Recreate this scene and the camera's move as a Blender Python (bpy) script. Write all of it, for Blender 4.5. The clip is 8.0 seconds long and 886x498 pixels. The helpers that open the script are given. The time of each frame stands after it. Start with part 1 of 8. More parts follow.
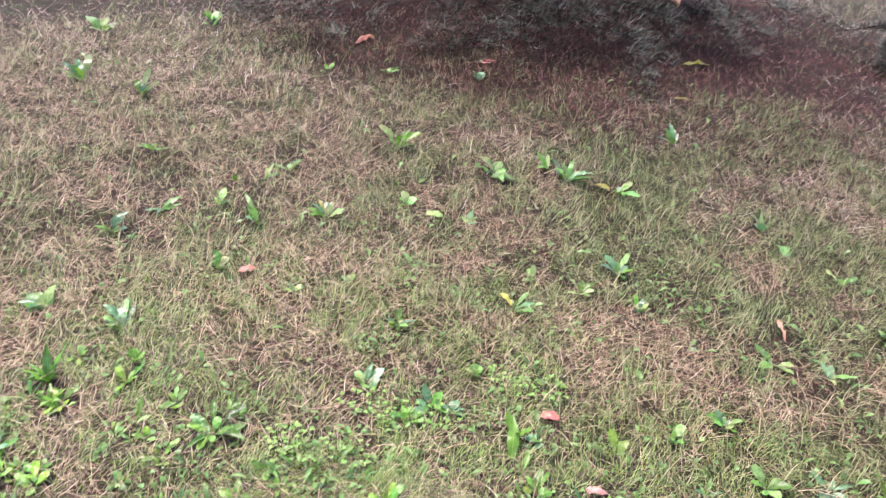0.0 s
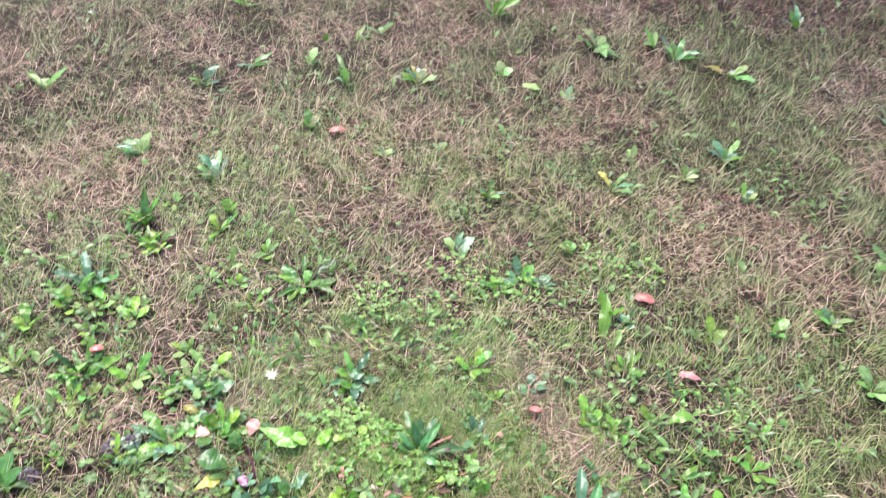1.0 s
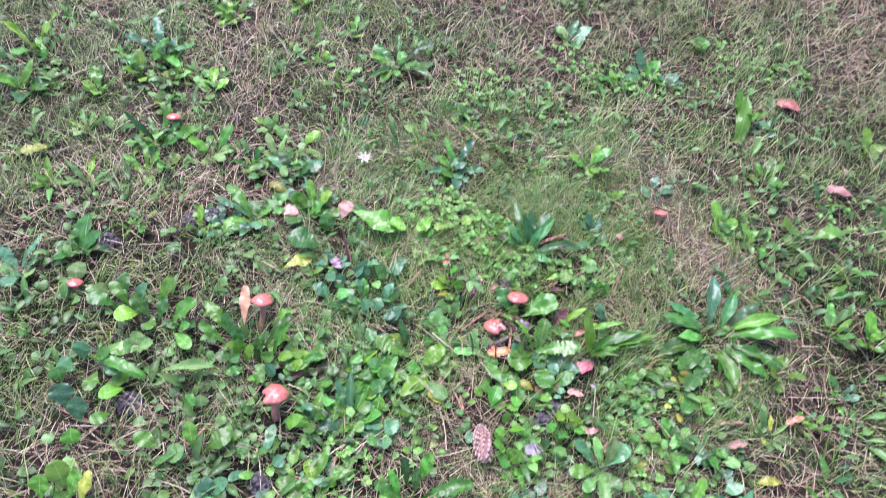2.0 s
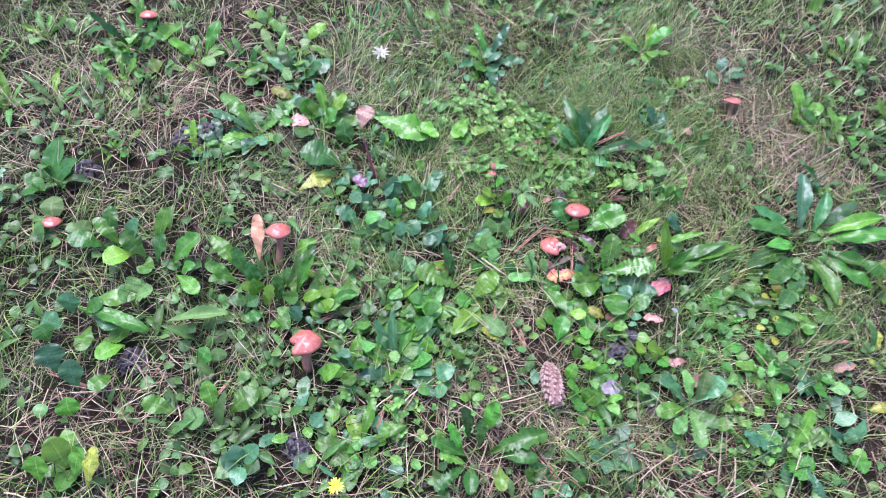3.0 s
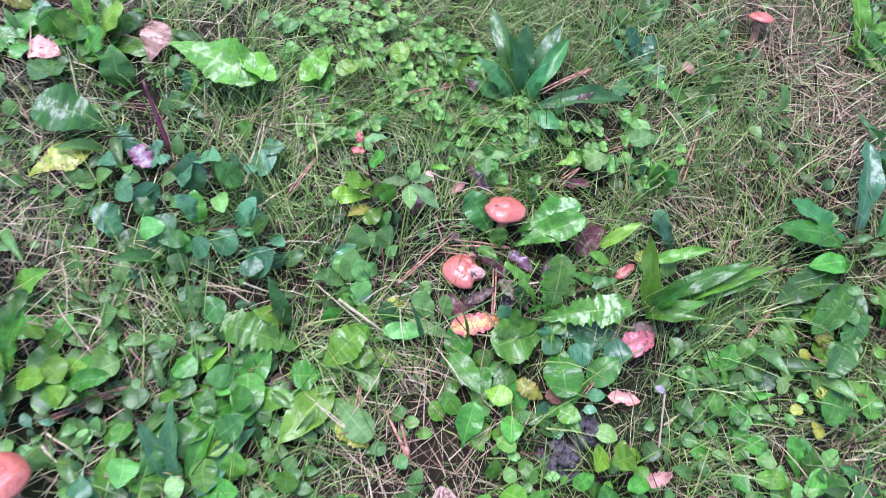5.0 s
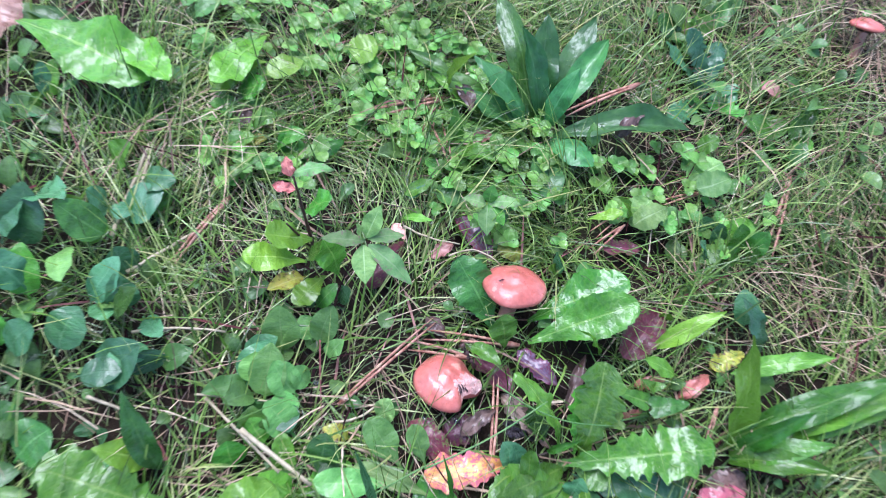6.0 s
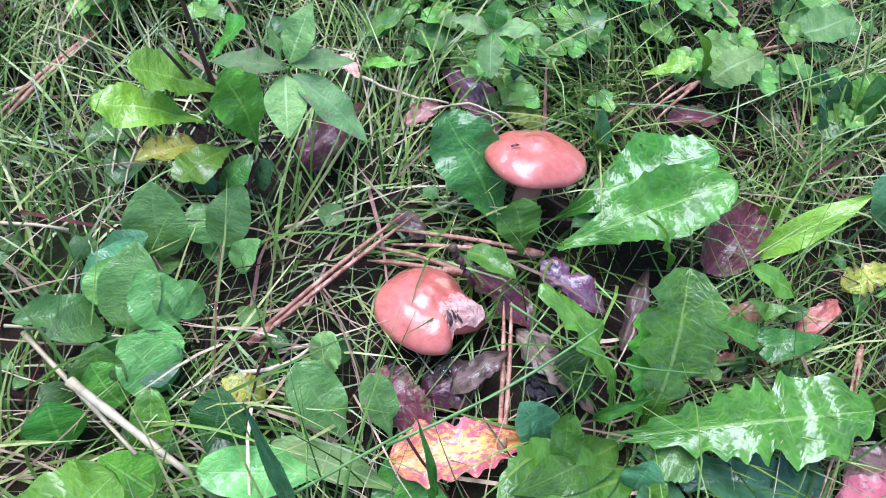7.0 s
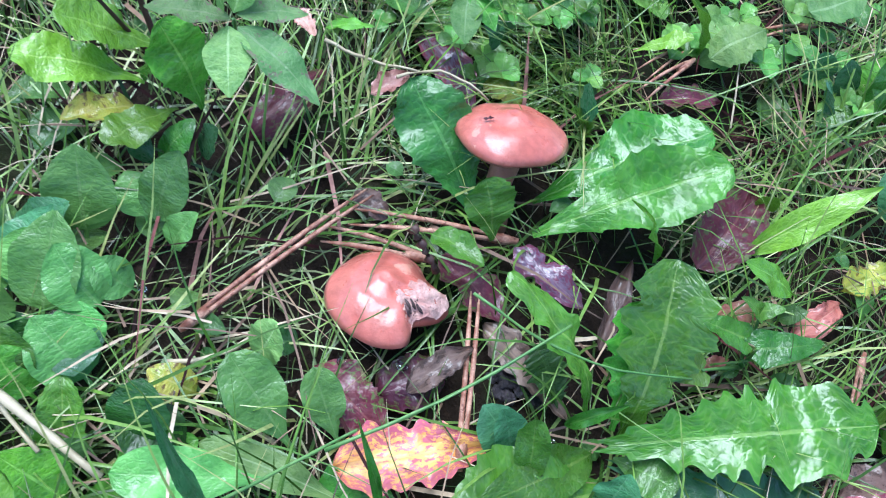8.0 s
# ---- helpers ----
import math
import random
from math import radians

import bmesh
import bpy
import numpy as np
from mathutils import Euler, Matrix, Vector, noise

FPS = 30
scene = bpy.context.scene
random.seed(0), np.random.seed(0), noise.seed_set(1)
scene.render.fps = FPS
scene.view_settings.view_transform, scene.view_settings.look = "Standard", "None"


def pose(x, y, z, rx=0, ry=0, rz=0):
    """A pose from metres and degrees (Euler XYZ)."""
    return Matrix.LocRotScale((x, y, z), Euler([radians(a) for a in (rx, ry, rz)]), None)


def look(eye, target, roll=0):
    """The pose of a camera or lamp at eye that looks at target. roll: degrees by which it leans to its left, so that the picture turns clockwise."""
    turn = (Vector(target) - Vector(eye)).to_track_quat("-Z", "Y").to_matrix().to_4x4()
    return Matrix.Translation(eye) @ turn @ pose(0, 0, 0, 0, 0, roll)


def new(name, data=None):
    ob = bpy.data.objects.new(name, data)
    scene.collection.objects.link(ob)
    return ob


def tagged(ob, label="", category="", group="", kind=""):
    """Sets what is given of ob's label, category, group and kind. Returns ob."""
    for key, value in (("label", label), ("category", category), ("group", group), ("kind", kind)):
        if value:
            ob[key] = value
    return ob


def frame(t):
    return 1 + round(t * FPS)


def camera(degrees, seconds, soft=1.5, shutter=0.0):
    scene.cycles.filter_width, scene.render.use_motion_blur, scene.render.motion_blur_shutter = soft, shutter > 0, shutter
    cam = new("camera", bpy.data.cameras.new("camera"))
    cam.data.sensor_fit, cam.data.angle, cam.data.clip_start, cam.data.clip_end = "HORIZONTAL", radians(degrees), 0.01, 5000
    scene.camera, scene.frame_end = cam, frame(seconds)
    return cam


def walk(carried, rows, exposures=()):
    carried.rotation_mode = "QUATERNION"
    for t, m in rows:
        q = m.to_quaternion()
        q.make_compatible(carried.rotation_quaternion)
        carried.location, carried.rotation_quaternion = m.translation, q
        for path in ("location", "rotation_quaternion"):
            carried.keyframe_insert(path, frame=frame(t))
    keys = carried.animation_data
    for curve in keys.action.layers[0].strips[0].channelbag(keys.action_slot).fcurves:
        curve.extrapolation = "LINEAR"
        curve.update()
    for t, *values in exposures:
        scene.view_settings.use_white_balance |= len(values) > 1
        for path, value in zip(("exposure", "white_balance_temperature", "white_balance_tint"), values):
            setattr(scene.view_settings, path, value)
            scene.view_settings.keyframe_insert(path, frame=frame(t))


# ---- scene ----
cam = camera(63.9, 8.0, 1.0, 0.3)

PATH = [
    (0, (0.271, -0.55, 1.333), (0.08, 1.128, 0.262), 7.0),
    (0.5, (0.229, -0.545, 1.281), (-0.032, 1.04, 0.09), 7.1),
    (1, (0.212, -0.543, 1.227), (-0.101, 0.921, -0.1), 7.6),
    (1.5, (0.167, -0.555, 1.11), (-0.178, 0.772, -0.346), 8.2),
    (2, (0.124, -0.555, 0.986), (-0.207, 0.596, -0.616), 7.9),
    (2.2, (0.124, -0.549, 0.961), (-0.199, 0.554, -0.676), 7.3),
    (3.3, (-0.007, -0.447, 0.801), (-0.188, 0.461, -0.972), 8.2),
    (3.5, (-0.01, -0.429, 0.776), (-0.169, 0.446, -1.015), 9.0),
    (4, (0.014, -0.347, 0.659), (-0.099, 0.454, -1.171), 11.4),
    (4.5, (0.045, -0.243, 0.606), (-0.031, 0.519, -1.241), 14.0),
    (5, (0.048, -0.165, 0.556), (0.002, 0.573, -1.303), 15.8),
    (5.2, (0.039, -0.143, 0.528), (-0.002, 0.598, -1.329), 16.3),
    (6.3, (0.041, -0.046, 0.307), (-0.016, 0.838, -1.486), 17.6),
    (6.5, (0.049, -0.042, 0.267), (-0.018, 0.836, -1.528), 16.8),
    (7, (0.06, -0.041, 0.227), (0.008, 0.809, -1.582), 17.0),
    (7.5, (0.063, -0.036, 0.216), (0.017, 0.828, -1.587), 18.2),
    (8, (0.069, -0.031, 0.205), (0.043, 0.816, -1.606), 20.4),
]
walk(cam, [(t, look(eye, target, roll)) for t, eye, target, roll in PATH], [(0.0, 2.75, 6800, 26), (1.0, 2.67, 6430, 26), (2.2, 2.22, 5680, 26), (3.5, 2.1, 5560, 24), (5.2, 2.08, 5470, 22), (6.5, 2.1, 5400, 18), (7.2, 2.06, 5400, 16), (8.0, 2.02, 5250, 6)])

# ---- daylight: an overcast sky with a very soft sun ----
SUN_EL, SUN_AZ = 66.0, -50.0
world = bpy.data.worlds.new("overcast_sky")
scene.world = world
world.use_nodes = True
wn, wl = world.node_tree.nodes, world.node_tree.links
sky = wn.new("ShaderNodeTexSky")
sky.sky_type = "NISHITA"
sky.sun_disc = False
sky.sun_elevation, sky.sun_rotation = radians(SUN_EL), radians(SUN_AZ)
sky.air_density, sky.dust_density = 1.0, 1.5
wl.new(sky.outputs[0], wn["Background"].inputs[0])
wn["Background"].inputs[1].default_value = 0.07
sun_data = bpy.data.lights.new("sun", "SUN")
sun_data.energy, sun_data.angle, sun_data.color = 1.5, radians(48), (1.0, 0.97, 0.93)
sun = new("sun", sun_data)
sun.matrix_world = look((4 * math.sin(radians(SUN_AZ)), 4 * math.cos(radians(SUN_AZ)), 4 * math.tan(radians(SUN_EL))), (0, 0, 0))


# ---- materials ----
def material(name):
    mat = bpy.data.materials.new(name)
    mat.use_nodes = True
    return mat, mat.node_tree.nodes, mat.node_tree.links, mat.node_tree.nodes["Principled BSDF"]


def math_node(n, l, op, a, b=None):
    node = n.new("ShaderNodeMath")
    node.operation = op
    for k, v in enumerate((a, b)):
        if v is None:
            continue
        if isinstance(v, (int, float)):
            node.inputs[k].default_value = v
        else:
            l.new(v, node.inputs[k])
    return node.outputs[0]


def ranged(n, l, v, a, b, c=0.0, d=1.0):
    node = n.new("ShaderNodeMapRange")
    node.interpolation_type = "SMOOTHSTEP"
    l.new(v, node.inputs[0])
    for k, x in enumerate((a, b, c, d)):
        node.inputs[k + 1].default_value = x
    return node.outputs[0]


def mixed(n, l, f, a, b):
    node = n.new("ShaderNodeMix")
    node.data_type = "RGBA"
    if isinstance(f, (int, float)):
        node.inputs[0].default_value = f
    else:
        l.new(f, node.inputs[0])
    for k, v in ((6, a), (7, b)):
        if isinstance(v, tuple):
            node.inputs[k].default_value = (*v, 1)
        else:
            l.new(v, node.inputs[k])
    return node.outputs[2]


def noisy(n, l, vec, scale, detail=4.0, rough=0.6):
    node = n.new("ShaderNodeTexNoise")
    node.inputs["Scale"].default_value, node.inputs["Detail"].default_value, node.inputs["Roughness"].default_value = scale, detail, rough
    l.new(vec, node.inputs["Vector"])
    return node.outputs[0]


def bumped(n, l, height, strength, distance):
    node = n.new("ShaderNodeBump")
    node.inputs["Strength"].default_value, node.inputs["Distance"].default_value = strength, distance
    l.new(height, node.inputs["Height"])
    return node.outputs[0]


def leaf_material(name, dark, light, rib, rough=0.3, vein=6.5, slant=3.6, spot=None, spots=0.0, grain=4.0, stretch=2.8, shine=0.2, island=False, parallel=False):
    """A leaf: two tones, a midrib, side veins, blotches, a wet film that is broken up."""
    mat, n, l, bsdf = material(name)
    uv = n.new("ShaderNodeUVMap").outputs[0]
    sep = n.new("ShaderNodeSeparateXYZ")
    l.new(uv, sep.inputs[0])
    rand = n.new("ShaderNodeNewGeometry").outputs["Random Per Island"] if island else n.new("ShaderNodeObjectInfo").outputs["Random"]
    shifted = n.new("ShaderNodeVectorMath")
    shifted.operation = "ADD"
    longer = n.new("ShaderNodeVectorMath")
    longer.operation = "MULTIPLY"
    longer.inputs[1].default_value = (1.0, stretch, 1.0)
    l.new(uv, longer.inputs[0])
    l.new(longer.outputs[0], shifted.inputs[0])
    comb = n.new("ShaderNodeCombineXYZ")
    l.new(math_node(n, l, "MULTIPLY", rand, 61.0), comb.inputs[0])
    l.new(math_node(n, l, "MULTIPLY", rand, 37.0), comb.inputs[1])
    l.new(comb.outputs[0], shifted.inputs[1])
    vec = shifted.outputs[0]
    au = math_node(n, l, "ABSOLUTE", math_node(n, l, "SUBTRACT", sep.outputs[0], 0.5))
    taper = math_node(n, l, "MULTIPLY", math_node(n, l, "SUBTRACT", 1.0, sep.outputs[1]), 0.035)
    mid = ranged(n, l, math_node(n, l, "SUBTRACT", au, taper), 0.018, 0.0)
    net = n.new("ShaderNodeTexVoronoi")
    net.feature = "DISTANCE_TO_EDGE"
    net.inputs["Scale"].default_value = 8.5
    l.new(vec, net.inputs["Vector"])
    cell = ranged(n, l, net.outputs["Distance"], 0.0, 0.22)
    if parallel:
        wave = math_node(n, l, "SINE", math_node(n, l, "MULTIPLY", sep.outputs[0], 44.0))
    else:
        bent = math_node(n, l, "MULTIPLY", noisy(n, l, vec, 2.5, 2.0), 1.3)
        run = math_node(n, l, "SUBTRACT", math_node(n, l, "MULTIPLY", sep.outputs[1], vein), math_node(n, l, "MULTIPLY", au, slant))
        wave = math_node(n, l, "SINE", math_node(n, l, "MULTIPLY", math_node(n, l, "ADD", run, bent), 6.2832))
    side = ranged(n, l, wave, 0.86, 1.0)
    big = noisy(n, l, vec, 2.2, 3.0)
    fine = noisy(n, l, vec, 16.0, 4.0)
    tone = mixed(n, l, ranged(n, l, big, 0.32, 0.68), dark, light)
    tone = mixed(n, l, ranged(n, l, fine, 0.3, 0.75, 0.0, 0.2), tone, tuple(c * 1.5 for c in light))
    if spot:
        edge = math_node(n, l, "ADD", noisy(n, l, vec, grain, 6.0, 0.7), math_node(n, l, "MULTIPLY", au, 0.25))
        tone = mixed(n, l, ranged(n, l, edge, 0.72 - spots, 0.78 - spots), tone, spot)
    tone = mixed(n, l, math_node(n, l, "MULTIPLY", math_node(n, l, "SUBTRACT", 1.0, cell), 0.14), tone, rib)
    tone = mixed(n, l, math_node(n, l, "MULTIPLY", side, 0.14), tone, rib)
    tone = mixed(n, l, math_node(n, l, "MULTIPLY", mid, 0.6), tone, rib)
    hsv = n.new("ShaderNodeHueSaturation")
    l.new(ranged(n, l, rand, 0.0, 1.0, 0.482, 0.512), hsv.inputs["Hue"])
    l.new(math_node(n, l, "ADD", 0.55, math_node(n, l, "MULTIPLY", math_node(n, l, "FRACT", math_node(n, l, "MULTIPLY", rand, 7.3)), 1.05)), hsv.inputs["Value"])
    l.new(tone, hsv.inputs["Color"])
    l.new(hsv.outputs[0], bsdf.inputs["Base Color"])
    film = ranged(n, l, noisy(n, l, vec, 5.0, 4.0), 0.36, 0.64, rough * 0.75, rough * 1.4)
    l.new(film, bsdf.inputs["Roughness"])
    bsdf.inputs["Specular IOR Level"].default_value = 0.32
    wet = ranged(n, l, noisy(n, l, vec, 6.5, 9.0, 0.7), 0.50 - 0.16 * shine, 0.56 - 0.16 * shine)
    l.new(math_node(n, l, "MULTIPLY", wet, max(0.08, min(1.0, 0.5 + 1.2 * shine))), bsdf.inputs["Coat Weight"])
    bsdf.inputs["Coat Roughness"].default_value = 0.08
    blister = noisy(n, l, vec, 5.0, 1.5)
    quilt = math_node(n, l, "MULTIPLY", math_node(n, l, "MULTIPLY", wave, au), 0.0 if parallel else -0.035)
    blister = math_node(n, l, "ADD", math_node(n, l, "ADD", blister, math_node(n, l, "MULTIPLY", cell, 0.0 if parallel else 0.16)), quilt)
    relief = math_node(n, l, "SUBTRACT", math_node(n, l, "ADD", math_node(n, l, "MULTIPLY", fine, 0.10), blister), math_node(n, l, "ADD", math_node(n, l, "MULTIPLY", side, 0.05), math_node(n, l, "MULTIPLY", mid, 0.2)))
    l.new(bumped(n, l, relief, 0.36, 0.0014), bsdf.inputs["Normal"])
    l.new(bumped(n, l, relief, 0.13, 0.0013), bsdf.inputs["Coat Normal"])
    thin = n.new("ShaderNodeBsdfTranslucent")
    glow = mixed(n, l, 0.5, hsv.outputs[0], tuple(min(1.0, c * 2.2) for c in light))
    l.new(glow, thin.inputs[0])
    mix = n.new("ShaderNodeMixShader")
    mix.inputs[0].default_value = 0.22
    l.new(bsdf.outputs[0], mix.inputs[1])
    l.new(thin.outputs[0], mix.inputs[2])
    l.new(mix.outputs[0], n["Material Output"].inputs[0])
    return mat


def strand_material(name, stops, rough=0.45, thin=0.2, spec=0.5):
    """Blades and straws in one mesh: each takes its own tone."""
    mat, n, l, bsdf = material(name)
    rand = n.new("ShaderNodeNewGeometry").outputs["Random Per Island"]
    ramp = n.new("ShaderNodeValToRGB")
    while len(ramp.color_ramp.elements) < len(stops):
        ramp.color_ramp.elements.new(0.5)
    for e, (p, c) in zip(ramp.color_ramp.elements, stops):
        e.position, e.color = p, (*c, 1)
    l.new(rand, ramp.inputs[0])
    pos = n.new("ShaderNodeNewGeometry").outputs["Position"]
    tone = mixed(n, l, ranged(n, l, noisy(n, l, pos, 260.0, 3.0), 0.3, 0.7, 0.0, 0.4), ramp.outputs[0], tuple(c * 0.5 for c in stops[0][1]))
    l.new(tone, bsdf.inputs["Base Color"])
    bsdf.inputs["Roughness"].default_value, bsdf.inputs["Specular IOR Level"].default_value = rough, spec
    tr = n.new("ShaderNodeBsdfTranslucent")
    l.new(tone, tr.inputs[0])
    mix = n.new("ShaderNodeMixShader")
    mix.inputs[0].default_value = thin
    l.new(bsdf.outputs[0], mix.inputs[1])
    l.new(tr.outputs[0], mix.inputs[2])
    l.new(mix.outputs[0], n["Material Output"].inputs[0])
    return mat


def plain_material(name, a, b, scale, rough=(0.4, 0.7), bump=0.4, dist=0.001, spot=None, spot_at=0.66, spec=0.5, stretch=(1, 1, 1)):
    """Two tones of noise in object space, a third in spots, with relief."""
    mat, n, l, bsdf = material(name)
    tc = n.new("ShaderNodeTexCoord").outputs["Object"]
    mp = n.new("ShaderNodeMapping")
    mp.inputs["Scale"].default_value = stretch
    l.new(tc, mp.inputs[0])
    rnd = n.new("ShaderNodeObjectInfo").outputs["Random"]
    l.new(math_node(n, l, "MULTIPLY", rnd, 3.0), mp.inputs[1])
    vec = mp.outputs[0]
    big, fine = noisy(n, l, vec, scale, 3.0), noisy(n, l, vec, scale * 7, 5.0)
    tone = mixed(n, l, ranged(n, l, big, 0.33, 0.67), a, b)
    tone = mixed(n, l, ranged(n, l, fine, 0.35, 0.75, 0.0, 0.45), tone, tuple(c * 0.55 for c in a))
    if spot:
        tone = mixed(n, l, ranged(n, l, noisy(n, l, vec, scale * 2.3, 5.0), spot_at, spot_at + 0.05), tone, spot)
    l.new(tone, bsdf.inputs["Base Color"])
    l.new(ranged(n, l, noisy(n, l, vec, scale * 3, 4.0), 0.3, 0.7, *rough), bsdf.inputs["Roughness"])
    bsdf.inputs["Specular IOR Level"].default_value = spec
    l.new(bumped(n, l, fine, bump, dist), bsdf.inputs["Normal"])
    return mat


GREEN = leaf_material("leaf_green", (0.035, 0.122, 0.010), (0.069, 0.223, 0.020), (0.187, 0.337, 0.069), 0.34)
DEEP = leaf_material("leaf_deep_green", (0.025, 0.071, 0.014), (0.045, 0.130, 0.021), (0.098, 0.207, 0.052), 0.32)
BRIGHT = leaf_material("leaf_bright_green", (0.070, 0.172, 0.010), (0.116, 0.258, 0.019), (0.244, 0.404, 0.082), 0.36)
WET = leaf_material("leaf_wet_green", (0.034, 0.120, 0.008), (0.070, 0.215, 0.014), (0.250, 0.410, 0.100), 0.24, shine=0.4)
# Soft green, lightened so that sky sheen on wet leaves sits in the colour.
SHEEN = leaf_material("leaf_soft_green_sheen", (0.070, 0.195, 0.038), (0.130, 0.310, 0.070), (0.190, 0.350, 0.110), 0.34, shine=0.15)
BLUISH = leaf_material("leaf_blue_green", (0.039, 0.111, 0.044), (0.070, 0.194, 0.079), (0.115, 0.248, 0.110), 0.3, shine=0.3)
PALE = leaf_material("leaf_pale_green", (0.079, 0.184, 0.043), (0.158, 0.275, 0.073), (0.306, 0.432, 0.198), 0.5, shine=-0.3)
RIBBED = leaf_material("leaf_ribbed_green", (0.028, 0.101, 0.026), (0.057, 0.187, 0.046), (0.099, 0.248, 0.086), 0.42, shine=0.2, parallel=True)
YELLOW = leaf_material("leaf_yellowing", (0.16, 0.24, 0.02), (0.38, 0.36, 0.04), (0.45, 0.45, 0.14), 0.4, spot=(0.10, 0.05, 0.015), spots=0.12)
MOTTLED = leaf_material("leaf_mottled_purple", (0.08, 0.19, 0.05), (0.15, 0.27, 0.085), (0.22, 0.30, 0.15), 0.5, spot=(0.17, 0.115, 0.10), spots=0.10, shine=-0.3)
ORANGE = leaf_material("leaf_orange", (0.42, 0.17, 0.09), (0.54, 0.29, 0.16), (0.55, 0.36, 0.2), 0.45, spot=(0.40, 0.11, 0.10), spots=0.16, stretch=1.3)
PEACH = leaf_material("leaf_peach", (0.55, 0.24, 0.14), (0.64, 0.36, 0.20), (0.60, 0.42, 0.2), 0.45, spot=(0.50, 0.14, 0.12), spots=0.1)
PINKISH = leaf_material("leaf_pink_brown", (0.42, 0.19, 0.15), (0.55, 0.32, 0.25), (0.55, 0.36, 0.26), 0.45, spot=(0.24, 0.09, 0.06), spots=0.12, stretch=1.3)
REDYELLOW = leaf_material("leaf_red_yellow", (0.46, 0.22, 0.040), (0.57, 0.38, 0.09), (0.45, 0.30, 0.12), 0.42, spot=(0.34, 0.065, 0.080), spots=0.19, grain=14.0, stretch=1.3)
RED = leaf_material("leaf_red", (0.25, 0.045, 0.050), (0.40, 0.12, 0.11), (0.46, 0.2, 0.16), 0.4, spot=(0.13, 0.025, 0.03), spots=0.13, stretch=1.3)
MAROON = leaf_material("leaf_maroon_wet", (0.055, 0.012, 0.022), (0.12, 0.025, 0.045), (0.20, 0.07, 0.08), 0.38, spot=(0.10, 0.13, 0.035), spots=0.12, grain=10.0, shine=0.05, stretch=1.3)
OLIVE = leaf_material("leaf_olive", (0.10, 0.15, 0.045), (0.20, 0.27, 0.09), (0.26, 0.32, 0.14), 0.45)
GREYLEAF = leaf_material("leaf_grey_brown", (0.095, 0.058, 0.046), (0.19, 0.125, 0.10), (0.22, 0.15, 0.11), 0.5, spot=(0.05, 0.03, 0.024), spots=0.14, stretch=1.3)
WHITELEAF = leaf_material("leaf_pale_lilac", (0.24, 0.19, 0.22), (0.36, 0.30, 0.33), (0.4, 0.34, 0.35), 0.45, stretch=1.3)
PURPLE = leaf_material("leaf_purple_wet", (0.09, 0.05, 0.075), (0.20, 0.13, 0.19), (0.25, 0.17, 0.2), 0.18, spot=(0.16, 0.03, 0.06), spots=0.18, grain=11.0, shine=0.3, stretch=1.3)
COVER = leaf_material("small_leaf_green", (0.044, 0.104, 0.021), (0.088, 0.191, 0.038), (0.125, 0.234, 0.078), 0.36, island=True)
CLOVER = leaf_material("clover_green", (0.066, 0.190, 0.022), (0.125, 0.290, 0.045), (0.185, 0.330, 0.090), 0.45, island=True, stretch=1.3)
GRASS = strand_material("grass_green", [(0.0, (0.030, 0.066, 0.010)), (0.3, (0.095, 0.20, 0.028)), (0.65, (0.22, 0.38, 0.066)), (1.0, (0.52, 0.54, 0.21))], 0.27)
FESCUE = strand_material("fescue_green", [(0.0, (0.040, 0.080, 0.012)), (0.45, (0.105, 0.205, 0.030)), (0.85, (0.24, 0.38, 0.070)), (1.0, (0.44, 0.42, 0.16))], 0.3)
TURF = strand_material("turf_olive", [(0.0, (0.030, 0.058, 0.014)), (0.4, (0.115, 0.175, 0.038)), (0.75, (0.24, 0.30, 0.085)), (1.0, (0.50, 0.48, 0.26))], 0.5)
STRAW = strand_material("dry_straw", [(0.0, (0.05, 0.028, 0.018)), (0.3, (0.21, 0.115, 0.066)), (0.65, (0.45, 0.31, 0.185)), (1.0, (0.66, 0.53, 0.36))], 0.6, 0.1)
# Paler copy of STRAW: open sky's brightness on the far lawn, put in colour.
PALESTRAW = strand_material("pale_straw_skylit", [(0.0, (0.10, 0.06, 0.05)), (0.3, (0.32, 0.20, 0.16)), (0.6, (0.58, 0.44, 0.36)), (1.0, (0.85, 0.75, 0.64))], 0.6, 0.1)
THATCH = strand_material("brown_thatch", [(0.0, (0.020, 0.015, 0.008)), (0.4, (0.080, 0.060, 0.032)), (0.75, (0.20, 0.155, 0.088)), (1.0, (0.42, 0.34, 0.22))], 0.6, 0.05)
# Needle tones go near-black so the conifer's shade sits in the litter's colour.
LITTER = strand_material("fallen_needles_tree_shade", [(0.0, (0.007, 0.003, 0.003)), (0.45, (0.034, 0.009, 0.010)), (0.8, (0.14, 0.042, 0.042)), (1.0, (0.46, 0.26, 0.21))], 0.7, 0.05, 0.1)
CONIFER = strand_material("conifer_needles", [(0.0, (0.16, 0.07, 0.055)), (0.22, (0.035, 0.055, 0.038)), (0.75, (0.085, 0.115, 0.085)), (1.0, (0.26, 0.27, 0.23))], 0.6, 0.05, 0.15)
NEEDLE = plain_material("brown_needle", (0.24, 0.085, 0.050), (0.56, 0.32, 0.22), 260, (0.35, 0.6), 0.6, 0.0004, spot=(0.14, 0.05, 0.035), spot_at=0.60)
STALK = plain_material("pale_straw_stalk", (0.36, 0.29, 0.17), (0.50, 0.42, 0.28), 60, (0.4, 0.65), 0.4, 0.0004, stretch=(1, 0.15, 1))
DARKSTEM = plain_material("dark_dead_stem", (0.035, 0.014, 0.012), (0.09, 0.04, 0.03), 80, (0.4, 0.7), 0.5, 0.0005)
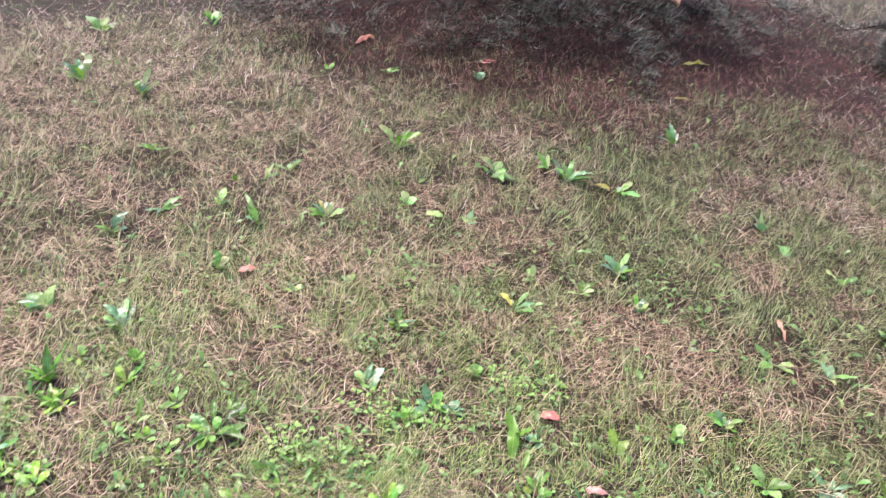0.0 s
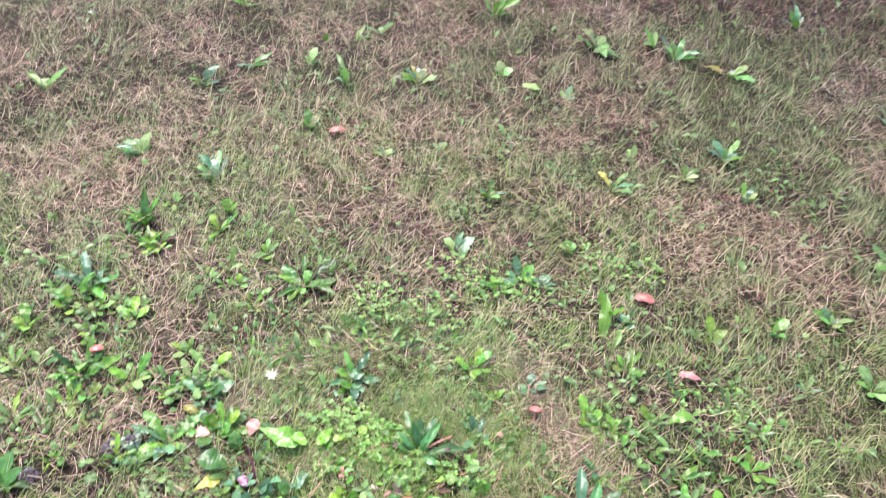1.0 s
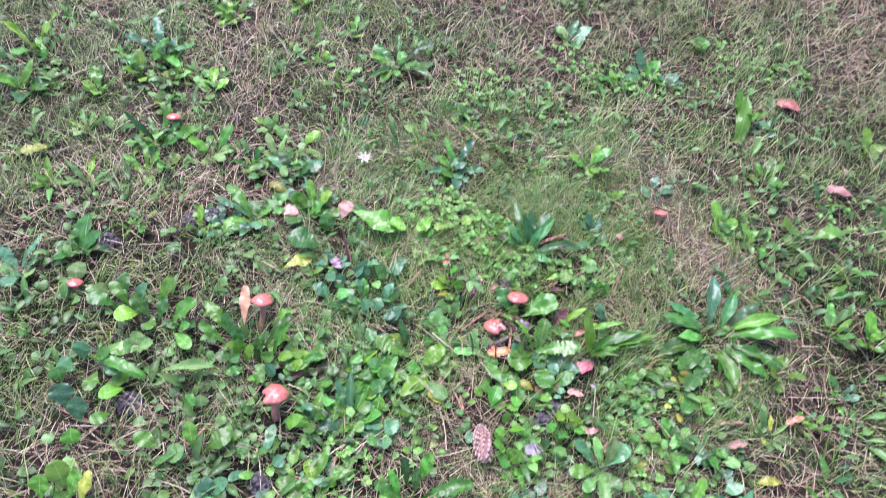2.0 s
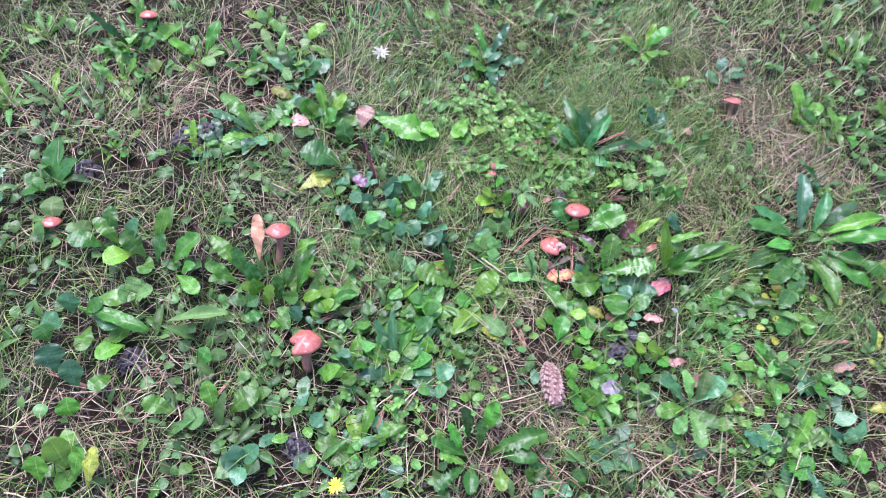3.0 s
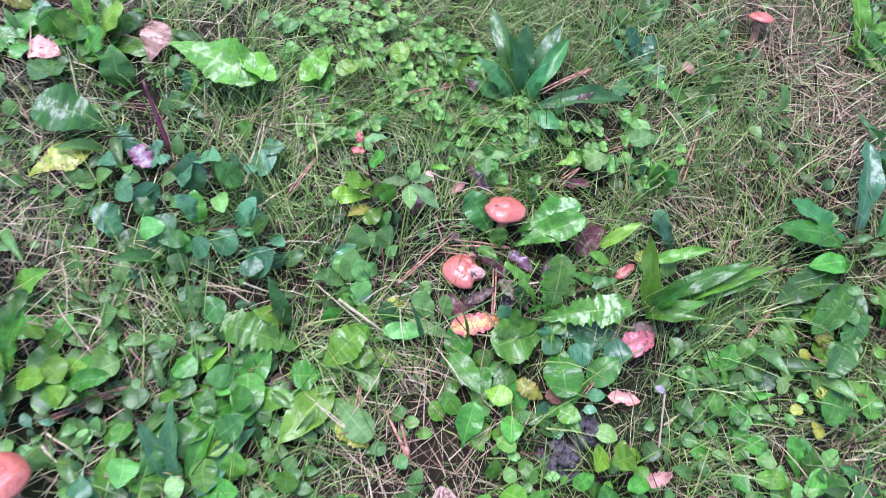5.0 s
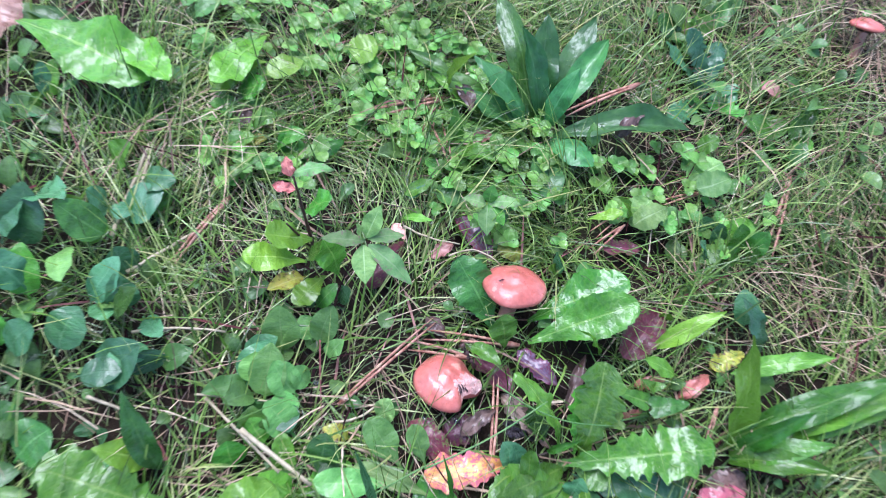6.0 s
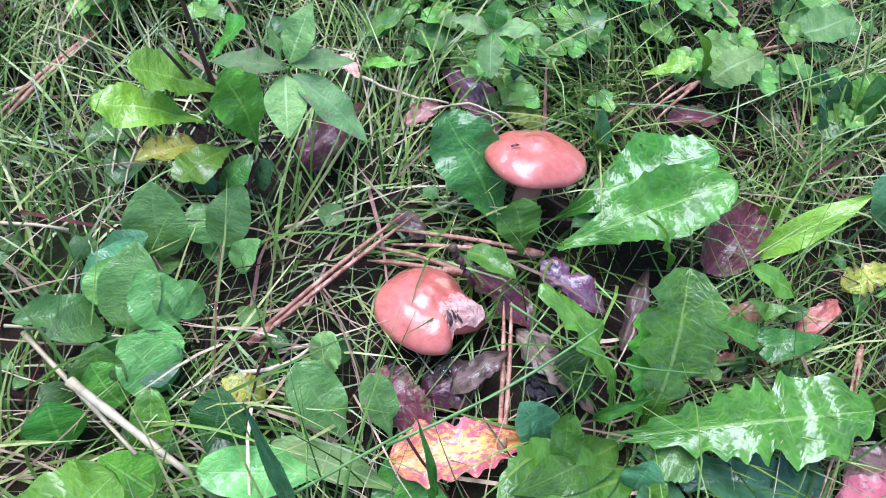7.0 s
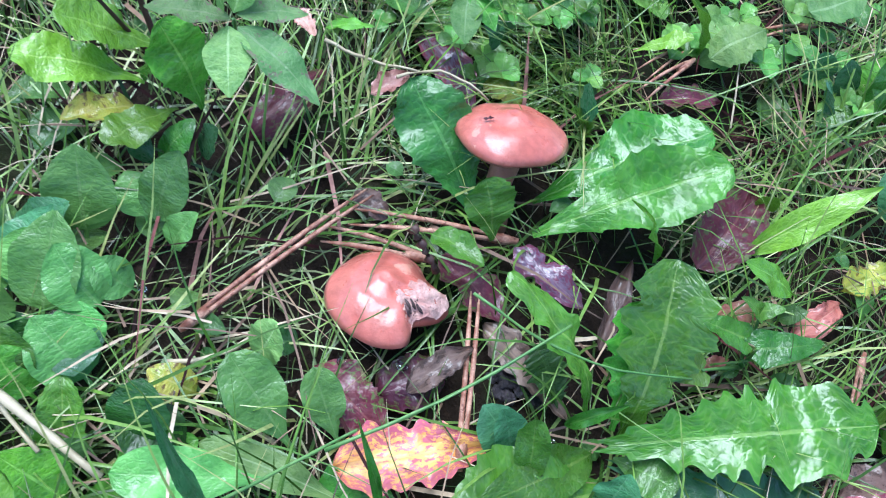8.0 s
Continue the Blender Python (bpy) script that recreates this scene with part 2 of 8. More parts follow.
WINESTEM = plain_material("wine_red_stem", (0.06, 0.010, 0.022), (0.13, 0.03, 0.05), 80, (0.3, 0.5), 0.5, 0.0005)
GREENSTEM = plain_material("green_stem", (0.07, 0.18, 0.04), (0.14, 0.26, 0.07), 80, (0.35, 0.55), 0.3, 0.0004)
BARK = plain_material("bark", (0.022, 0.015, 0.012), (0.05, 0.034, 0.026), 9, (0.8, 0.95), 0.9, 0.01, spec=0.15, stretch=(1, 1, 0.3))
CONE = plain_material("cone_scale", (0.22, 0.115, 0.10), (0.38, 0.22, 0.19), 120, (0.5, 0.8), 0.5, 0.0006)
CONETIP = plain_material("cone_scale_tip", (0.42, 0.28, 0.23), (0.54, 0.39, 0.33), 160, (0.5, 0.8), 0.5, 0.0005)
CAST = plain_material("worm_cast_soil", (0.058, 0.048, 0.057), (0.145, 0.120, 0.138), 1.2, (0.3, 0.6), 0.9, 0.001)
CAP = plain_material("mushroom_cap", (0.43, 0.108, 0.080), (0.53, 0.17, 0.13), 55, (0.25, 0.45), 0.4, 0.0007, spot=(0.56, 0.25, 0.18), spot_at=0.62, spec=0.4)


def wet_patches(mat):
    n, l, bsdf = mat.node_tree.nodes, mat.node_tree.links, mat.node_tree.nodes["Principled BSDF"]
    pos = n.new("ShaderNodeNewGeometry").outputs["Position"]
    l.new(ranged(n, l, noisy(n, l, pos, 75.0, 5.0, 0.6), 0.47, 0.54, 0.08, 0.8), bsdf.inputs["Coat Weight"])
    bsdf.inputs["Coat Roughness"].default_value = 0.15


wet_patches(CAP)
STEM = plain_material("mushroom_stem", (0.38, 0.15, 0.10), (0.52, 0.27, 0.19), 90, (0.4, 0.6), 0.4, 0.0006, stretch=(1, 1, 0.2))
GILL = plain_material("mushroom_gills", (0.05, 0.028, 0.026), (0.13, 0.075, 0.07), 140, (0.4, 0.7), 0.3, 0.0004)
FLESH = plain_material("torn_mushroom_flesh", (0.499, 0.250, 0.216), (0.645, 0.421, 0.370), 170, (0.25, 0.5), 0.8, 0.0010, spot=(0.100, 0.045, 0.040), spot_at=0.62)
PETAL = plain_material("yellow_petal", (0.75, 0.62, 0.03), (0.85, 0.74, 0.08), 90, (0.4, 0.6), 0.2, 0.0004)
STARPETAL = plain_material("pale_dry_ray", (0.52, 0.46, 0.36), (0.62, 0.56, 0.46), 90, (0.4, 0.6), 0.2, 0.0004)


def drop_material():
    mat, n, l, bsdf = material("water_drop")
    bsdf.inputs["Transmission Weight"].default_value, bsdf.inputs["IOR"].default_value, bsdf.inputs["Roughness"].default_value = 1.0, 1.33, 0.02
    return mat


def soil_material():
    mat, n, l, bsdf = material("lawn_soil")
    pos = n.new("ShaderNodeNewGeometry").outputs["Position"]
    big, mid, fine = noisy(n, l, pos, 2.5, 4.0), noisy(n, l, pos, 38.0, 6.0, 0.7), noisy(n, l, pos, 420.0, 4.0)
    tone = mixed(n, l, ranged(n, l, mid, 0.35, 0.65), (0.009, 0.006, 0.004), (0.024, 0.016, 0.011))
    tone = mixed(n, l, ranged(n, l, noisy(n, l, pos, 14.0, 5.0), 0.5, 0.68), tone, (0.016, 0.028, 0.008))
    tone = mixed(n, l, ranged(n, l, fine, 0.55, 0.75, 0.0, 0.5), tone, (0.05, 0.03, 0.02))
    tone = mixed(n, l, ranged(n, l, big, 0.4, 0.65, 0.0, 0.4), tone, (0.030, 0.024, 0.012))
    l.new(tone, bsdf.inputs["Base Color"])
    bsdf.inputs["Roughness"].default_value, bsdf.inputs["Specular IOR Level"].default_value = 0.9, 0.15
    l.new(bumped(n, l, math_node(n, l, "ADD", mid, math_node(n, l, "MULTIPLY", fine, 0.3)), 0.9, 0.006), bsdf.inputs["Normal"])
    return mat


DROP, SOIL = drop_material(), soil_material()


# ---- helpers ----
def finish(bm, name, mat, smooth=True):
    me = bpy.data.meshes.new(name)
    bm.to_mesh(me)
    bm.free()
    if smooth:
        me.shade_smooth()
    me.materials.append(mat)
    return me


def part(name, bm, mat, parent, label="", smooth=True):
    ob = new(name, finish(bm, name, mat, smooth))
    ob.parent = parent
    if parent:
        ob.matrix_parent_inverse = parent.matrix_world.inverted()
    if label:
        tagged(ob, label)
    return ob


def swell(x, y):
    """The lawn's small rise and fall: almost flat where the mushrooms stand."""
    far = min(1.0, max(0.0, math.hypot(x - 0.1, y - 0.1) - 0.5) / 2.5)
    return 0.05 * far * noise.noise((x * 0.7, y * 0.7, 3.1)) - 0.004 + 0.003 * noise.noise((x * 9, y * 9, 0.5))


def thing(name, x, y, z, label, category, group=""):
    ob = new(name)
    ob.matrix_world = pose(x, y, z)
    ob.empty_display_size = 0.02
    return tagged(ob, label, category, group)


# ---- leaves ----
def outline(kind, s, k):
    """Half width at s along the leaf, 1 at its widest."""
    if kind == "lance":
        return max(0.05, math.sin(math.pi * min(1, s ** 0.9)) ** 0.85) * (1 - 0.12 * s)
    if kind == "toothed":
        body = (0.10 + 0.9 * min(1, s / 0.55) ** 1.3) * min(1.0, math.sqrt(max(0.0, 1 - ((s - 0.62) / 0.38) ** 2)) if s > 0.62 else 1.0)
        q = (s * 10 + 0.3 * k + 0.35 * math.sin(s * 13 + k)) % 1
        return body * (1 + (0.11 + 0.05 * math.sin(s * 23 + k)) * (q ** 1.8 - 0.4) * (min(1, (s - 0.2) / 0.1) if 0.2 < s < 0.97 else 0))
    if kind == "scalloped":
        body = (0.10 + 0.9 * min(1, s / 0.6) ** 1.2) * (math.sqrt(max(0.0, 1 - ((s - 0.7) / 0.3) ** 2)) if s > 0.7 else 1.0)
        lobe = 0.5 + 0.5 * math.cos(6.2832 * (s * 5.6 + 0.31 * k))
        return body * (1 - 0.34 * lobe ** 1.6 * min(1.0, (1 - s) * 5)) * (1 + 0.05 * math.sin(s * 90))
    if kind == "lobed":
        body = (0.14 + 0.86 * min(1, s / 0.62) ** 0.9) * (math.sqrt(max(0.0, 1 - ((s - 0.72) / 0.28) ** 2)) if s > 0.72 else 1.0)
        if s < 0.12 or s > 0.95:
            return body * (0.6 if s < 0.12 else 1)
        q = (s * (8.2 + 0.5 * (k % 3)) + 0.17 * k + 0.4 * math.sin(s * 11 + k)) % 1
        tooth = max(0.0, 1 - abs(q - 0.32) / (0.32 if q < 0.32 else 0.46)) ** 1.25
        deep = 0.34 + 0.12 * math.sin(s * 19 + 2.3 * k)
        return body * (1.06 - deep * (1 - tooth) + 0.02 * math.sin(s * 70 + k))
    if kind == "oval":
        if s < 0.15:
            return 0.07
        q = ((s - 0.15) / 0.85) ** (0.78 + 0.07 * (k % 3))
        return 0.06 + 0.94 * max(0.0, 1 - abs(2 * q - 1) ** 2.1) ** 0.8 + 0.012 * math.sin(s * 40 + k)
    if kind == "heart":
        return 0.92 * max(0.0, 1 - s) ** 0.55 * min(1.0, (s + 0.02) / 0.12) ** 0.5 * (1.12 - 0.12 * s)
    if kind == "strap":
        return (0.30 + 0.70 * min(1.0, s / 0.45) ** 1.1) * (1 - max(0.0, (s - 0.55) / 0.45) ** 2.2)
    if kind == "spoon":
        q = min(1.0, max(0.0, (s - 0.08) / 0.5))
        return (0.10 + 0.90 * q * q * (3 - 2 * q)) * (math.sqrt(max(0.0, 1 - ((s - 0.66) / 0.34) ** 2)) if s > 0.66 else 1.0)
    if kind == "blade":
        return (0.55 + 0.45 * min(1, s / 0.3)) * (1 - max(0, (s - 0.45) / 0.55) ** 1.7)
    if kind == "round":
        q = math.sqrt(max(0.0, 1 - (2 * min(1, s ** 0.9) - 1) ** 2))
        return q * (1 + 0.12 * (((s * 9 + 0.3 * k) % 1) - 0.5))
    if kind == "ragged":
        q = math.sin(math.pi * s ** 0.85) ** 0.75 if 0 < s < 1 else 0.0
        return q * (0.85 + 0.45 * noise.noise((s * 4.0, k * 3.7, 0.0)) + 0.22 * noise.noise((s * 15.0, k * 2.1, 4.0)))
    q = math.sin(math.pi * s ** 0.8)
    return max(0.03, q)


STEPS = {"lobed": 76, "toothed": 60, "scalloped": 60, "round": 34, "ragged": 40, "lance": 18, "strap": 20, "heart": 22, "blade": 14, "spoon": 22, "oval": 20}
MESHES = {}


def leaf_mesh(kind, mat, k, coarse=False):
    """A leaf of unit length along +y and unit width along x: arched, folded at the midrib, wavy and thin-edged."""
    key = (kind, mat.name, k, coarse)
    if key in MESHES:
        return MESHES[key]
    n, m = (max(12, STEPS[kind] // 3), 2) if coarse else (STEPS[kind], 6 if kind in ("round", "ragged") else 4)
    rng = random.Random(f"{kind}{k}")
    arch = (0.05, 0.12, 0.2, 0.28)[k % 4]
    fold = (0.10, 0.03, 0.16, -0.05)[k % 4]
    wav, sway = rng.uniform(0.015, 0.04), rng.uniform(-0.07, 0.07)
    dry = kind in ("round", "ragged")
    verts, faces, uvs = [], [], []
    for a in range(n + 1):
        s = a / n
        for b in range(m + 1):
            u = 2 * b / m - 1
            half = 0.5 * outline(kind, s, k + (0.4 if u > 0 and kind in ("lobed", "toothed", "scalloped") else 0))
            back = -0.07 * abs(u) ** 2 * (1 - s) if kind == "lobed" else -0.14 * abs(u) * (1 - s) ** 4 if kind == "heart" else 0
            x = u * half
            z = arch * 4 * s * (1 - s) * 0.5 + fold * abs(x) + 2.4 * wav * math.sin(s * 15 + x * 4 + k) * abs(x) + 0.03 * noise.noise((x * 4, s * 5, k * 7.3)) + 0.014 * noise.noise((x * 12, s * 14, k * 3.1)) - 0.018 * u ** 4 * math.sin(s * 8 + 2.1 * k)
            if dry:
                z += 0.07 * noise.noise((u * 1.2 + k, s * 2.4, 5.1)) + 0.05 * u * u * math.sin(k * 1.7) + 0.04
            verts.append((u * half + sway * math.sin(math.pi * s), s + back, z))
            uvs.append((b / m, s))
    for a in range(n):
        for b in range(m):
            i = a * (m + 1) + b
            faces.append((i, i + 1, i + m + 2, i + m + 1))
    me = bpy.data.meshes.new(kind + "_leaf")
    me.from_pydata(verts, [], faces)
    lay = me.uv_layers.new(name="UVMap")
    idx = np.empty(len(me.loops), int)
    me.loops.foreach_get("vertex_index", idx)
    lay.data.foreach_set("uv", np.array(uvs)[idx].ravel())
    me.shade_smooth()
    me.materials.append(mat)
    MESHES[key] = me
    return me


COUNT = [0]
COVERED = []
BARE = []


def lay_leaf(ob, base, tip, width, roll=0.0):
    """Pose of a unit leaf from base to tip with its upper side up."""
    b, t = Vector(base), Vector(tip)
    y = (t - b)
    length = max(y.length, 1e-4)
    y.normalize()
    x = y.cross(Vector((0, 0, 1)))
    x = x.normalized() if x.length > 1e-3 else Vector((1, 0, 0))
    z = x.cross(y)
    rot = Matrix((x, y, z)).transposed().to_4x4() @ Matrix.Rotation(radians(roll), 4, "Y")
    ob.matrix_world = Matrix.Translation(b) @ rot @ Matrix.Diagonal((width, length, length, 1))


def leaf(parent, kind, base, tip, width, mat, k=None, roll=0.0, label="", coarse=False):
    COUNT[0] += 1
    k = COUNT[0] % 8 if k is None else k
    ob = new("leaf", leaf_mesh(kind, mat, k, coarse))
    lay_leaf(ob, base, tip, width, roll)
    mid = Vector(base).lerp(Vector(tip), 0.55)
    COVERED.append((mid.x, mid.y, max(width, 0.35 * (Vector(tip) - Vector(base)).length) * 0.55))
    if parent:
        m = ob.matrix_world.copy()
        ob.parent = parent
        ob.matrix_parent_inverse = Matrix.Translation(parent.matrix_world.translation).inverted()
        ob.matrix_basis = m
    if label:
        tagged(ob, label)
    return ob


def fallen(kind, x, y, length, width, turn, mat, label, z=0.008, tilt=0.0, k=None):
    """A dead leaf that lies loose on the grass, centred at x, y."""
    ob = leaf(None, kind, (0, 0, 0), (0, 1, 0), 1, mat, k)
    ob.name = "fallen_leaf"
    COVERED[-1] = (x, y, 0.5 * max(length, width))
    d = Vector((math.cos(radians(turn)), math.sin(radians(turn)), math.sin(radians(tilt))))
    c = Vector((x, y, z))
    lay_leaf(ob, c - d * length / 2, c + d * length / 2, width)
    return tagged(ob, label, "leaf", "fallen leaves")


def tube(bm, points, radii, sides=7):
    rings = []
    for i, p in enumerate(points):
        p = Vector(p)
        d = (Vector(points[min(i + 1, len(points) - 1)]) - Vector(points[max(i - 1, 0)])).normalized()
        a = d.orthogonal().normalized()
        b = d.cross(a)
        rings.append([bm.verts.new(p + radii[i] * (math.cos(2 * math.pi * j / sides) * a + math.sin(2 * math.pi * j / sides) * b)) for j in range(sides)])
    for r0, r1 in zip(rings, rings[1:]):
        for j in range(sides):
            bm.faces.new((r0[j], r0[(j + 1) % sides], r1[(j + 1) % sides], r1[j]))
    bm.faces.new(rings[0][::-1])
    bm.faces.new(rings[-1])
    return bm


def stalk(parent, name, a, b, r, mat, bow=0.0, label=""):
    a, b = Vector(a), Vector(b)
    side = (b - a).cross(Vector((0, 0, 1)))
    side = side.normalized() if side.length > 1e-6 else Vector((1, 0, 0))
    pts = [a.lerp(b, i / 7) + side * bow * math.sin(math.pi * i / 7) for i in range(8)]
    return part(name, tube(bmesh.new(), pts, [r * (1 - 0.5 * i / 7) for i in range(8)]), mat, parent, label)


def needle_pair(a, b, r=0.0007, spread=0.004, mat=None, label="pair of dry reddish-brown pine needles lying in grass"):
    """Two slender needles joined at one end in a short sheath."""
    a, b = Vector(a), Vector(b)
    side = (b - a).cross(Vector((0, 0, 1))).normalized()
    bm = bmesh.new()
    for s in (-1, 1):
        pts = [a.lerp(b, i / 6) + side * s * (0.0007 + spread * (1 - i / 6)) + Vector((0, 0, 0.002 * math.sin(math.pi * i / 6))) for i in range(7)]
        tube(bm, pts, [r * (0.35 + 0.65 * min(1, i / 1.5)) for i in range(7)], 6)
    d = (b - a).normalized()
    tube(bm, [b - d * 0.006, b - d * 0.002, b + d * 0.003], [r * 1.9, r * 2.3, r * 1.2], 7)
    ob = new("pine_needles", finish(bm, "pine_needles", mat or NEEDLE))
    return tagged(ob, label, "pine needle", "fallen pine needles")


def stick(name, a, b, r, mat, label, category, bow=0.0):
    a, b = Vector(a), Vector(b)
    side = (b - a).cross(Vector((0, 0, 1))).normalized()
    pts = [a.lerp(b, i / 9) + side * bow * math.sin(math.pi * i / 9) + Vector((0, 0, 0.0005 * math.sin(i * 1.9))) for i in range(10)]
    ob = new(name, finish(tube(bmesh.new(), pts, [r * (1 - 0.35 * i / 9) * (1.2 if i % 3 == 0 else 1) for i in range(10)], 7), name, mat))
    return tagged(ob, label, category)


def rosette(name, x, y, radius, count, kind, mats, width, label, category, lift=(0.15, 0.55), start=0.0, spread=360.0, seed=1):
    """A plant whose leaves leave one root and lie out in a ring."""
    rng = random.Random(f"{name}{x:.3f}{y:.3f}{seed}")
    z0 = swell(x, y)
    p = thing(name, x, y, z0, label, category, "lawn weeds")
    if y > 0.8:
        count, radius, spread = rng.randint(4, count + 2), radius * rng.uniform(0.8, 1.3), rng.uniform(150, 360)
        start = rng.uniform(0, 360)
    for i in range(count):
        a = radians(start + spread * (i + rng.uniform(-0.42, 0.42)) / count)
        r = radius * rng.uniform(0.3 if y > 0.8 else 0.4, 1.15)
        e = rng.uniform(*lift)
        base = (x + 0.004 * math.cos(a), y + 0.004 * math.sin(a), z0 + 0.002)
        tip = (x + r * math.cos(a) * math.cos(e), y + r * math.sin(a) * math.cos(e) + 0.12 * r * math.sin(e), z0 + 0.004 + r * math.sin(e))
        pick = rng.choice((OLIVE, SHEEN, GREEN, BLUISH)) if y > 0.8 and rng.random() < 0.75 else rng.choice(mats)
        leaf(p, kind, base, tip, width * rng.uniform(0.5, 1.15) * (0.95 if y > 0.8 else 1), pick, rng.randrange(8), rng.uniform(-14, 14), coarse=y > 0.75)
    return p


def creeper(name, x, y, radius, count, kind, mats, size, label, slim=(0.48, 0.7), seed=1):
    """A creeping plant: short-stalked leaves crowd over a patch of soil."""
    rng = random.Random(f"{name}{x:.3f}{y:.3f}{seed}")
    p = thing(name, x, y, swell(x, y), label, "weed", "lawn weeds")
    for i in range(count):
        a, q = i * 2.39996 + rng.uniform(-0.5, 0.5), radius * math.sqrt((i + 0.5) / count) * rng.uniform(0.8, 1.15)
        bx, by = x + q * math.cos(a), y + q * math.sin(a)
        turn, length, e = a + rng.uniform(-1.4, 1.4), size * rng.uniform(0.6, 1.15), rng.uniform(0.0, 0.5)
        z = swell(bx, by) + rng.uniform(0.003, 0.016)
        tip = (bx + length * math.cos(turn) * math.cos(e), by + length * math.sin(turn) * math.cos(e), z + length * math.sin(e))
        leaf(p, kind, (bx, by, z), tip, length * rng.uniform(*slim), rng.choice(mats), rng.randrange(8), rng.uniform(-12, 12), coarse=True)
    return p


# ---- mushrooms ----
def mushroom(cx, cy, cz, r, height, lean, azimuth, label, dome=0.42, bite=None, lobes=(), wave=0.065, seed=0):
    """Cap, stem and gills about an axis that leans; bite is the sector in degrees where the rim is torn away."""
    rng = random.Random(seed)
    axis = Vector((math.sin(radians(lean)) * math.cos(radians(azimuth)), math.sin(radians(lean)) * math.sin(radians(azimuth)), math.cos(radians(lean))))
    foot = Vector((cx, cy, cz)) - axis * height
    root = thing("mushroom", foot.x, foot.y, foot.z, label, "mushroom", "pinkish mushrooms in the lawn")
    tilt = Matrix.Rotation(radians(lean), 4, Vector((-math.sin(radians(azimuth)), math.cos(radians(azimuth)), 0)))
    m = Matrix.Translation((cx, cy, cz)) @ tilt
    seg, rings = 96, 18

    def torn(ang):
        if not bite:
            return 0.0
        d = abs((ang - radians(bite[0]) + math.pi) % (2 * math.pi) - math.pi)
        w = radians(bite[1])
        return max(0.0, min(1.0, (w - d) / (0.28 * w))) * (0.86 + 0.2 * noise.noise((ang * 6, seed, 0)))

    def rim(ang):
        lump = 1 + wave * noise.noise((math.cos(ang) * 1.1 + seed, math.sin(ang) * 1.1, 0.7)) * 2
        for at, wide, much in lobes:
            d = (ang - radians(at) + math.pi) % (2 * math.pi) - math.pi
            lump += much * math.exp(-((d / radians(wide)) ** 2))
        return r * lump * (1 - (bite[2] if bite else 0) * torn(ang))

    bm = bmesh.new()
    top = bm.verts.new((0, 0, r * dome * 0.97))
    last, loops = None, []
    for i in range(1, rings + 1):
        s = i / rings
        loop = []
        for j in range(seg):
            a = 2 * math.pi * j / seg
            q = s if s < 0.86 else 0.86 + (s - 0.86) * 0.9
            rr = rim(a) * q ** 0.9 * 1.012
            h = r * dome * (1 - q ** 2.5) + r * 0.05 * noise.noise((math.cos(a) * s * 2.3, math.sin(a) * s * 2.3, seed + 2.0))
            h += r * 0.06 * math.exp(-((s / 0.16) ** 2)) - r * 0.035 * math.exp(-(((s - 0.32) / 0.14) ** 2))
            if s == 1:
                h -= r * 0.06
            loop.append(bm.verts.new((rr * math.cos(a), rr * math.sin(a), h)))
        loops.append(loop)
    for i in (1, 2, 3):
        loop = []
        for j in range(seg):
            a = 2 * math.pi * j / seg
            loop.append(bm.verts.new((rim(a) * (0.99 - 0.06 * i) * math.cos(a), rim(a) * (0.99 - 0.06 * i) * math.sin(a), -r * (0.12 + 0.02 * math.sin(i)))))
        loops.append(loop)
    for j in range(seg):
        bm.faces.new((top, loops[0][j], loops[0][(j + 1) % seg]))
    for l0, l1 in zip(loops, loops[1:]):
        for j in range(seg):
            bm.faces.new((l0[j], l1[j], l1[(j + 1) % seg], l0[(j + 1) % seg]))
    bmesh.ops.transform(bm, matrix=m, verts=bm.verts)
    part("cap", bm, CAP, root, "glossy wet salmon-pink cap with a low central hump")
    bm = bmesh.new()
    for j in range(64):
        a = 2 * math.pi * (j + 0.2 * rng.random()) / 64
        c, s_ = math.cos(a), math.sin(a)
        whole = rim(a) * (1 + 0.2 * torn(a) * (bite[2] / (1 - bite[2]) if bite else 0))
        pts = [bm.verts.new((rr * c, rr * s_, hh)) for rr, hh in ((r * 0.12, -r * 0.10), (whole * 0.93, -r * 0.06), (whole * 0.93, -r * 0.14), (r * 0.45, -r * 0.34), (r * 0.16, -r * 0.40))]
        w = Vector((-s_, c, 0)) * r * 0.006
        qts = [bm.verts.new(v.co + w) for v in pts]
        bm.faces.new(pts)
        bm.faces.new(qts[::-1])
        for k in range(5):
            bm.faces.new((pts[k], qts[k], qts[(k + 1) % 5], pts[(k + 1) % 5]))
    bmesh.ops.transform(bm, matrix=m, verts=bm.verts)
    part("gill_layer", bm, GILL, root, "dusky brown gills", smooth=False)
    start = Vector((cx, cy, cz)) - axis * (r * 0.15)
    side = axis.orthogonal().normalized()
    pts = [start.lerp(foot - axis * 0.004, i / 8) + side * r * 0.07 * math.sin(i * 0.8 + seed) for i in range(9)]
    part("stem", tube(bmesh.new(), pts, [r * (0.25 + 0.02 * math.sin(i * 1.3)) * (1 + 0.10 * (i / 8)) for i in range(9)], 14), STEM, root, "pinkish fibrous stem")
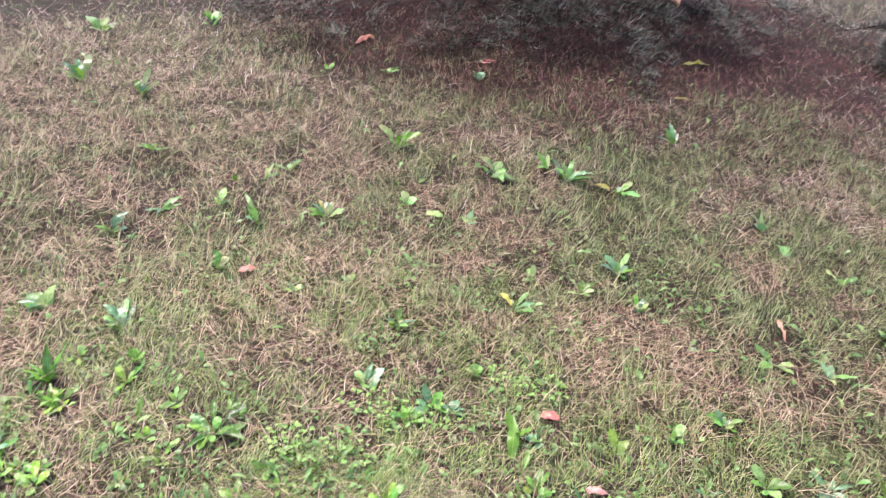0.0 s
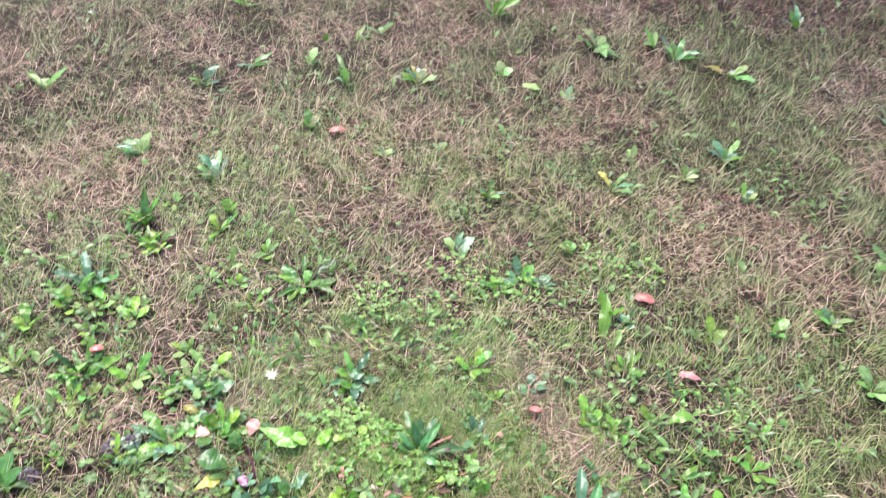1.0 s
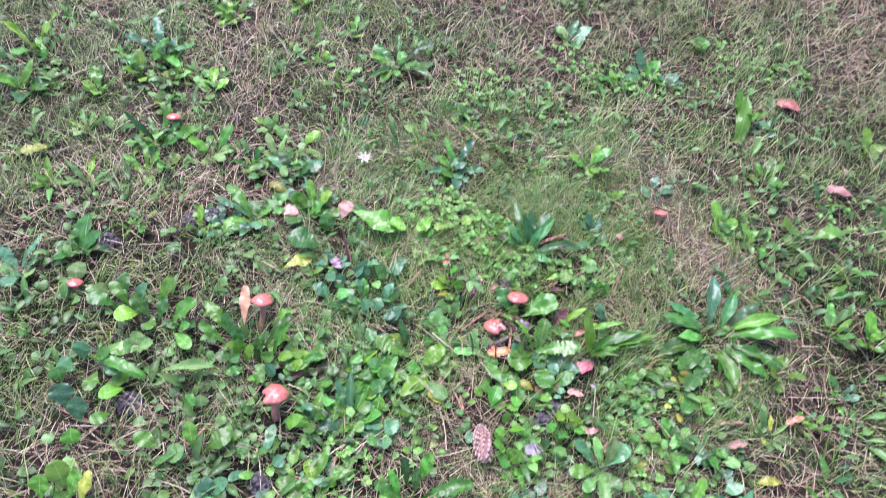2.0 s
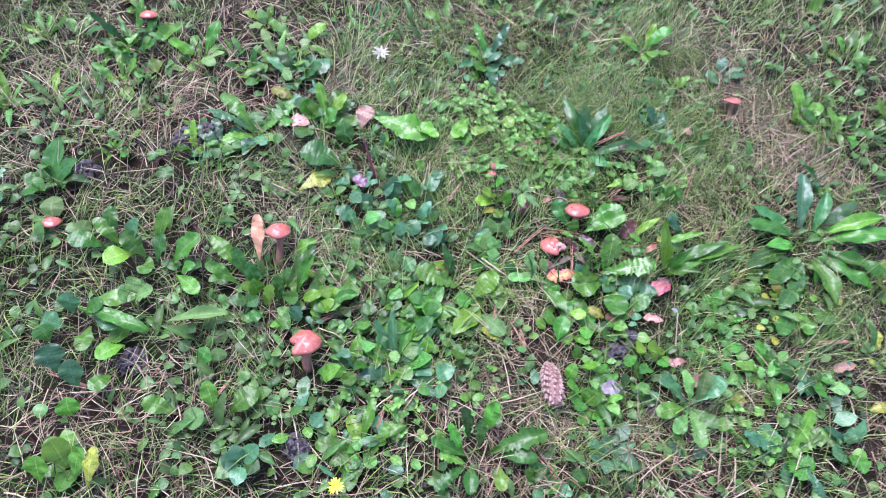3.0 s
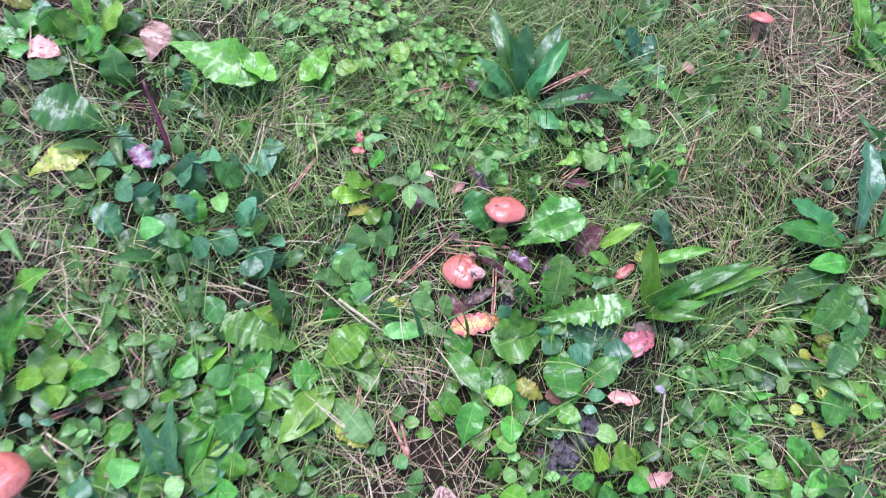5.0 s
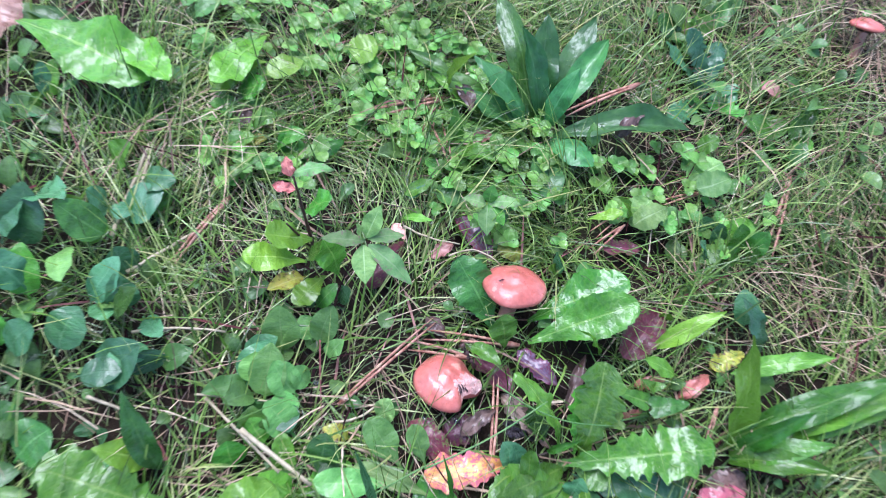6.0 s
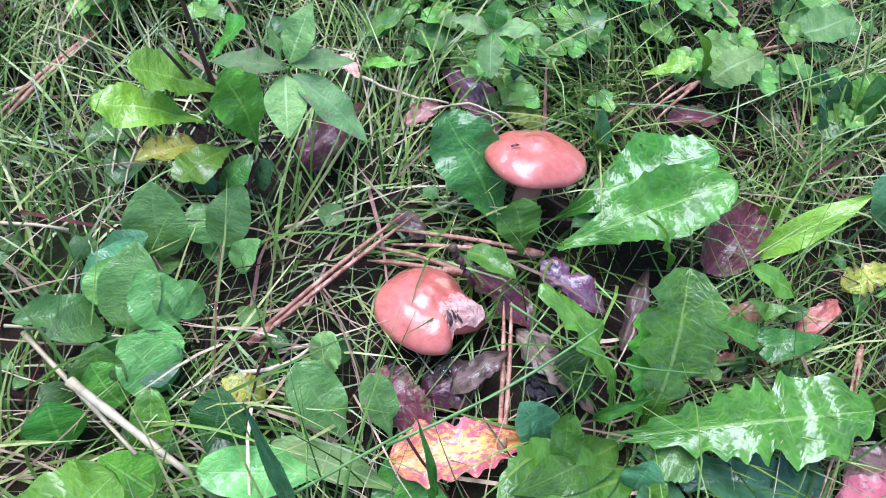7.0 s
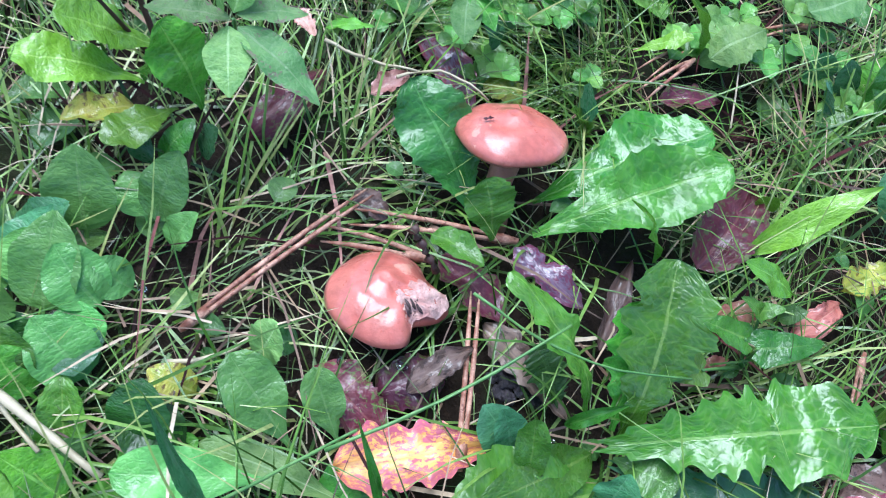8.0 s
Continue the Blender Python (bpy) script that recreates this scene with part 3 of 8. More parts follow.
    if bite:
        bm = bmesh.new()
        cells, nn, kk = [], 26, 14
        for i in range(nn + 1):
            side = 2 * i / nn - 1
            a = radians(bite[0]) + radians(bite[1]) * side
            row = []
            for k in range(kk + 1):
                f = k / kk
                q = 0.30 + 0.68 * f
                rr = rim(a) * q ** 0.9 * (1 + 0.02 * noise.noise((i, k, seed)))
                rough = 0.13 * noise.noise((i * 0.34, k * 0.5, seed + 4.0)) + 0.06 * noise.noise((i * 0.9, k * 1.1, seed + 9.0))
                edge = 0.2 * max(abs(side), 1 - 1.6 * f, 0.0) ** 2.5
                hh = r * dome * (1 - q ** 2.5) + r * (0.10 + rough - edge)
                row.append(bm.verts.new((rr * math.cos(a), rr * math.sin(a), hh)))
            cells.append(row)
        for r0, r1 in zip(cells, cells[1:]):
            for k in range(kk):
                bm.faces.new((r0[k], r0[k + 1], r1[k + 1], r1[k]))
        bmesh.ops.transform(bm, matrix=m, verts=bm.verts)
        bmesh.ops.recalc_face_normals(bm, faces=bm.faces)
        flesh = part("torn_flesh", bm, FLESH, root, "torn pale pink flesh where the rim is eaten away")
        for i in range(5):
            a = radians(bite[0] - bite[1] * (0.72 - 0.11 * i + 0.05 * math.sin(i * 4)))
            pts = []
            for k in range(5):
                q = 0.64 + 0.05 * math.sin(i * 2.1) + (0.05 + 0.012 * math.sin(i * 3.3)) * k
                rr = rim(a) * q ** 0.9
                pts.append(m @ Vector((rr * math.cos(a), rr * math.sin(a), r * dome * (1 - q ** 2.5) + r * (0.115 + 0.02 * math.sin(i * 2.3 + k)))))
            part("exposed_gill", tube(bmesh.new(), pts, [r * c for c in (0.008, 0.022, 0.03, 0.028, 0.012)], 6), GILL, flesh)
    return root


def pine_cone(x, y, z, length, r, turn, tilt):
    """An open cone: a core and spirals of thick scales, each with a lighter tip."""
    root = thing("pine_cone", x, y, z, "weathered pinkish-brown pine cone lying among leaves", "pine cone")
    m = Matrix.Translation((x, y, z)) @ Matrix.Rotation(radians(turn), 4, "Z") @ Matrix.Rotation(radians(90 - tilt), 4, "Y")
    bm = tube(bmesh.new(), [m @ Vector((0, 0, length * (i / 8 - 0.5))) for i in range(9)], [r * 0.62 * math.sin(math.pi * (0.1 + 0.82 * i / 8)) ** 0.6 for i in range(9)], 12)
    part("core", bm, CONE, root)
    bm = bmesh.new()
    bmesh.ops.create_cube(bm, size=1)
    for v in bm.verts:
        v.co = Vector((v.co.x * (0.85 if v.co.z > 0 else 0.5), v.co.y * 0.42 * (1 if v.co.z > 0 else 0.5), v.co.z))
    bmesh.ops.bevel(bm, geom=bm.edges[:], offset=0.12, segments=1, affect="EDGES")
    scale_mesh = finish(bm, "scale", CONE, False)
    bm = bmesh.new()
    bmesh.ops.create_icosphere(bm, subdivisions=1, radius=0.5)
    for v in bm.verts:
        v.co.y *= 0.55
        v.co.z *= 0.4
    tip_mesh = finish(bm, "scale_tip", CONETIP, False)
    total = 180
    for i in range(total):
        f = (i + 0.5) / total
        a = i * 2.39996
        rr = r * math.sin(math.pi * (0.09 + 0.85 * f ** 0.85)) ** 0.65
        size = r * (0.66 - 0.24 * f) * (1 + 0.22 * math.sin(i * 7.7))
        out = Matrix.Rotation(a + 0.12 * math.sin(i * 5.1), 4, "Z") @ Matrix.Rotation(radians(62 - 30 * f + 17 * math.sin(i * 3.3)), 4, "Y")
        c = Matrix.Translation((0, 0, length * (f - 0.5)))
        for nm, me, off, s in (("scale", scale_mesh, 0.55, (size * 0.75, size * 0.75, rr * 0.75)), ("scale_tip", tip_mesh, 0.95, (size * 0.85, size * 0.5, size * 0.42))):
            ob = new(nm, me)
            ob.matrix_world = m @ c @ out @ Matrix.Translation((0, 0, rr * off)) @ Matrix.Diagonal((*s, 1))
            keep = ob.matrix_world.copy()
            ob.parent = root
            ob.matrix_parent_inverse = Matrix.Translation((x, y, z)).inverted()
            ob.matrix_basis = keep
    return root


def pellet_mesh(seed):
    bm = bmesh.new()
    bmesh.ops.create_icosphere(bm, subdivisions=3, radius=1.0)
    for v in bm.verts:
        p = v.co.copy()
        v.co = p * (1 + 0.7 * noise.noise(p * 1.2 + Vector((seed * 3.1, 0, 0))) + 0.35 * noise.noise(p * 3.2 + Vector((0, seed * 2.0, 0))) + 0.12 * noise.noise(p * 8))
    return finish(bm, "pellet", CAST)


PELLETS = [pellet_mesh(i) for i in range(6)]


def worm_cast(x, y, r, seed):
    """A heap of small soil pellets."""
    rng = random.Random(seed)
    BARE.append((x, y, r * 1.5))
    z0 = swell(x, y)
    root = thing("worm_cast", x, y, z0, "dark grey crumbly worm cast heap on the soil", "soil heap", "worm casts")
    for i in range(70):
        a, q = rng.uniform(0, 6.283), r * rng.random() ** 0.6
        size = r * rng.uniform(0.10, 0.24)
        ob = new("pellet", PELLETS[i % len(PELLETS)])
        ob.parent = root
        ob.matrix_basis = Matrix.Translation((q * math.cos(a), 0.9 * q * math.sin(a), 0.95 * r * (1 - (q / r) ** 1.5) * rng.random() + 0.2 * size)) @ Matrix.Rotation(rng.uniform(0, 6), 4, "Z") @ Matrix.Rotation(rng.uniform(0, 6), 4, "X") @ Matrix.Diagonal((size, size, size, 1))
    return root


def straw_tuft(x, y, r, count, seed, mat, label):
    """A matted patch of dead grass."""
    rng = np.random.default_rng(seed)
    a, q = rng.uniform(0, 6.283, count), r * np.sqrt(rng.random(count))
    base = np.stack([x + q * np.cos(a), y + q * np.sin(a), rng.uniform(0.0, 0.02, count)], -1)
    main = rng.uniform(0, 6.283)
    return strands("dry_grass", base, main + rng.normal(0, 1.1, count), rng.uniform(0.02, 0.07, count), rng.uniform(0.0004, 0.0011, count), rng.uniform(-0.05, 0.5, count), rng.uniform(0.1, 0.8, count), 4, mat, label, "straw", bias=0.1, fold=False)


def flower(x, y, z, r, rays, mat, label, category, up=0.3):
    root = thing("flower", x, y, z, label, category)
    bm = bmesh.new()
    bmesh.ops.create_uvsphere(bm, u_segments=10, v_segments=6, radius=r * 0.22, matrix=Matrix.Translation((x, y, z)) @ Matrix.Diagonal((1, 1, 0.6, 1)))
    part("disc", bm, mat, root)
    for i in range(rays):
        a = 6.2832 * i / rays + 0.15 * math.sin(i * 5)
        ob = leaf(root, "blade", (x, y, z), (x + r * math.cos(a), y + r * math.sin(a), z + r * up * (1 + 0.5 * math.sin(i * 3))), r * 0.28, mat)
        ob.name = "petal"
    stalk(root, "stalk", (x, y, z - 0.001), (x + 0.01, y - 0.015, swell(x, y)), 0.0013, GREENSTEM)
    return root


def drop(x, y, z, r):
    bm = bmesh.new()
    bmesh.ops.create_uvsphere(bm, u_segments=16, v_segments=10, radius=r, matrix=Matrix.Translation((x, y, z)) @ Matrix.Diagonal((1.4, 1, 0.75, 1)))
    return tagged(new("water_drop", finish(bm, "water_drop", DROP)), "clear water drop resting on a wet leaf", "water drop", "water drops")


# ---- uncounted strands ----
def strands(name, base, azimuth, length, width, rise, bend, segs, mat, label, category, bias=0.25, fold=True):
    """Ribbons that rise at an angle and bend over: one mesh. All arrays have one entry a strand."""
    n = len(base)
    s = np.linspace(0, 1, segs + 1)
    el = rise[:, None] - bend[:, None] * s[None, :]
    step = length[:, None] / segs
    h = np.concatenate([np.zeros((n, 1)), np.cumsum(np.cos(el[:, :-1]) * step, 1)], 1)
    v = np.concatenate([np.zeros((n, 1)), np.cumsum(np.sin(el[:, :-1]) * step, 1)], 1)
    ca, sa = np.cos(azimuth)[:, None], np.sin(azimuth)[:, None]
    wig = 0.035 * length[:, None] * np.sin(s[None] * 4 + azimuth[:, None] * 7)
    cx = base[:, 0:1] + h * ca - wig * sa
    cy = base[:, 1:2] + h * sa + wig * ca + bias * np.maximum(v, 0)
    cz = base[:, 2:3] + np.maximum(v, 0.0015 * s[None])
    half = 0.5 * width[:, None] * (1 - s[None] ** 2.2 * 0.92)
    cols = 3 if fold else 2
    P = np.empty((n, segs + 1, cols, 3))
    for c in range(cols):
        u = (c / (cols - 1)) * 2 - 1
        P[:, :, c, 0] = cx - sa * half * u
        P[:, :, c, 1] = cy + ca * half * u
        P[:, :, c, 2] = cz + (0.35 * half * abs(u) if fold else 0)
    verts = P.reshape(-1, 3)
    one = []
    for a in range(segs):
        for c in range(cols - 1):
            i = a * cols + c
            one.append((i, i + 1, i + cols + 1, i + cols))
    one = np.array(one)
    faces = (one[None] + (np.arange(n) * (segs + 1) * cols)[:, None, None]).reshape(-1, 4)
    return stuff(name, verts, faces, mat, label, category)


def stuff(name, verts, faces, mat, label, category, uv=None):
    me = bpy.data.meshes.new(name)
    me.vertices.add(len(verts))
    me.vertices.foreach_set("co", np.ascontiguousarray(verts, np.float32).ravel())
    me.loops.add(faces.size)
    me.loops.foreach_set("vertex_index", faces.astype(np.int32).ravel())
    me.polygons.add(len(faces))
    me.polygons.foreach_set("loop_start", np.arange(0, faces.size, 4, dtype=np.int32))
    if uv is not None:
        lay = me.uv_layers.new(name="UVMap")
        lay.data.foreach_set("uv", np.ascontiguousarray(uv[faces.ravel()], np.float32).ravel())
    me.update(calc_edges=True)
    me.shade_smooth()
    me.materials.append(mat)
    return tagged(new(name, me), label, category, "", "stuff")


def many_leaves(name, kind, places, azimuth, size, width, rise, mat, label, category, n=5, m=2):
    """Small leaves, all in one mesh, from one grid that is turned and scaled."""
    s, u = np.meshgrid(np.linspace(0, 1, n + 1), np.linspace(-1, 1, m + 1), indexing="ij")
    half = np.array([0.5 * outline(kind, q, 1) for q in np.linspace(0, 1, n + 1)])[:, None]
    px, py = (u * half).ravel(), s.ravel()
    pz = (0.32 * s * (1 - s) * 1.5 + 0.22 * np.abs(u) * half).ravel()
    k = len(places)
    X, Y, Z = px[None] * width[:, None], py[None] * size[:, None], pz[None] * size[:, None]
    ce, se = np.cos(rise)[:, None], np.sin(rise)[:, None]
    Y, Z = Y * ce - Z * se, Y * se + Z * ce
    ca, sa = np.cos(azimuth)[:, None], np.sin(azimuth)[:, None]
    V = np.stack([places[:, 0:1] + X * sa + Y * ca, places[:, 1:2] - X * ca + Y * sa, places[:, 2:3] + Z], -1).reshape(-1, 3)
    one = np.array([(a * (m + 1) + b, a * (m + 1) + b + 1, (a + 1) * (m + 1) + b + 1, (a + 1) * (m + 1) + b) for a in range(n) for b in range(m)])
    F = (one[None] + (np.arange(k) * (n + 1) * (m + 1))[:, None, None]).reshape(-1, 4)
    uv = np.tile(np.stack([(u.ravel() + 1) / 2, s.ravel()], -1), (k, 1))
    return stuff(name, V, F, mat, label, category, uv)


# ---- the ground ----
def ground():
    bm = bmesh.new()
    edges = [-400, -80, -20, -8] + [-4 + 0.2 * i for i in range(41)] + [8, 20, 80, 400]
    ys = [-400, -80, -20, -6] + [-3 + 0.2 * i for i in range(61)] + [14, 30, 100, 400]
    grid = [[bm.verts.new((x, y, swell(x, y) if abs(x) < 9 and -7 < y < 15 else 0)) for y in ys] for x in edges]
    for a, b in zip(grid, grid[1:]):
        for j in range(len(ys) - 1):
            bm.faces.new((a[j], b[j], b[j + 1], a[j + 1]))
    ob = new("ground", finish(bm, "ground", SOIL))
    return tagged(ob, "dark damp lawn soil with moss and crumbs", "ground", "", "structure")


ground()


# ---- the plants and things, from the mushrooms outwards ----

# the two mushrooms and what stands close round them
mushroom(0.0720, 0.0960, 0.0270, 0.0172, 0.032, 27, 112, "glossy salmon-pink mushroom with a low dome among toothed leaves", dome=0.39, seed=1)
mushroom(0.0550, 0.0380, 0.0120, 0.0170, 0.013, 20, 105, "salmon-pink mushroom with its rim torn open in grass", dome=0.46, bite=(-6, 40, 0.05), lobes=((12, 20, 0.22), (-26, 12, -0.17), (-50, 14, 0.06), (46, 16, -0.08)), wave=0.05, seed=2)

p = thing("hawkbit", 0.0900, 0.0880, swell(0.0900, 0.0880), "broad toothed leaves in wet green round a mushroom", "weed", "lawn weeds")
leaf(p, "toothed", (0.0720, 0.0760, 0.0070), (0.0380, 0.0980, 0.0320), 0.0236, DEEP, roll=-12, k=1)
leaf(p, "toothed", (0.0870, 0.0870, 0.0100), (0.1300, 0.1210, 0.0330), 0.0251, WET, roll=-8, k=0)
leaf(p, "toothed", (0.0900, 0.0740, 0.0140), (0.1370, 0.1080, 0.0370), 0.0237, GREEN, roll=10, k=0)
leaf(p, "toothed", (0.0790, 0.0660, 0.0160), (0.0700, 0.0750, 0.0330), 0.0165, GREEN, roll=0, k=1)
leaf(p, "oval", (0.0920, 0.1210, 0.0070), (0.0890, 0.1190, 0.0350), 0.0115, BLUISH)
leaf(p, "oval", (0.0940, 0.1200, 0.0070), (0.0870, 0.1130, 0.0270), 0.0084, BRIGHT)

p = thing("dandelion", 0.1310, 0.0240, swell(0.1310, 0.0240), "dandelion rosette with deeply lobed glossy wet leaves", "weed", "lawn weeds")
leaf(p, "lobed", (0.1290, 0.0220, 0.0140), (0.1920, 0.0500, 0.0310), 0.0287, WET, roll=8, k=1)
leaf(p, "scalloped", (0.1330, 0.0270, 0.0080), (0.1260, 0.0690, 0.0410), 0.0260, WET, roll=-8, k=2)
leaf(p, "scalloped", (0.1230, 0.0280, 0.0080), (0.0850, 0.0460, 0.0430), 0.0129, GREEN, roll=20, k=3)
leaf(p, "scalloped", (0.1300, 0.0280, 0.0080), (0.1210, 0.0570, 0.0330), 0.0167, GREEN, roll=0, k=5)
leaf(p, "lance", (0.1270, 0.0200, 0.0070), (0.0960, -0.0090, 0.0230), 0.0150, GREEN, roll=0, k=1)
leaf(p, "lance", (0.1160, 0.0230, 0.0120), (0.1270, 0.0300, 0.0290), 0.0043, GREEN, roll=10, k=2)
leaf(p, "toothed", (0.1330, 0.0210, 0.0070), (0.1490, 0.0170, 0.0170), 0.0125, DEEP, roll=0, k=1)
leaf(p, "lobed", (0.1360, 0.0200, 0.0050), (0.1950, 0.0260, 0.0110), 0.0242, BLUISH, roll=0, k=0)
leaf(p, "lobed", (0.1140, 0.0300, 0.0060), (0.1010, 0.0410, 0.0150), 0.0155, DEEP, roll=0, k=4)

p = thing("self_heal", 0.1654, 0.0666, swell(0.1654, 0.0666), "heart-shaped smooth green leaves on short stalks", "weed", "lawn weeds")
leaf(p, "heart", (0.1551, 0.0621, 0.0260), (0.1376, 0.0608, 0.0300), 0.0106, GREEN)
leaf(p, "heart", (0.1591, 0.0606, 0.0260), (0.1765, 0.0690, 0.0280), 0.0118, GREEN)
leaf(p, "heart", (0.1560, 0.0683, 0.0300), (0.1479, 0.0695, 0.0340), 0.0062, GREEN)
leaf(p, "heart", (0.1553, 0.0695, 0.0300), (0.1610, 0.0712, 0.0340), 0.0063, GREEN)
leaf(p, "heart", (0.1448, 0.0482, 0.0260), (0.1328, 0.0427, 0.0260), 0.0099, BRIGHT)
leaf(p, "oval", (0.1697, 0.0832, 0.0220), (0.1473, 0.0807, 0.0340), 0.0094, BRIGHT)
leaf(p, "heart", (0.1487, 0.0638, 0.0180), (0.1365, 0.0619, 0.0220), 0.0060, DEEP)
stalk(p, "stalk", (0.1646, 0.0627, 0.0060), (0.1546, 0.0616, 0.0270), 0.0008, GREENSTEM)
stalk(p, "stalk", (0.1646, 0.0627, 0.0060), (0.1586, 0.0601, 0.0270), 0.0008, GREENSTEM)
stalk(p, "stalk", (0.1646, 0.0627, 0.0060), (0.1575, 0.0700, 0.0270), 0.0008, GREENSTEM)
stalk(p, "stalk", (0.1646, 0.0627, 0.0060), (0.1444, 0.0477, 0.0270), 0.0008, GREENSTEM)

p = thing("self_heal", 0.1020, 0.0220, swell(0.1020, 0.0220), "pair of crinkled dark green leaves beside a dandelion", "weed", "lawn weeds")
leaf(p, "oval", (0.1040, 0.0100, 0.0070), (0.0920, 0.0180, 0.0190), 0.0136, BLUISH)
leaf(p, "oval", (0.1060, 0.0100, 0.0070), (0.0970, 0.0180, 0.0230), 0.0115, BLUISH)
leaf(p, "spoon", (0.1110, 0.0030, 0.0070), (0.1040, 0.0170, 0.0310), 0.0092, GREEN, roll=-15)
leaf(p, "oval", (0.1340, 0.0070, 0.0070), (0.1340, 0.0150, 0.0210), 0.0130, BLUISH)
leaf(p, "oval", (0.1370, 0.0070, 0.0070), (0.1400, 0.0100, 0.0190), 0.0092, BRIGHT)

p = thing("daisy", 0.0560, -0.0130, swell(0.0560, -0.0130), "spoon-shaped smooth leaves with shallow teeth", "weed", "lawn weeds")
leaf(p, "spoon", (0.0501, -0.0100, 0.0080), (0.0254, 0.0052, 0.0200), 0.0156, SHEEN, k=0)
leaf(p, "spoon", (0.0605, -0.0043, 0.0080), (0.0468, 0.0100, 0.0200), 0.0111, SHEEN, k=0)
leaf(p, "spoon", (0.0493, -0.0181, 0.0100), (0.0119, -0.0316, 0.0160), 0.0143, SHEEN, k=0)
leaf(p, "spoon", (0.0710, -0.0170, 0.0050), (0.0270, -0.0170, 0.0110), 0.0103, PALE, roll=0, k=1)

p = thing("daisy", -0.0050, -0.0380, swell(-0.0050, -0.0380), "yellow-green rounded leaves low in the grass", "weed", "lawn weeds")
leaf(p, "oval", (0.0060, -0.0410, 0.0070), (-0.0120, -0.0370, 0.0210), 0.0149, BRIGHT)
leaf(p, "oval", (0.0030, -0.0320, 0.0060), (-0.0040, -0.0300, 0.0150), 0.0099, PALE)

p = thing("self_heal", 0.0200, -0.0160, swell(0.0200, -0.0160), "mottled dull green round leaves half under grass", "weed", "lawn weeds")
leaf(p, "oval", (0.0260, -0.0180, 0.0050), (0.0050, -0.0180, 0.0120), 0.0161, DEEP)
leaf(p, "oval", (0.0210, -0.0050, 0.0040), (0.0060, -0.0050, 0.0110), 0.0106, YELLOW)
leaf(p, "oval", (0.0400, 0.0190, 0.0050), (0.0270, 0.0140, 0.0120), 0.0095, DEEP)

# dead leaves near the mushrooms
fallen("ragged", 0.0805, 0.0010, 0.0448, 0.0256, 29, REDYELLOW, "red and yellow spotted autumn leaf lying flat", 0.0060, 0)
fallen("ragged", 0.0580, 0.0085, 0.0282, 0.0191, -23, MAROON, "wet maroon and green decaying leaf under a mushroom", 0.0040, 0)
fallen("ragged", 0.0725, 0.0215, 0.0240, 0.0181, 45, MAROON, "wet dark green and maroon decaying leaf", 0.0030, 0)
fallen("ragged", 0.0990, 0.0630, 0.0279, 0.0134, -21, PURPLE, "wet lilac-purple decaying leaf", 0.0120, 0)
fallen("round", 0.1485, 0.1035, 0.0373, 0.0196, 70, MAROON, "wet dark maroon leaf with speckles", 0.0100, 0)
fallen("ragged", 0.0785, 0.0250, 0.0222, 0.0088, 54, GREYLEAF, "grey-brown curled dry leaf", 0.0100, 10)
fallen("ragged", 0.0405, 0.0660, 0.0143, 0.0102, -25, GREYLEAF, "grey-brown scrap of dry leaf under pine needles", 0.0080, 0)
fallen("ragged", 0.1210, 0.0640, 0.0321, 0.0087, 86, GREYLEAF, "brown curled dead leaf on dark soil", 0.0100, 0)
fallen("ragged", 0.1020, 0.0360, 0.0367, 0.0153, -29, GREYLEAF, "dark wet soil-stained leaf", 0.0020, 0)
fallen("ragged", 0.1845, 0.0865, 0.0242, 0.0101, 52, RED, "crimson scrap of autumn leaf", 0.0080, 0)
fallen("ragged", 0.1610, 0.0800, 0.0189, 0.0082, 32, ORANGE, "orange and pink scrap of autumn leaf", 0.0070, 0)
fallen("ragged", 0.1550, 0.0595, 0.0122, 0.0052, 35, ORANGE, "orange-brown scrap of dead leaf", 0.0070, 0)
fallen("ragged", 0.1280, 0.1525, 0.0238, 0.0124, 22, MAROON, "brownish maroon flat dead leaf", 0.0060, 0)
fallen("ragged", 0.0435, 0.1255, 0.0370, 0.0159, -38, PURPLE, "dark decaying leaf with purple spots", 0.0040, 0)
fallen("round", 0.0650, 0.1220, 0.0146, 0.0115, -16, YELLOW, "yellow-green leaf with dark red blotches", 0.0120, 0)
fallen("ragged", 0.0295, 0.1090, 0.0166, 0.0094, 57, PINKISH, "pinkish-brown dry leaf scrap", 0.0100, 0)
fallen("ragged", 0.1980, 0.1060, 0.0241, 0.0149, 42, YELLOW, "yellow-green lobed leaf turning pale", 0.0120, 0)
fallen("ragged", 0.2125, 0.0430, 0.0264, 0.0189, 37, GREYLEAF, "brown-pink flat rotting leaf", 0.0030, 0)
fallen("ragged", 0.0010, 0.0910, 0.0374, 0.0168, 74, MAROON, "brown-purple withered leaf below a mint sprig", 0.0040, 0)
fallen("ragged", 0.0645, 0.0940, 0.0036, 0.0012, 34, MAROON, "tiny dark crumb of soil on a mushroom cap", 0.0335, 0)
# Dark leaf added over the grass to stand in for dark soil.
fallen("ragged", 0.0790, 0.0535, 0.0291, 0.0166, -27, MAROON, "dark leaf added for dark soil between mushroom and dandelion", 0.0030, 0)

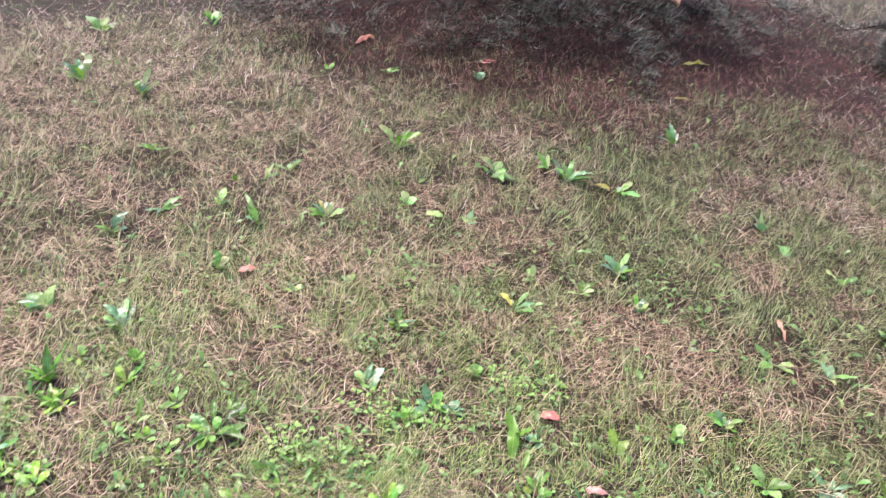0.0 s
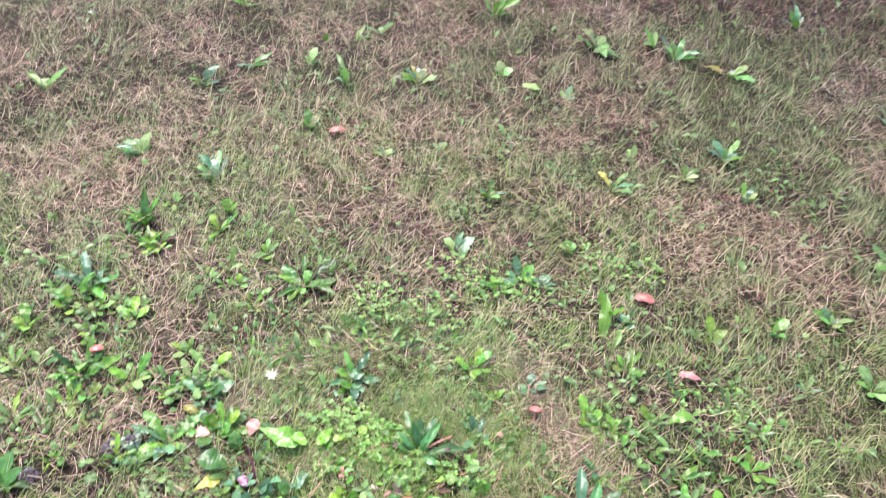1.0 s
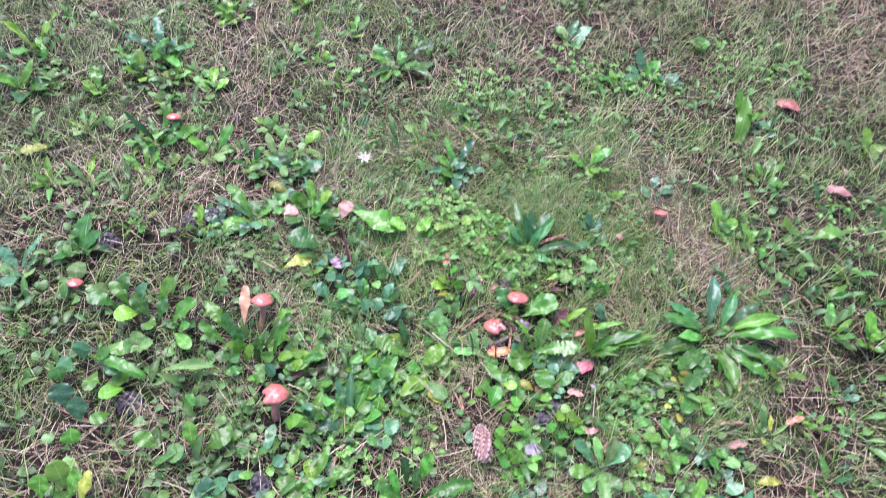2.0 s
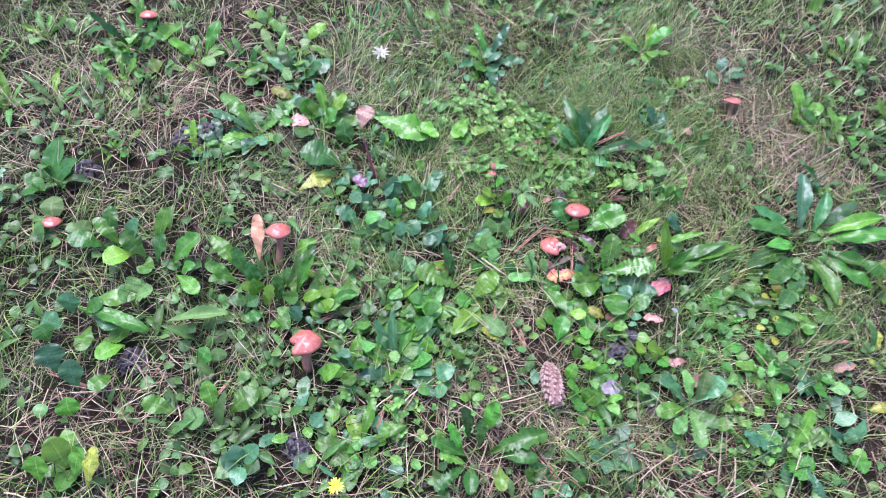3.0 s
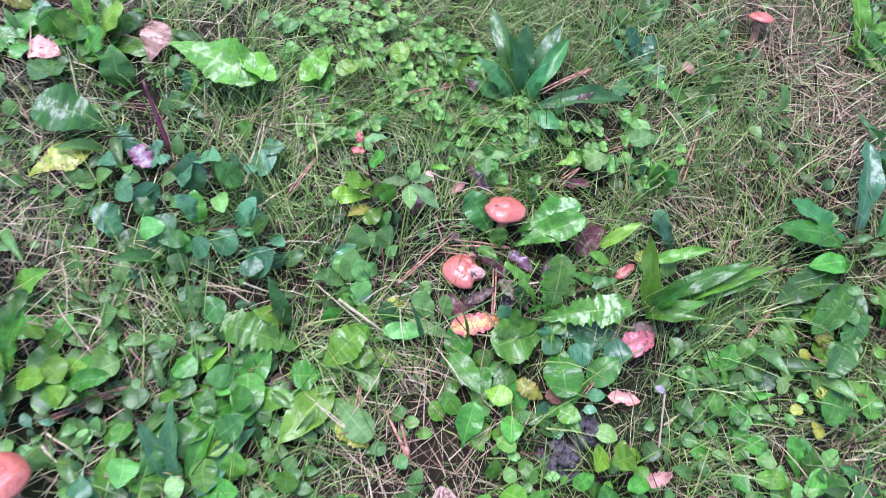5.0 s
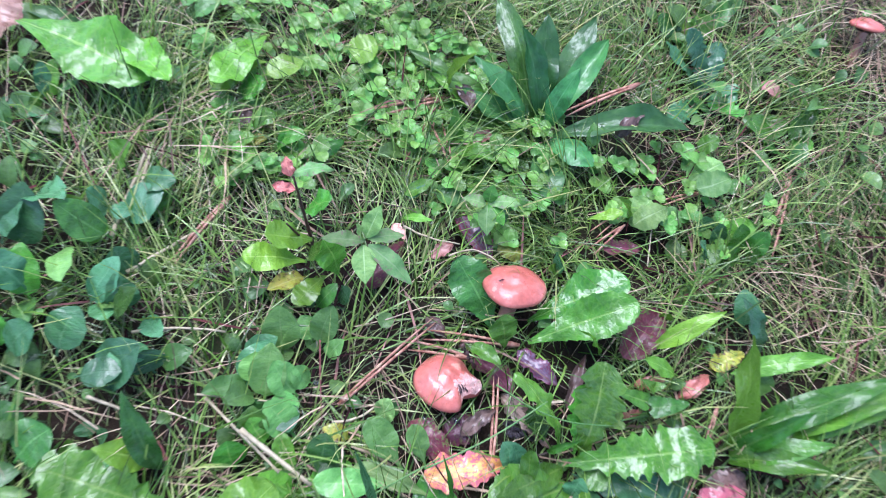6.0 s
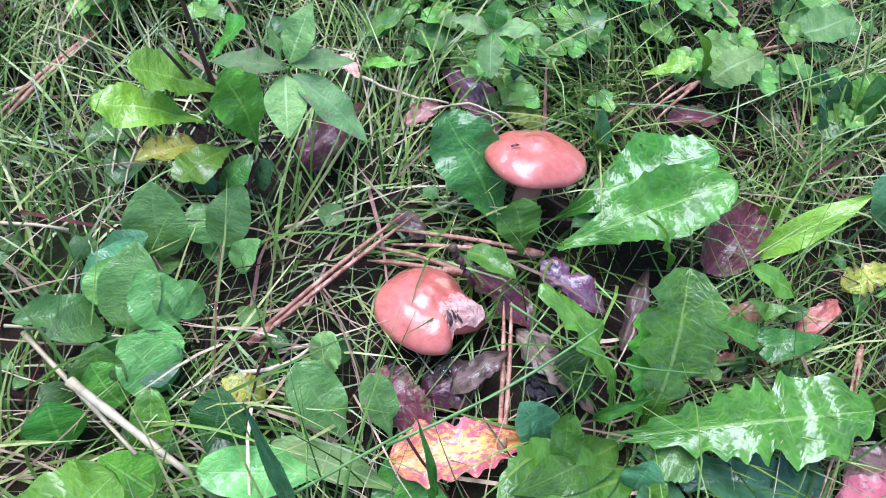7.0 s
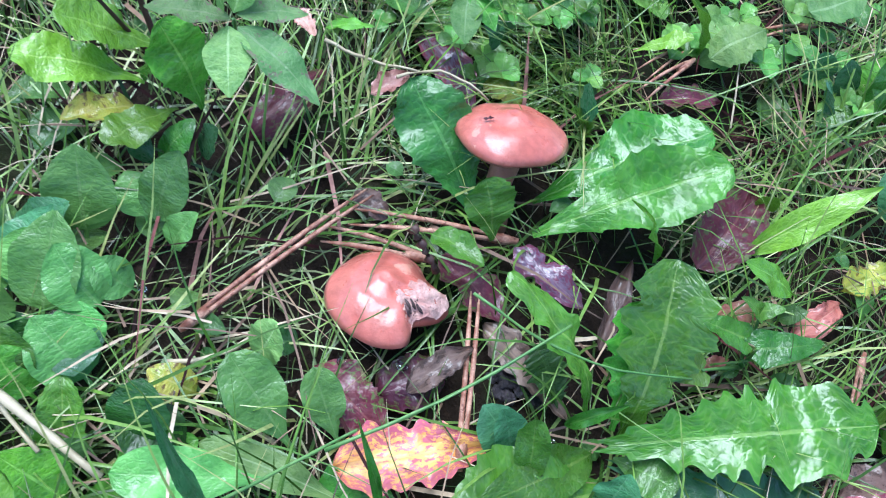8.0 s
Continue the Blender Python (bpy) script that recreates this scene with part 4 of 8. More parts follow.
# needles
needle_pair((0.0390, 0.0680, 0.0120), (0.0100, 0.0100, 0.0120), 0.00075, 0.0007)
needle_pair((0.0360, 0.0590, 0.0090), (0.0840, 0.0720, 0.0090), 0.00080, 0.0020)
needle_pair((0.0310, 0.0510, 0.0080), (0.0620, 0.0560, 0.0080), 0.00080, 0.0020)
needle_pair((0.0800, 0.0510, 0.0100), (0.0920, 0.0040, 0.0100), 0.00080, 0.0006)
needle_pair((0.1870, 0.0220, 0.0180), (0.1950, 0.0740, 0.0180), 0.00050, 0.0003)
needle_pair((0.1090, 0.1390, 0.0160), (0.1220, 0.1610, 0.0160), 0.00060, 0.0015)
stick("straw", (-0.0280, -0.0220, 0.0250), (0.0120, -0.0330, 0.0200), 0.0013, STALK, "thick pale straw lying across the leaves", "straw", 0.0000)
stick("straw", (0.0090, -0.0010, 0.0080), (0.0280, 0.0180, 0.0080), 0.0008, STALK, "dry straw lying in the turf", "straw", 0.0030)
stick("straw", (0.0340, 0.0980, 0.0300), (0.0620, 0.1060, 0.0260), 0.0005, STALK, "thin pale grass stalk bent over a leaf", "straw", -0.0060)
stick("grass_stalk", (0.0590, -0.0100, 0.0350), (0.1030, 0.0380, 0.0450), 0.0005, GREENSTEM, "long thin green grass stalk crossing the leaves", "grass", 0.0020)
stick("grass_stalk", (0.0400, -0.0280, 0.0200), (0.0640, -0.0030, 0.0350), 0.0005, GREENSTEM, "long thin green grass stalk crossing the leaves", "grass", 0.0000)
stick("grass_stalk", (0.0780, 0.0380, 0.0400), (0.1410, 0.0430, 0.0300), 0.0004, GREENSTEM, "thin green grass stalk bowed over a dandelion", "grass", 0.0060)

p = thing("broad_grass", 0.0350, -0.0310, swell(0.0350, -0.0310), "broad green grass blade leaning over the leaves", "grass", "lawn weeds")
leaf(p, "blade", (0.0410, -0.0310, 0.0340), (0.0260, -0.0170, 0.0670), 0.0039, BLUISH)
leaf(p, "blade", (0.0770, -0.0170, 0.0140), (0.0640, -0.0030, 0.0470), 0.0029, GREEN)

p = thing("broad_blade_weed", 0.1810, 0.1130, swell(0.1810, 0.1130), "bright long smooth leaf on the grass", "weed", "lawn weeds")
leaf(p, "lance", (0.1560, 0.0970, 0.0120), (0.1830, 0.1220, 0.0370), 0.0111, BRIGHT, roll=10, k=1)
leaf(p, "blade", (0.1300, 0.0850, 0.0080), (0.1080, 0.0770, 0.0470), 0.0037, BRIGHT)
worm_cast(0.103, 0.035, 0.0095, 31)
drop(0.0530, 0.0170, 0.0090, 0.0018)
drop(0.0680, 0.0220, 0.0090, 0.0013)
drop(0.1150, 0.0180, 0.0090, 0.0009)
drop(-0.0060, 0.0140, 0.0120, 0.0010)
stick("dead_twig", (0.0560, 0.0560, 0.0250), (0.0670, 0.0500, 0.0160), 0.0016, DARKSTEM, "dark stub of a dead stalk beside a mushroom", "twig")

p = thing("sorrel", 0.0750, 0.0660, swell(0.0750, 0.0660), "short bright leaf beside a dead stub", "weed", "lawn weeds")
leaf(p, "oval", (0.0590, 0.0600, 0.0160), (0.0790, 0.0540, 0.0230), 0.0086, BRIGHT)

p = thing("self_heal", -0.0300, 0.0010, swell(-0.0300, 0.0010), "large wet oval leaves crossed by grass", "weed", "lawn weeds")
leaf(p, "oval", (-0.0260, -0.0050, 0.0070), (-0.0330, 0.0220, 0.0230), 0.0189, SHEEN, roll=0, k=0)
leaf(p, "oval", (-0.0130, -0.0080, 0.0050), (-0.0200, 0.0040, 0.0130), 0.0152, SHEEN)
leaf(p, "oval", (-0.0230, -0.0150, 0.0050), (-0.0310, -0.0050, 0.0150), 0.0134, DEEP)

p = thing("daisy", 0.1970, 0.1780, swell(0.1970, 0.1780), "few smooth leaves standing in fine grass", "weed", "lawn weeds")
leaf(p, "oval", (0.1910, 0.1620, 0.0120), (0.1800, 0.1650, 0.0310), 0.0124, GREEN)
leaf(p, "oval", (0.1730, 0.1640, 0.0120), (0.1640, 0.1610, 0.0310), 0.0103, BLUISH)
leaf(p, "oval", (0.2030, 0.1680, 0.0120), (0.1950, 0.1710, 0.0310), 0.0121, GREEN)
leaf(p, "toothed", (0.1030, 0.1620, 0.0100), (0.1200, 0.1680, 0.0210), 0.0073, BRIGHT)
leaf(p, "blade", (0.1240, 0.1700, 0.0120), (0.1080, 0.1630, 0.0410), 0.0051, BRIGHT)
leaf(p, "round", (0.0570, 0.1380, 0.0120), (0.0500, 0.1400, 0.0250), 0.0097, BLUISH)
leaf(p, "oval", (0.0800, 0.1650, 0.0120), (0.0850, 0.1640, 0.0270), 0.0092, GREEN)
leaf(p, "oval", (0.1600, 0.1180, 0.0090), (0.1600, 0.1180, 0.0190), 0.0076, BRIGHT)

p = thing("self_heal", -0.0270, -0.0120, swell(-0.0270, -0.0120), "broad dark leaves under crossing grass", "weed", "lawn weeds")
leaf(p, "oval", (-0.0120, 0.0050, 0.0080), (-0.0290, 0.0140, 0.0210), 0.0167, SHEEN, roll=0, k=1)
leaf(p, "oval", (-0.0050, -0.0140, 0.0070), (-0.0240, -0.0050, 0.0190), 0.0176, SHEEN, roll=0, k=0)
leaf(p, "oval", (-0.0160, -0.0220, 0.0070), (-0.0280, -0.0150, 0.0190), 0.0143, GREEN, roll=0, k=1)
leaf(p, "oval", (-0.0080, 0.0140, 0.0070), (-0.0200, 0.0140, 0.0170), 0.0124, SHEEN)
leaf(p, "oval", (-0.0060, 0.0280, 0.0070), (-0.0010, 0.0380, 0.0190), 0.0097, SHEEN)

# the next ring of plants

p = thing("hawkweed", -0.0400, 0.0840, swell(-0.0400, 0.0840), "hawkweed rosette with smooth light green leaves and dead stems", "weed", "lawn weeds")
leaf(p, "toothed", (-0.0360, 0.0710, 0.0180), (-0.0640, 0.0550, 0.0330), 0.0162, BRIGHT, roll=0, k=1)
leaf(p, "toothed", (-0.0380, 0.0830, 0.0200), (-0.0570, 0.0690, 0.0390), 0.0180, BRIGHT, roll=0, k=0)
leaf(p, "toothed", (-0.0240, 0.0680, 0.0160), (-0.0300, 0.0430, 0.0270), 0.0130, BRIGHT, roll=0, k=1)
leaf(p, "oval", (-0.0330, 0.0650, 0.0140), (-0.0470, 0.0470, 0.0230), 0.0102, YELLOW)
leaf(p, "toothed", (-0.0180, 0.0720, 0.0140), (-0.0280, 0.0750, 0.0450), 0.0187, GREEN, roll=0, k=1)
leaf(p, "toothed", (-0.0380, 0.0730, 0.0140), (-0.0260, 0.0730, 0.0390), 0.0132, GREEN)
leaf(p, "oval", (-0.0130, 0.0590, 0.0070), (-0.0080, 0.0640, 0.0210), 0.0105, BLUISH)
leaf(p, "oval", (-0.0270, 0.0500, 0.0070), (-0.0270, 0.0560, 0.0170), 0.0088, BLUISH)
leaf(p, "oval", (-0.0230, 0.0510, 0.0070), (-0.0160, 0.0650, 0.0190), 0.0095, GREEN)
leaf(p, "toothed", (-0.0520, 0.1010, 0.0090), (-0.0360, 0.1040, 0.0310), 0.0162, GREEN)
stalk(p, "stem", (-0.0370, 0.0830, 0.0040), (-0.0520, 0.0950, 0.0600), 0.0012, DARKSTEM)
stalk(p, "stem", (-0.0400, 0.0850, 0.0040), (-0.0480, 0.0760, 0.0450), 0.0010, DARKSTEM)
leaf(p, "ragged", (-0.0470, 0.0870, 0.0620), (-0.0580, 0.0840, 0.0630), 0.0076, RED)
leaf(p, "ragged", (-0.0520, 0.0920, 0.0640), (-0.0570, 0.0990, 0.0690), 0.0067, RED)
leaf(p, "lance", (-0.0520, 0.0930, 0.0640), (-0.0350, 0.1070, 0.0590), 0.0078, MOTTLED)

p = thing("mint_sprig", -0.0170, 0.1030, swell(-0.0170, 0.1030), "upright mint-like sprig with purplish mottled leaves", "weed", "lawn weeds")
stalk(p, "stem", (-0.0140, 0.0910, 0.0020), (-0.0080, 0.0810, 0.0500), 0.0010, GREENSTEM)
leaf(p, "lance", (-0.0070, 0.0780, 0.0540), (-0.0270, 0.0710, 0.0550), 0.0090, MOTTLED, roll=0, k=0)
leaf(p, "lance", (-0.0060, 0.0800, 0.0540), (0.0100, 0.0890, 0.0530), 0.0087, MOTTLED, roll=0, k=1)
leaf(p, "lance", (-0.0070, 0.0770, 0.0520), (0.0010, 0.0600, 0.0470), 0.0131, PALE, roll=0, k=0)
leaf(p, "lance", (-0.0050, 0.0780, 0.0520), (0.0220, 0.0690, 0.0450), 0.0119, MOTTLED, roll=0, k=1)
leaf(p, "lance", (-0.0070, 0.0800, 0.0540), (-0.0050, 0.0930, 0.0670), 0.0108, PALE, roll=0, k=0)
leaf(p, "lance", (-0.0090, 0.0790, 0.0540), (-0.0120, 0.0780, 0.0690), 0.0071, PALE)

p = thing("mint_sprig", 0.0450, 0.1570, swell(0.0450, 0.1570), "small mint-like sprig with greyish leaves", "weed", "lawn weeds")
stalk(p, "stem", (0.0460, 0.1490, 0.0020), (0.0440, 0.1340, 0.0350), 0.0009, GREENSTEM)
leaf(p, "lance", (0.0430, 0.1310, 0.0380), (0.0300, 0.1280, 0.0410), 0.0086, MOTTLED)
leaf(p, "lance", (0.0440, 0.1320, 0.0380), (0.0610, 0.1380, 0.0390), 0.0082, MOTTLED)
leaf(p, "lance", (0.0440, 0.1310, 0.0380), (0.0490, 0.1150, 0.0350), 0.0107, PALE)
leaf(p, "lance", (0.0440, 0.1320, 0.0380), (0.0560, 0.1240, 0.0350), 0.0087, GREEN)
leaf(p, "lance", (0.0440, 0.1320, 0.0390), (0.0430, 0.1390, 0.0470), 0.0086, GREEN)

p = thing("plantain", 0.0567, 0.2148, swell(0.0567, 0.2148), "ribwort plantain rosette with dark ribbed strap leaves", "weed", "lawn weeds")
leaf(p, "strap", (0.0528, 0.2133, 0.0080), (0.0019, 0.2785, 0.0400), 0.0182, DEEP)
leaf(p, "strap", (0.0545, 0.2171, 0.0080), (0.0381, 0.2649, 0.0500), 0.0191, RIBBED)
leaf(p, "strap", (0.0593, 0.2191, 0.0080), (0.0670, 0.2857, 0.0400), 0.0183, RIBBED)
leaf(p, "strap", (0.0626, 0.2172, 0.0080), (0.0792, 0.2775, 0.0350), 0.0161, RIBBED)
leaf(p, "strap", (0.0512, 0.2094, 0.0080), (0.0056, 0.2231, 0.0400), 0.0156, RIBBED)
leaf(p, "strap", (0.0497, 0.2055, 0.0080), (0.0049, 0.2050, 0.0300), 0.0145, RIBBED)
leaf(p, "strap", (0.0505, 0.2027, 0.0080), (-0.0373, 0.2264, 0.0200), 0.0137, DEEP)
leaf(p, "strap", (0.0675, 0.2095, 0.0080), (0.1463, 0.2440, 0.0200), 0.0182, RIBBED)
leaf(p, "strap", (0.0635, 0.2047, 0.0080), (0.0974, 0.1961, 0.0150), 0.0188, RIBBED)
leaf(p, "strap", (0.0618, 0.2009, 0.0080), (0.0785, 0.1617, 0.0120), 0.0206, RIBBED)
leaf(p, "strap", (0.0537, 0.2008, 0.0080), (0.0367, 0.1781, 0.0150), 0.0145, DEEP)
leaf(p, "strap", (0.0559, 0.2158, 0.0080), (0.0262, 0.2481, 0.0500), 0.0147, RIBBED)
leaf(p, "strap", (0.0610, 0.2133, 0.0080), (0.0669, 0.2331, 0.0500), 0.0135, RIBBED)
leaf(p, "strap", (0.0481, 0.2017, 0.0080), (-0.0167, 0.2114, 0.0250), 0.0136, GREEN)
leaf(p, "lance", (0.0150, 0.1750, 0.0070), (0.0060, 0.1880, 0.0330), 0.0115, GREEN)
leaf(p, "blade", (-0.0030, 0.2120, 0.0140), (0.0070, 0.2150, 0.0520), 0.0104, BRIGHT)

p = thing("broad_blade_weed", 0.2110, 0.0640, swell(0.2110, 0.0640), "tuft of broad upright light green leaves", "weed", "lawn weeds")
leaf(p, "blade", (0.2070, 0.0610, 0.0070), (0.1770, 0.0910, 0.0820), 0.0179, BRIGHT, roll=0, k=1)
leaf(p, "blade", (0.2110, 0.0590, 0.0070), (0.2290, 0.0790, 0.0520), 0.0104, GREEN, roll=0, k=0)
leaf(p, "blade", (0.2110, 0.0570, 0.0070), (0.2490, 0.0720, 0.0390), 0.0130, GREEN, roll=0, k=1)
leaf(p, "blade", (0.2110, 0.0560, 0.0070), (0.2530, 0.0600, 0.0330), 0.0130, GREEN, roll=0, k=2)
leaf(p, "lance", (0.2190, 0.1200, 0.0070), (0.1940, 0.1370, 0.0310), 0.0144, BLUISH)

p = thing("self_heal", -0.0290, 0.0360, swell(-0.0290, 0.0360), "large smooth oval leaves low in the grass", "weed", "lawn weeds")
leaf(p, "oval", (-0.0280, 0.0210, 0.0070), (-0.0370, 0.0400, 0.0270), 0.0196, SHEEN, roll=0, k=0)
leaf(p, "oval", (-0.0130, 0.0320, 0.0070), (-0.0120, 0.0510, 0.0250), 0.0149, SHEEN, roll=0, k=1)
leaf(p, "oval", (-0.0470, 0.0110, 0.0070), (-0.0320, 0.0260, 0.0210), 0.0140, BLUISH, roll=0, k=0)
leaf(p, "oval", (-0.0170, 0.0340, 0.0060), (-0.0270, 0.0430, 0.0150), 0.0132, SHEEN)
leaf(p, "oval", (-0.0340, 0.0020, 0.0070), (-0.0390, 0.0160, 0.0190), 0.0153, SHEEN, roll=0, k=1)
leaf(p, "lance", (-0.0400, 0.0010, 0.0060), (-0.0350, 0.0240, 0.0210), 0.0185, BLUISH)
leaf(p, "oval", (-0.0380, 0.0040, 0.0060), (-0.0540, -0.0120, 0.0190), 0.0109, SHEEN)
leaf(p, "oval", (-0.0280, -0.0050, 0.0060), (-0.0260, -0.0220, 0.0150), 0.0135, SHEEN)
leaf(p, "oval", (-0.0200, -0.0010, 0.0060), (-0.0080, -0.0140, 0.0150), 0.0145, BLUISH)

p = thing("self_heal", -0.1190, 0.0220, swell(-0.1190, 0.0220), "oval blue-green leaves on short stalks in grass", "weed", "lawn weeds")
leaf(p, "oval", (-0.1190, 0.0330, 0.0070), (-0.1260, 0.0380, 0.0270), 0.0186, BLUISH)
leaf(p, "oval", (-0.1090, 0.0160, 0.0070), (-0.1180, 0.0250, 0.0290), 0.0163, BLUISH)
leaf(p, "oval", (-0.0910, 0.0030, 0.0070), (-0.0990, -0.0190, 0.0230), 0.0148, BLUISH)
leaf(p, "oval", (-0.1030, 0.0150, 0.0070), (-0.0850, 0.0060, 0.0190), 0.0116, BLUISH)
leaf(p, "oval", (-0.1490, 0.0630, 0.0070), (-0.1550, 0.0600, 0.0270), 0.0174, BLUISH)
leaf(p, "oval", (-0.1580, 0.0860, 0.0070), (-0.1510, 0.0970, 0.0250), 0.0166, GREEN)
leaf(p, "oval", (-0.1420, 0.0790, 0.0070), (-0.1170, 0.0840, 0.0270), 0.0178, BLUISH)
leaf(p, "oval", (-0.1410, 0.0450, 0.0070), (-0.1500, 0.0480, 0.0210), 0.0157, GREEN)
leaf(p, "oval", (-0.1410, 0.0730, 0.0070), (-0.1360, 0.0550, 0.0190), 0.0151, BLUISH)

p = thing("sorrel", -0.0890, -0.0500, swell(-0.0890, -0.0500), "bright leaf and orange scrap at a dandelion root", "weed", "lawn weeds")
leaf(p, "lance", (-0.0650, -0.0470, 0.0070), (-0.0850, -0.0530, 0.0270), 0.0166, BRIGHT)
fallen("ragged", -0.0675, -0.0420, 0.0238, 0.0129, -15, ORANGE, "orange-brown withered leaf in grass", 0.0100, 0)

p = thing("dandelion", -0.1950, 0.1680, swell(-0.1950, 0.1680), "bright yellow-green lobed leaf lying over grass", "weed", "lawn weeds")
leaf(p, "toothed", (-0.2070, 0.1660, 0.0160), (-0.1460, 0.1350, 0.0370), 0.0205, BRIGHT)
leaf(p, "toothed", (-0.1200, 0.2030, 0.0160), (-0.1240, 0.1450, 0.0330), 0.0220, BRIGHT)

p = thing("white_clover", -0.1080, 0.1580, swell(-0.1080, 0.1580), "few rounded leaves in dry grass", "weed", "lawn weeds")
leaf(p, "round", (-0.1150, 0.1560, 0.0140), (-0.1020, 0.1640, 0.0250), 0.0157, GREEN)
leaf(p, "round", (-0.1020, 0.1400, 0.0140), (-0.0880, 0.1460, 0.0230), 0.0138, GREEN)
leaf(p, "round", (-0.1110, 0.1380, 0.0120), (-0.1020, 0.1450, 0.0190), 0.0122, GREYLEAF)
leaf(p, "round", (-0.1010, 0.1240, 0.0120), (-0.0880, 0.1340, 0.0170), 0.0082, YELLOW)
leaf(p, "round", (-0.0830, 0.1350, 0.0120), (-0.0680, 0.1430, 0.0210), 0.0115, GREEN)
leaf(p, "round", (-0.0580, 0.1310, 0.0120), (-0.0480, 0.1500, 0.0170), 0.0083, GREEN)
leaf(p, "lance", (-0.0030, 0.1330, 0.0120), (0.0110, 0.1430, 0.0230), 0.0093, GREEN)
leaf(p, "lance", (0.0020, 0.1180, 0.0140), (0.0190, 0.1180, 0.0230), 0.0058, BRIGHT)
leaf(p, "lance", (0.0160, 0.1720, 0.0120), (0.0390, 0.1680, 0.0250), 0.0125, BRIGHT)

p = thing("creeping_buttercup", 0.1420, 0.1900, swell(0.1420, 0.1900), "pale lobed leaves among fine grass", "weed", "lawn weeds")
leaf(p, "ragged", (0.1280, 0.1640, 0.0180), (0.1430, 0.1790, 0.0250), 0.0185, PALE)
leaf(p, "round", (0.1600, 0.2040, 0.0180), (0.1760, 0.2150, 0.0250), 0.0176, PALE)
leaf(p, "oval", (0.1940, 0.1750, 0.0080), (0.1860, 0.1840, 0.0290), 0.0159, GREEN)
leaf(p, "oval", (0.2000, 0.1770, 0.0080), (0.2040, 0.1870, 0.0270), 0.0143, GREEN)
leaf(p, "oval", (0.1790, 0.1760, 0.0080), (0.1750, 0.1820, 0.0250), 0.0120, BLUISH)
leaf(p, "round", (0.1580, 0.2400, 0.0100), (0.1660, 0.2450, 0.0210), 0.0124, GREEN)
leaf(p, "oval", (0.1720, 0.1610, 0.0080), (0.1840, 0.1690, 0.0170), 0.0085, GREEN)
fallen("ragged", 0.0090, 0.2020, 0.0261, 0.0116, -58, GREYLEAF, "brown curled dead leaf tip", 0.0240, 20)
fallen("ragged", 0.1090, 0.2325, 0.0269, 0.0133, 68, GREYLEAF, "curled grey-brown dead leaf tip", 0.0220, 20)
fallen("ragged", 0.0280, 0.1905, 0.0219, 0.0101, 43, PINKISH, "small pinkish-brown dead leaf", 0.0100, 0)
fallen("ragged", 0.0055, 0.0960, 0.0108, 0.0082, -34, PINKISH, "small pink-brown withered leaf", 0.0400, 0)
fallen("ragged", 0.1970, 0.3090, 0.0161, 0.0135, -30, PINKISH, "small cream dead leaf", 0.0100, 0)
needle_pair((-0.1030, 0.0470, 0.0080), (-0.0940, 0.0930, 0.0080), 0.00090, 0.0006)
needle_pair((-0.0490, 0.1710, 0.0100), (-0.0010, 0.2110, 0.0100), 0.00110, 0.0030)
needle_pair((-0.0050, 0.1900, 0.0120), (0.0190, 0.1580, 0.0120), 0.00080, 0.0030)
needle_pair((-0.0070, 0.1490, 0.0080), (-0.0060, 0.2100, 0.0080), 0.00070, 0.0040)
needle_pair((0.0690, 0.2200, 0.0220), (0.1060, 0.2610, 0.0220), 0.00090, 0.0010)
needle_pair((0.2130, 0.1830, 0.0100), (0.2190, 0.2420, 0.0100), 0.00090, 0.0020)
needle_pair((0.1080, 0.1530, 0.0100), (0.1230, 0.1760, 0.0100), 0.00050, 0.0020)
needle_pair((0.1430, 0.1920, 0.0080), (0.1660, 0.2100, 0.0080), 0.00060, 0.0010)
stick("straw", (-0.1200, 0.0320, 0.0120), (-0.1020, 0.0660, 0.0080), 0.0011, STALK, "pale dry stick with frayed end in grass", "straw", 0.0000)
stick("straw", (-0.1380, 0.0470, 0.0100), (-0.1490, 0.1080, 0.0100), 0.0013, STALK, "pale dry grass stalk in the turf", "straw", 0.0000)
stick("straw", (-0.1370, 0.0740, 0.0120), (-0.1480, 0.1120, 0.0100), 0.0012, STALK, "pale dry grass stalk in the turf", "straw", 0.0000)
stick("straw", (-0.0580, -0.0130, 0.0140), (-0.0180, -0.0020, 0.0140), 0.0005, STALK, "thin dry straw lying in the turf", "straw", 0.0000)
stick("straw", (-0.0520, -0.0130, 0.0140), (-0.0040, -0.0330, 0.0200), 0.0008, STALK, "thin dry straw lying in the turf", "straw", 0.0000)
stick("straw", (-0.1040, -0.0320, 0.0140), (-0.0810, -0.0310, 0.0100), 0.0009, STALK, "pale dry grass stalk in the turf", "straw", 0.0000)
stick("straw", (-0.1010, 0.0040, 0.0140), (-0.0600, 0.0220, 0.0100), 0.0008, STALK, "dry yellow grass stalk in the turf", "straw", -0.0020)
stick("straw", (0.0040, 0.1130, 0.0140), (0.0370, 0.1140, 0.0160), 0.0006, STALK, "thin dry straw over a leaf", "straw", 0.0020)

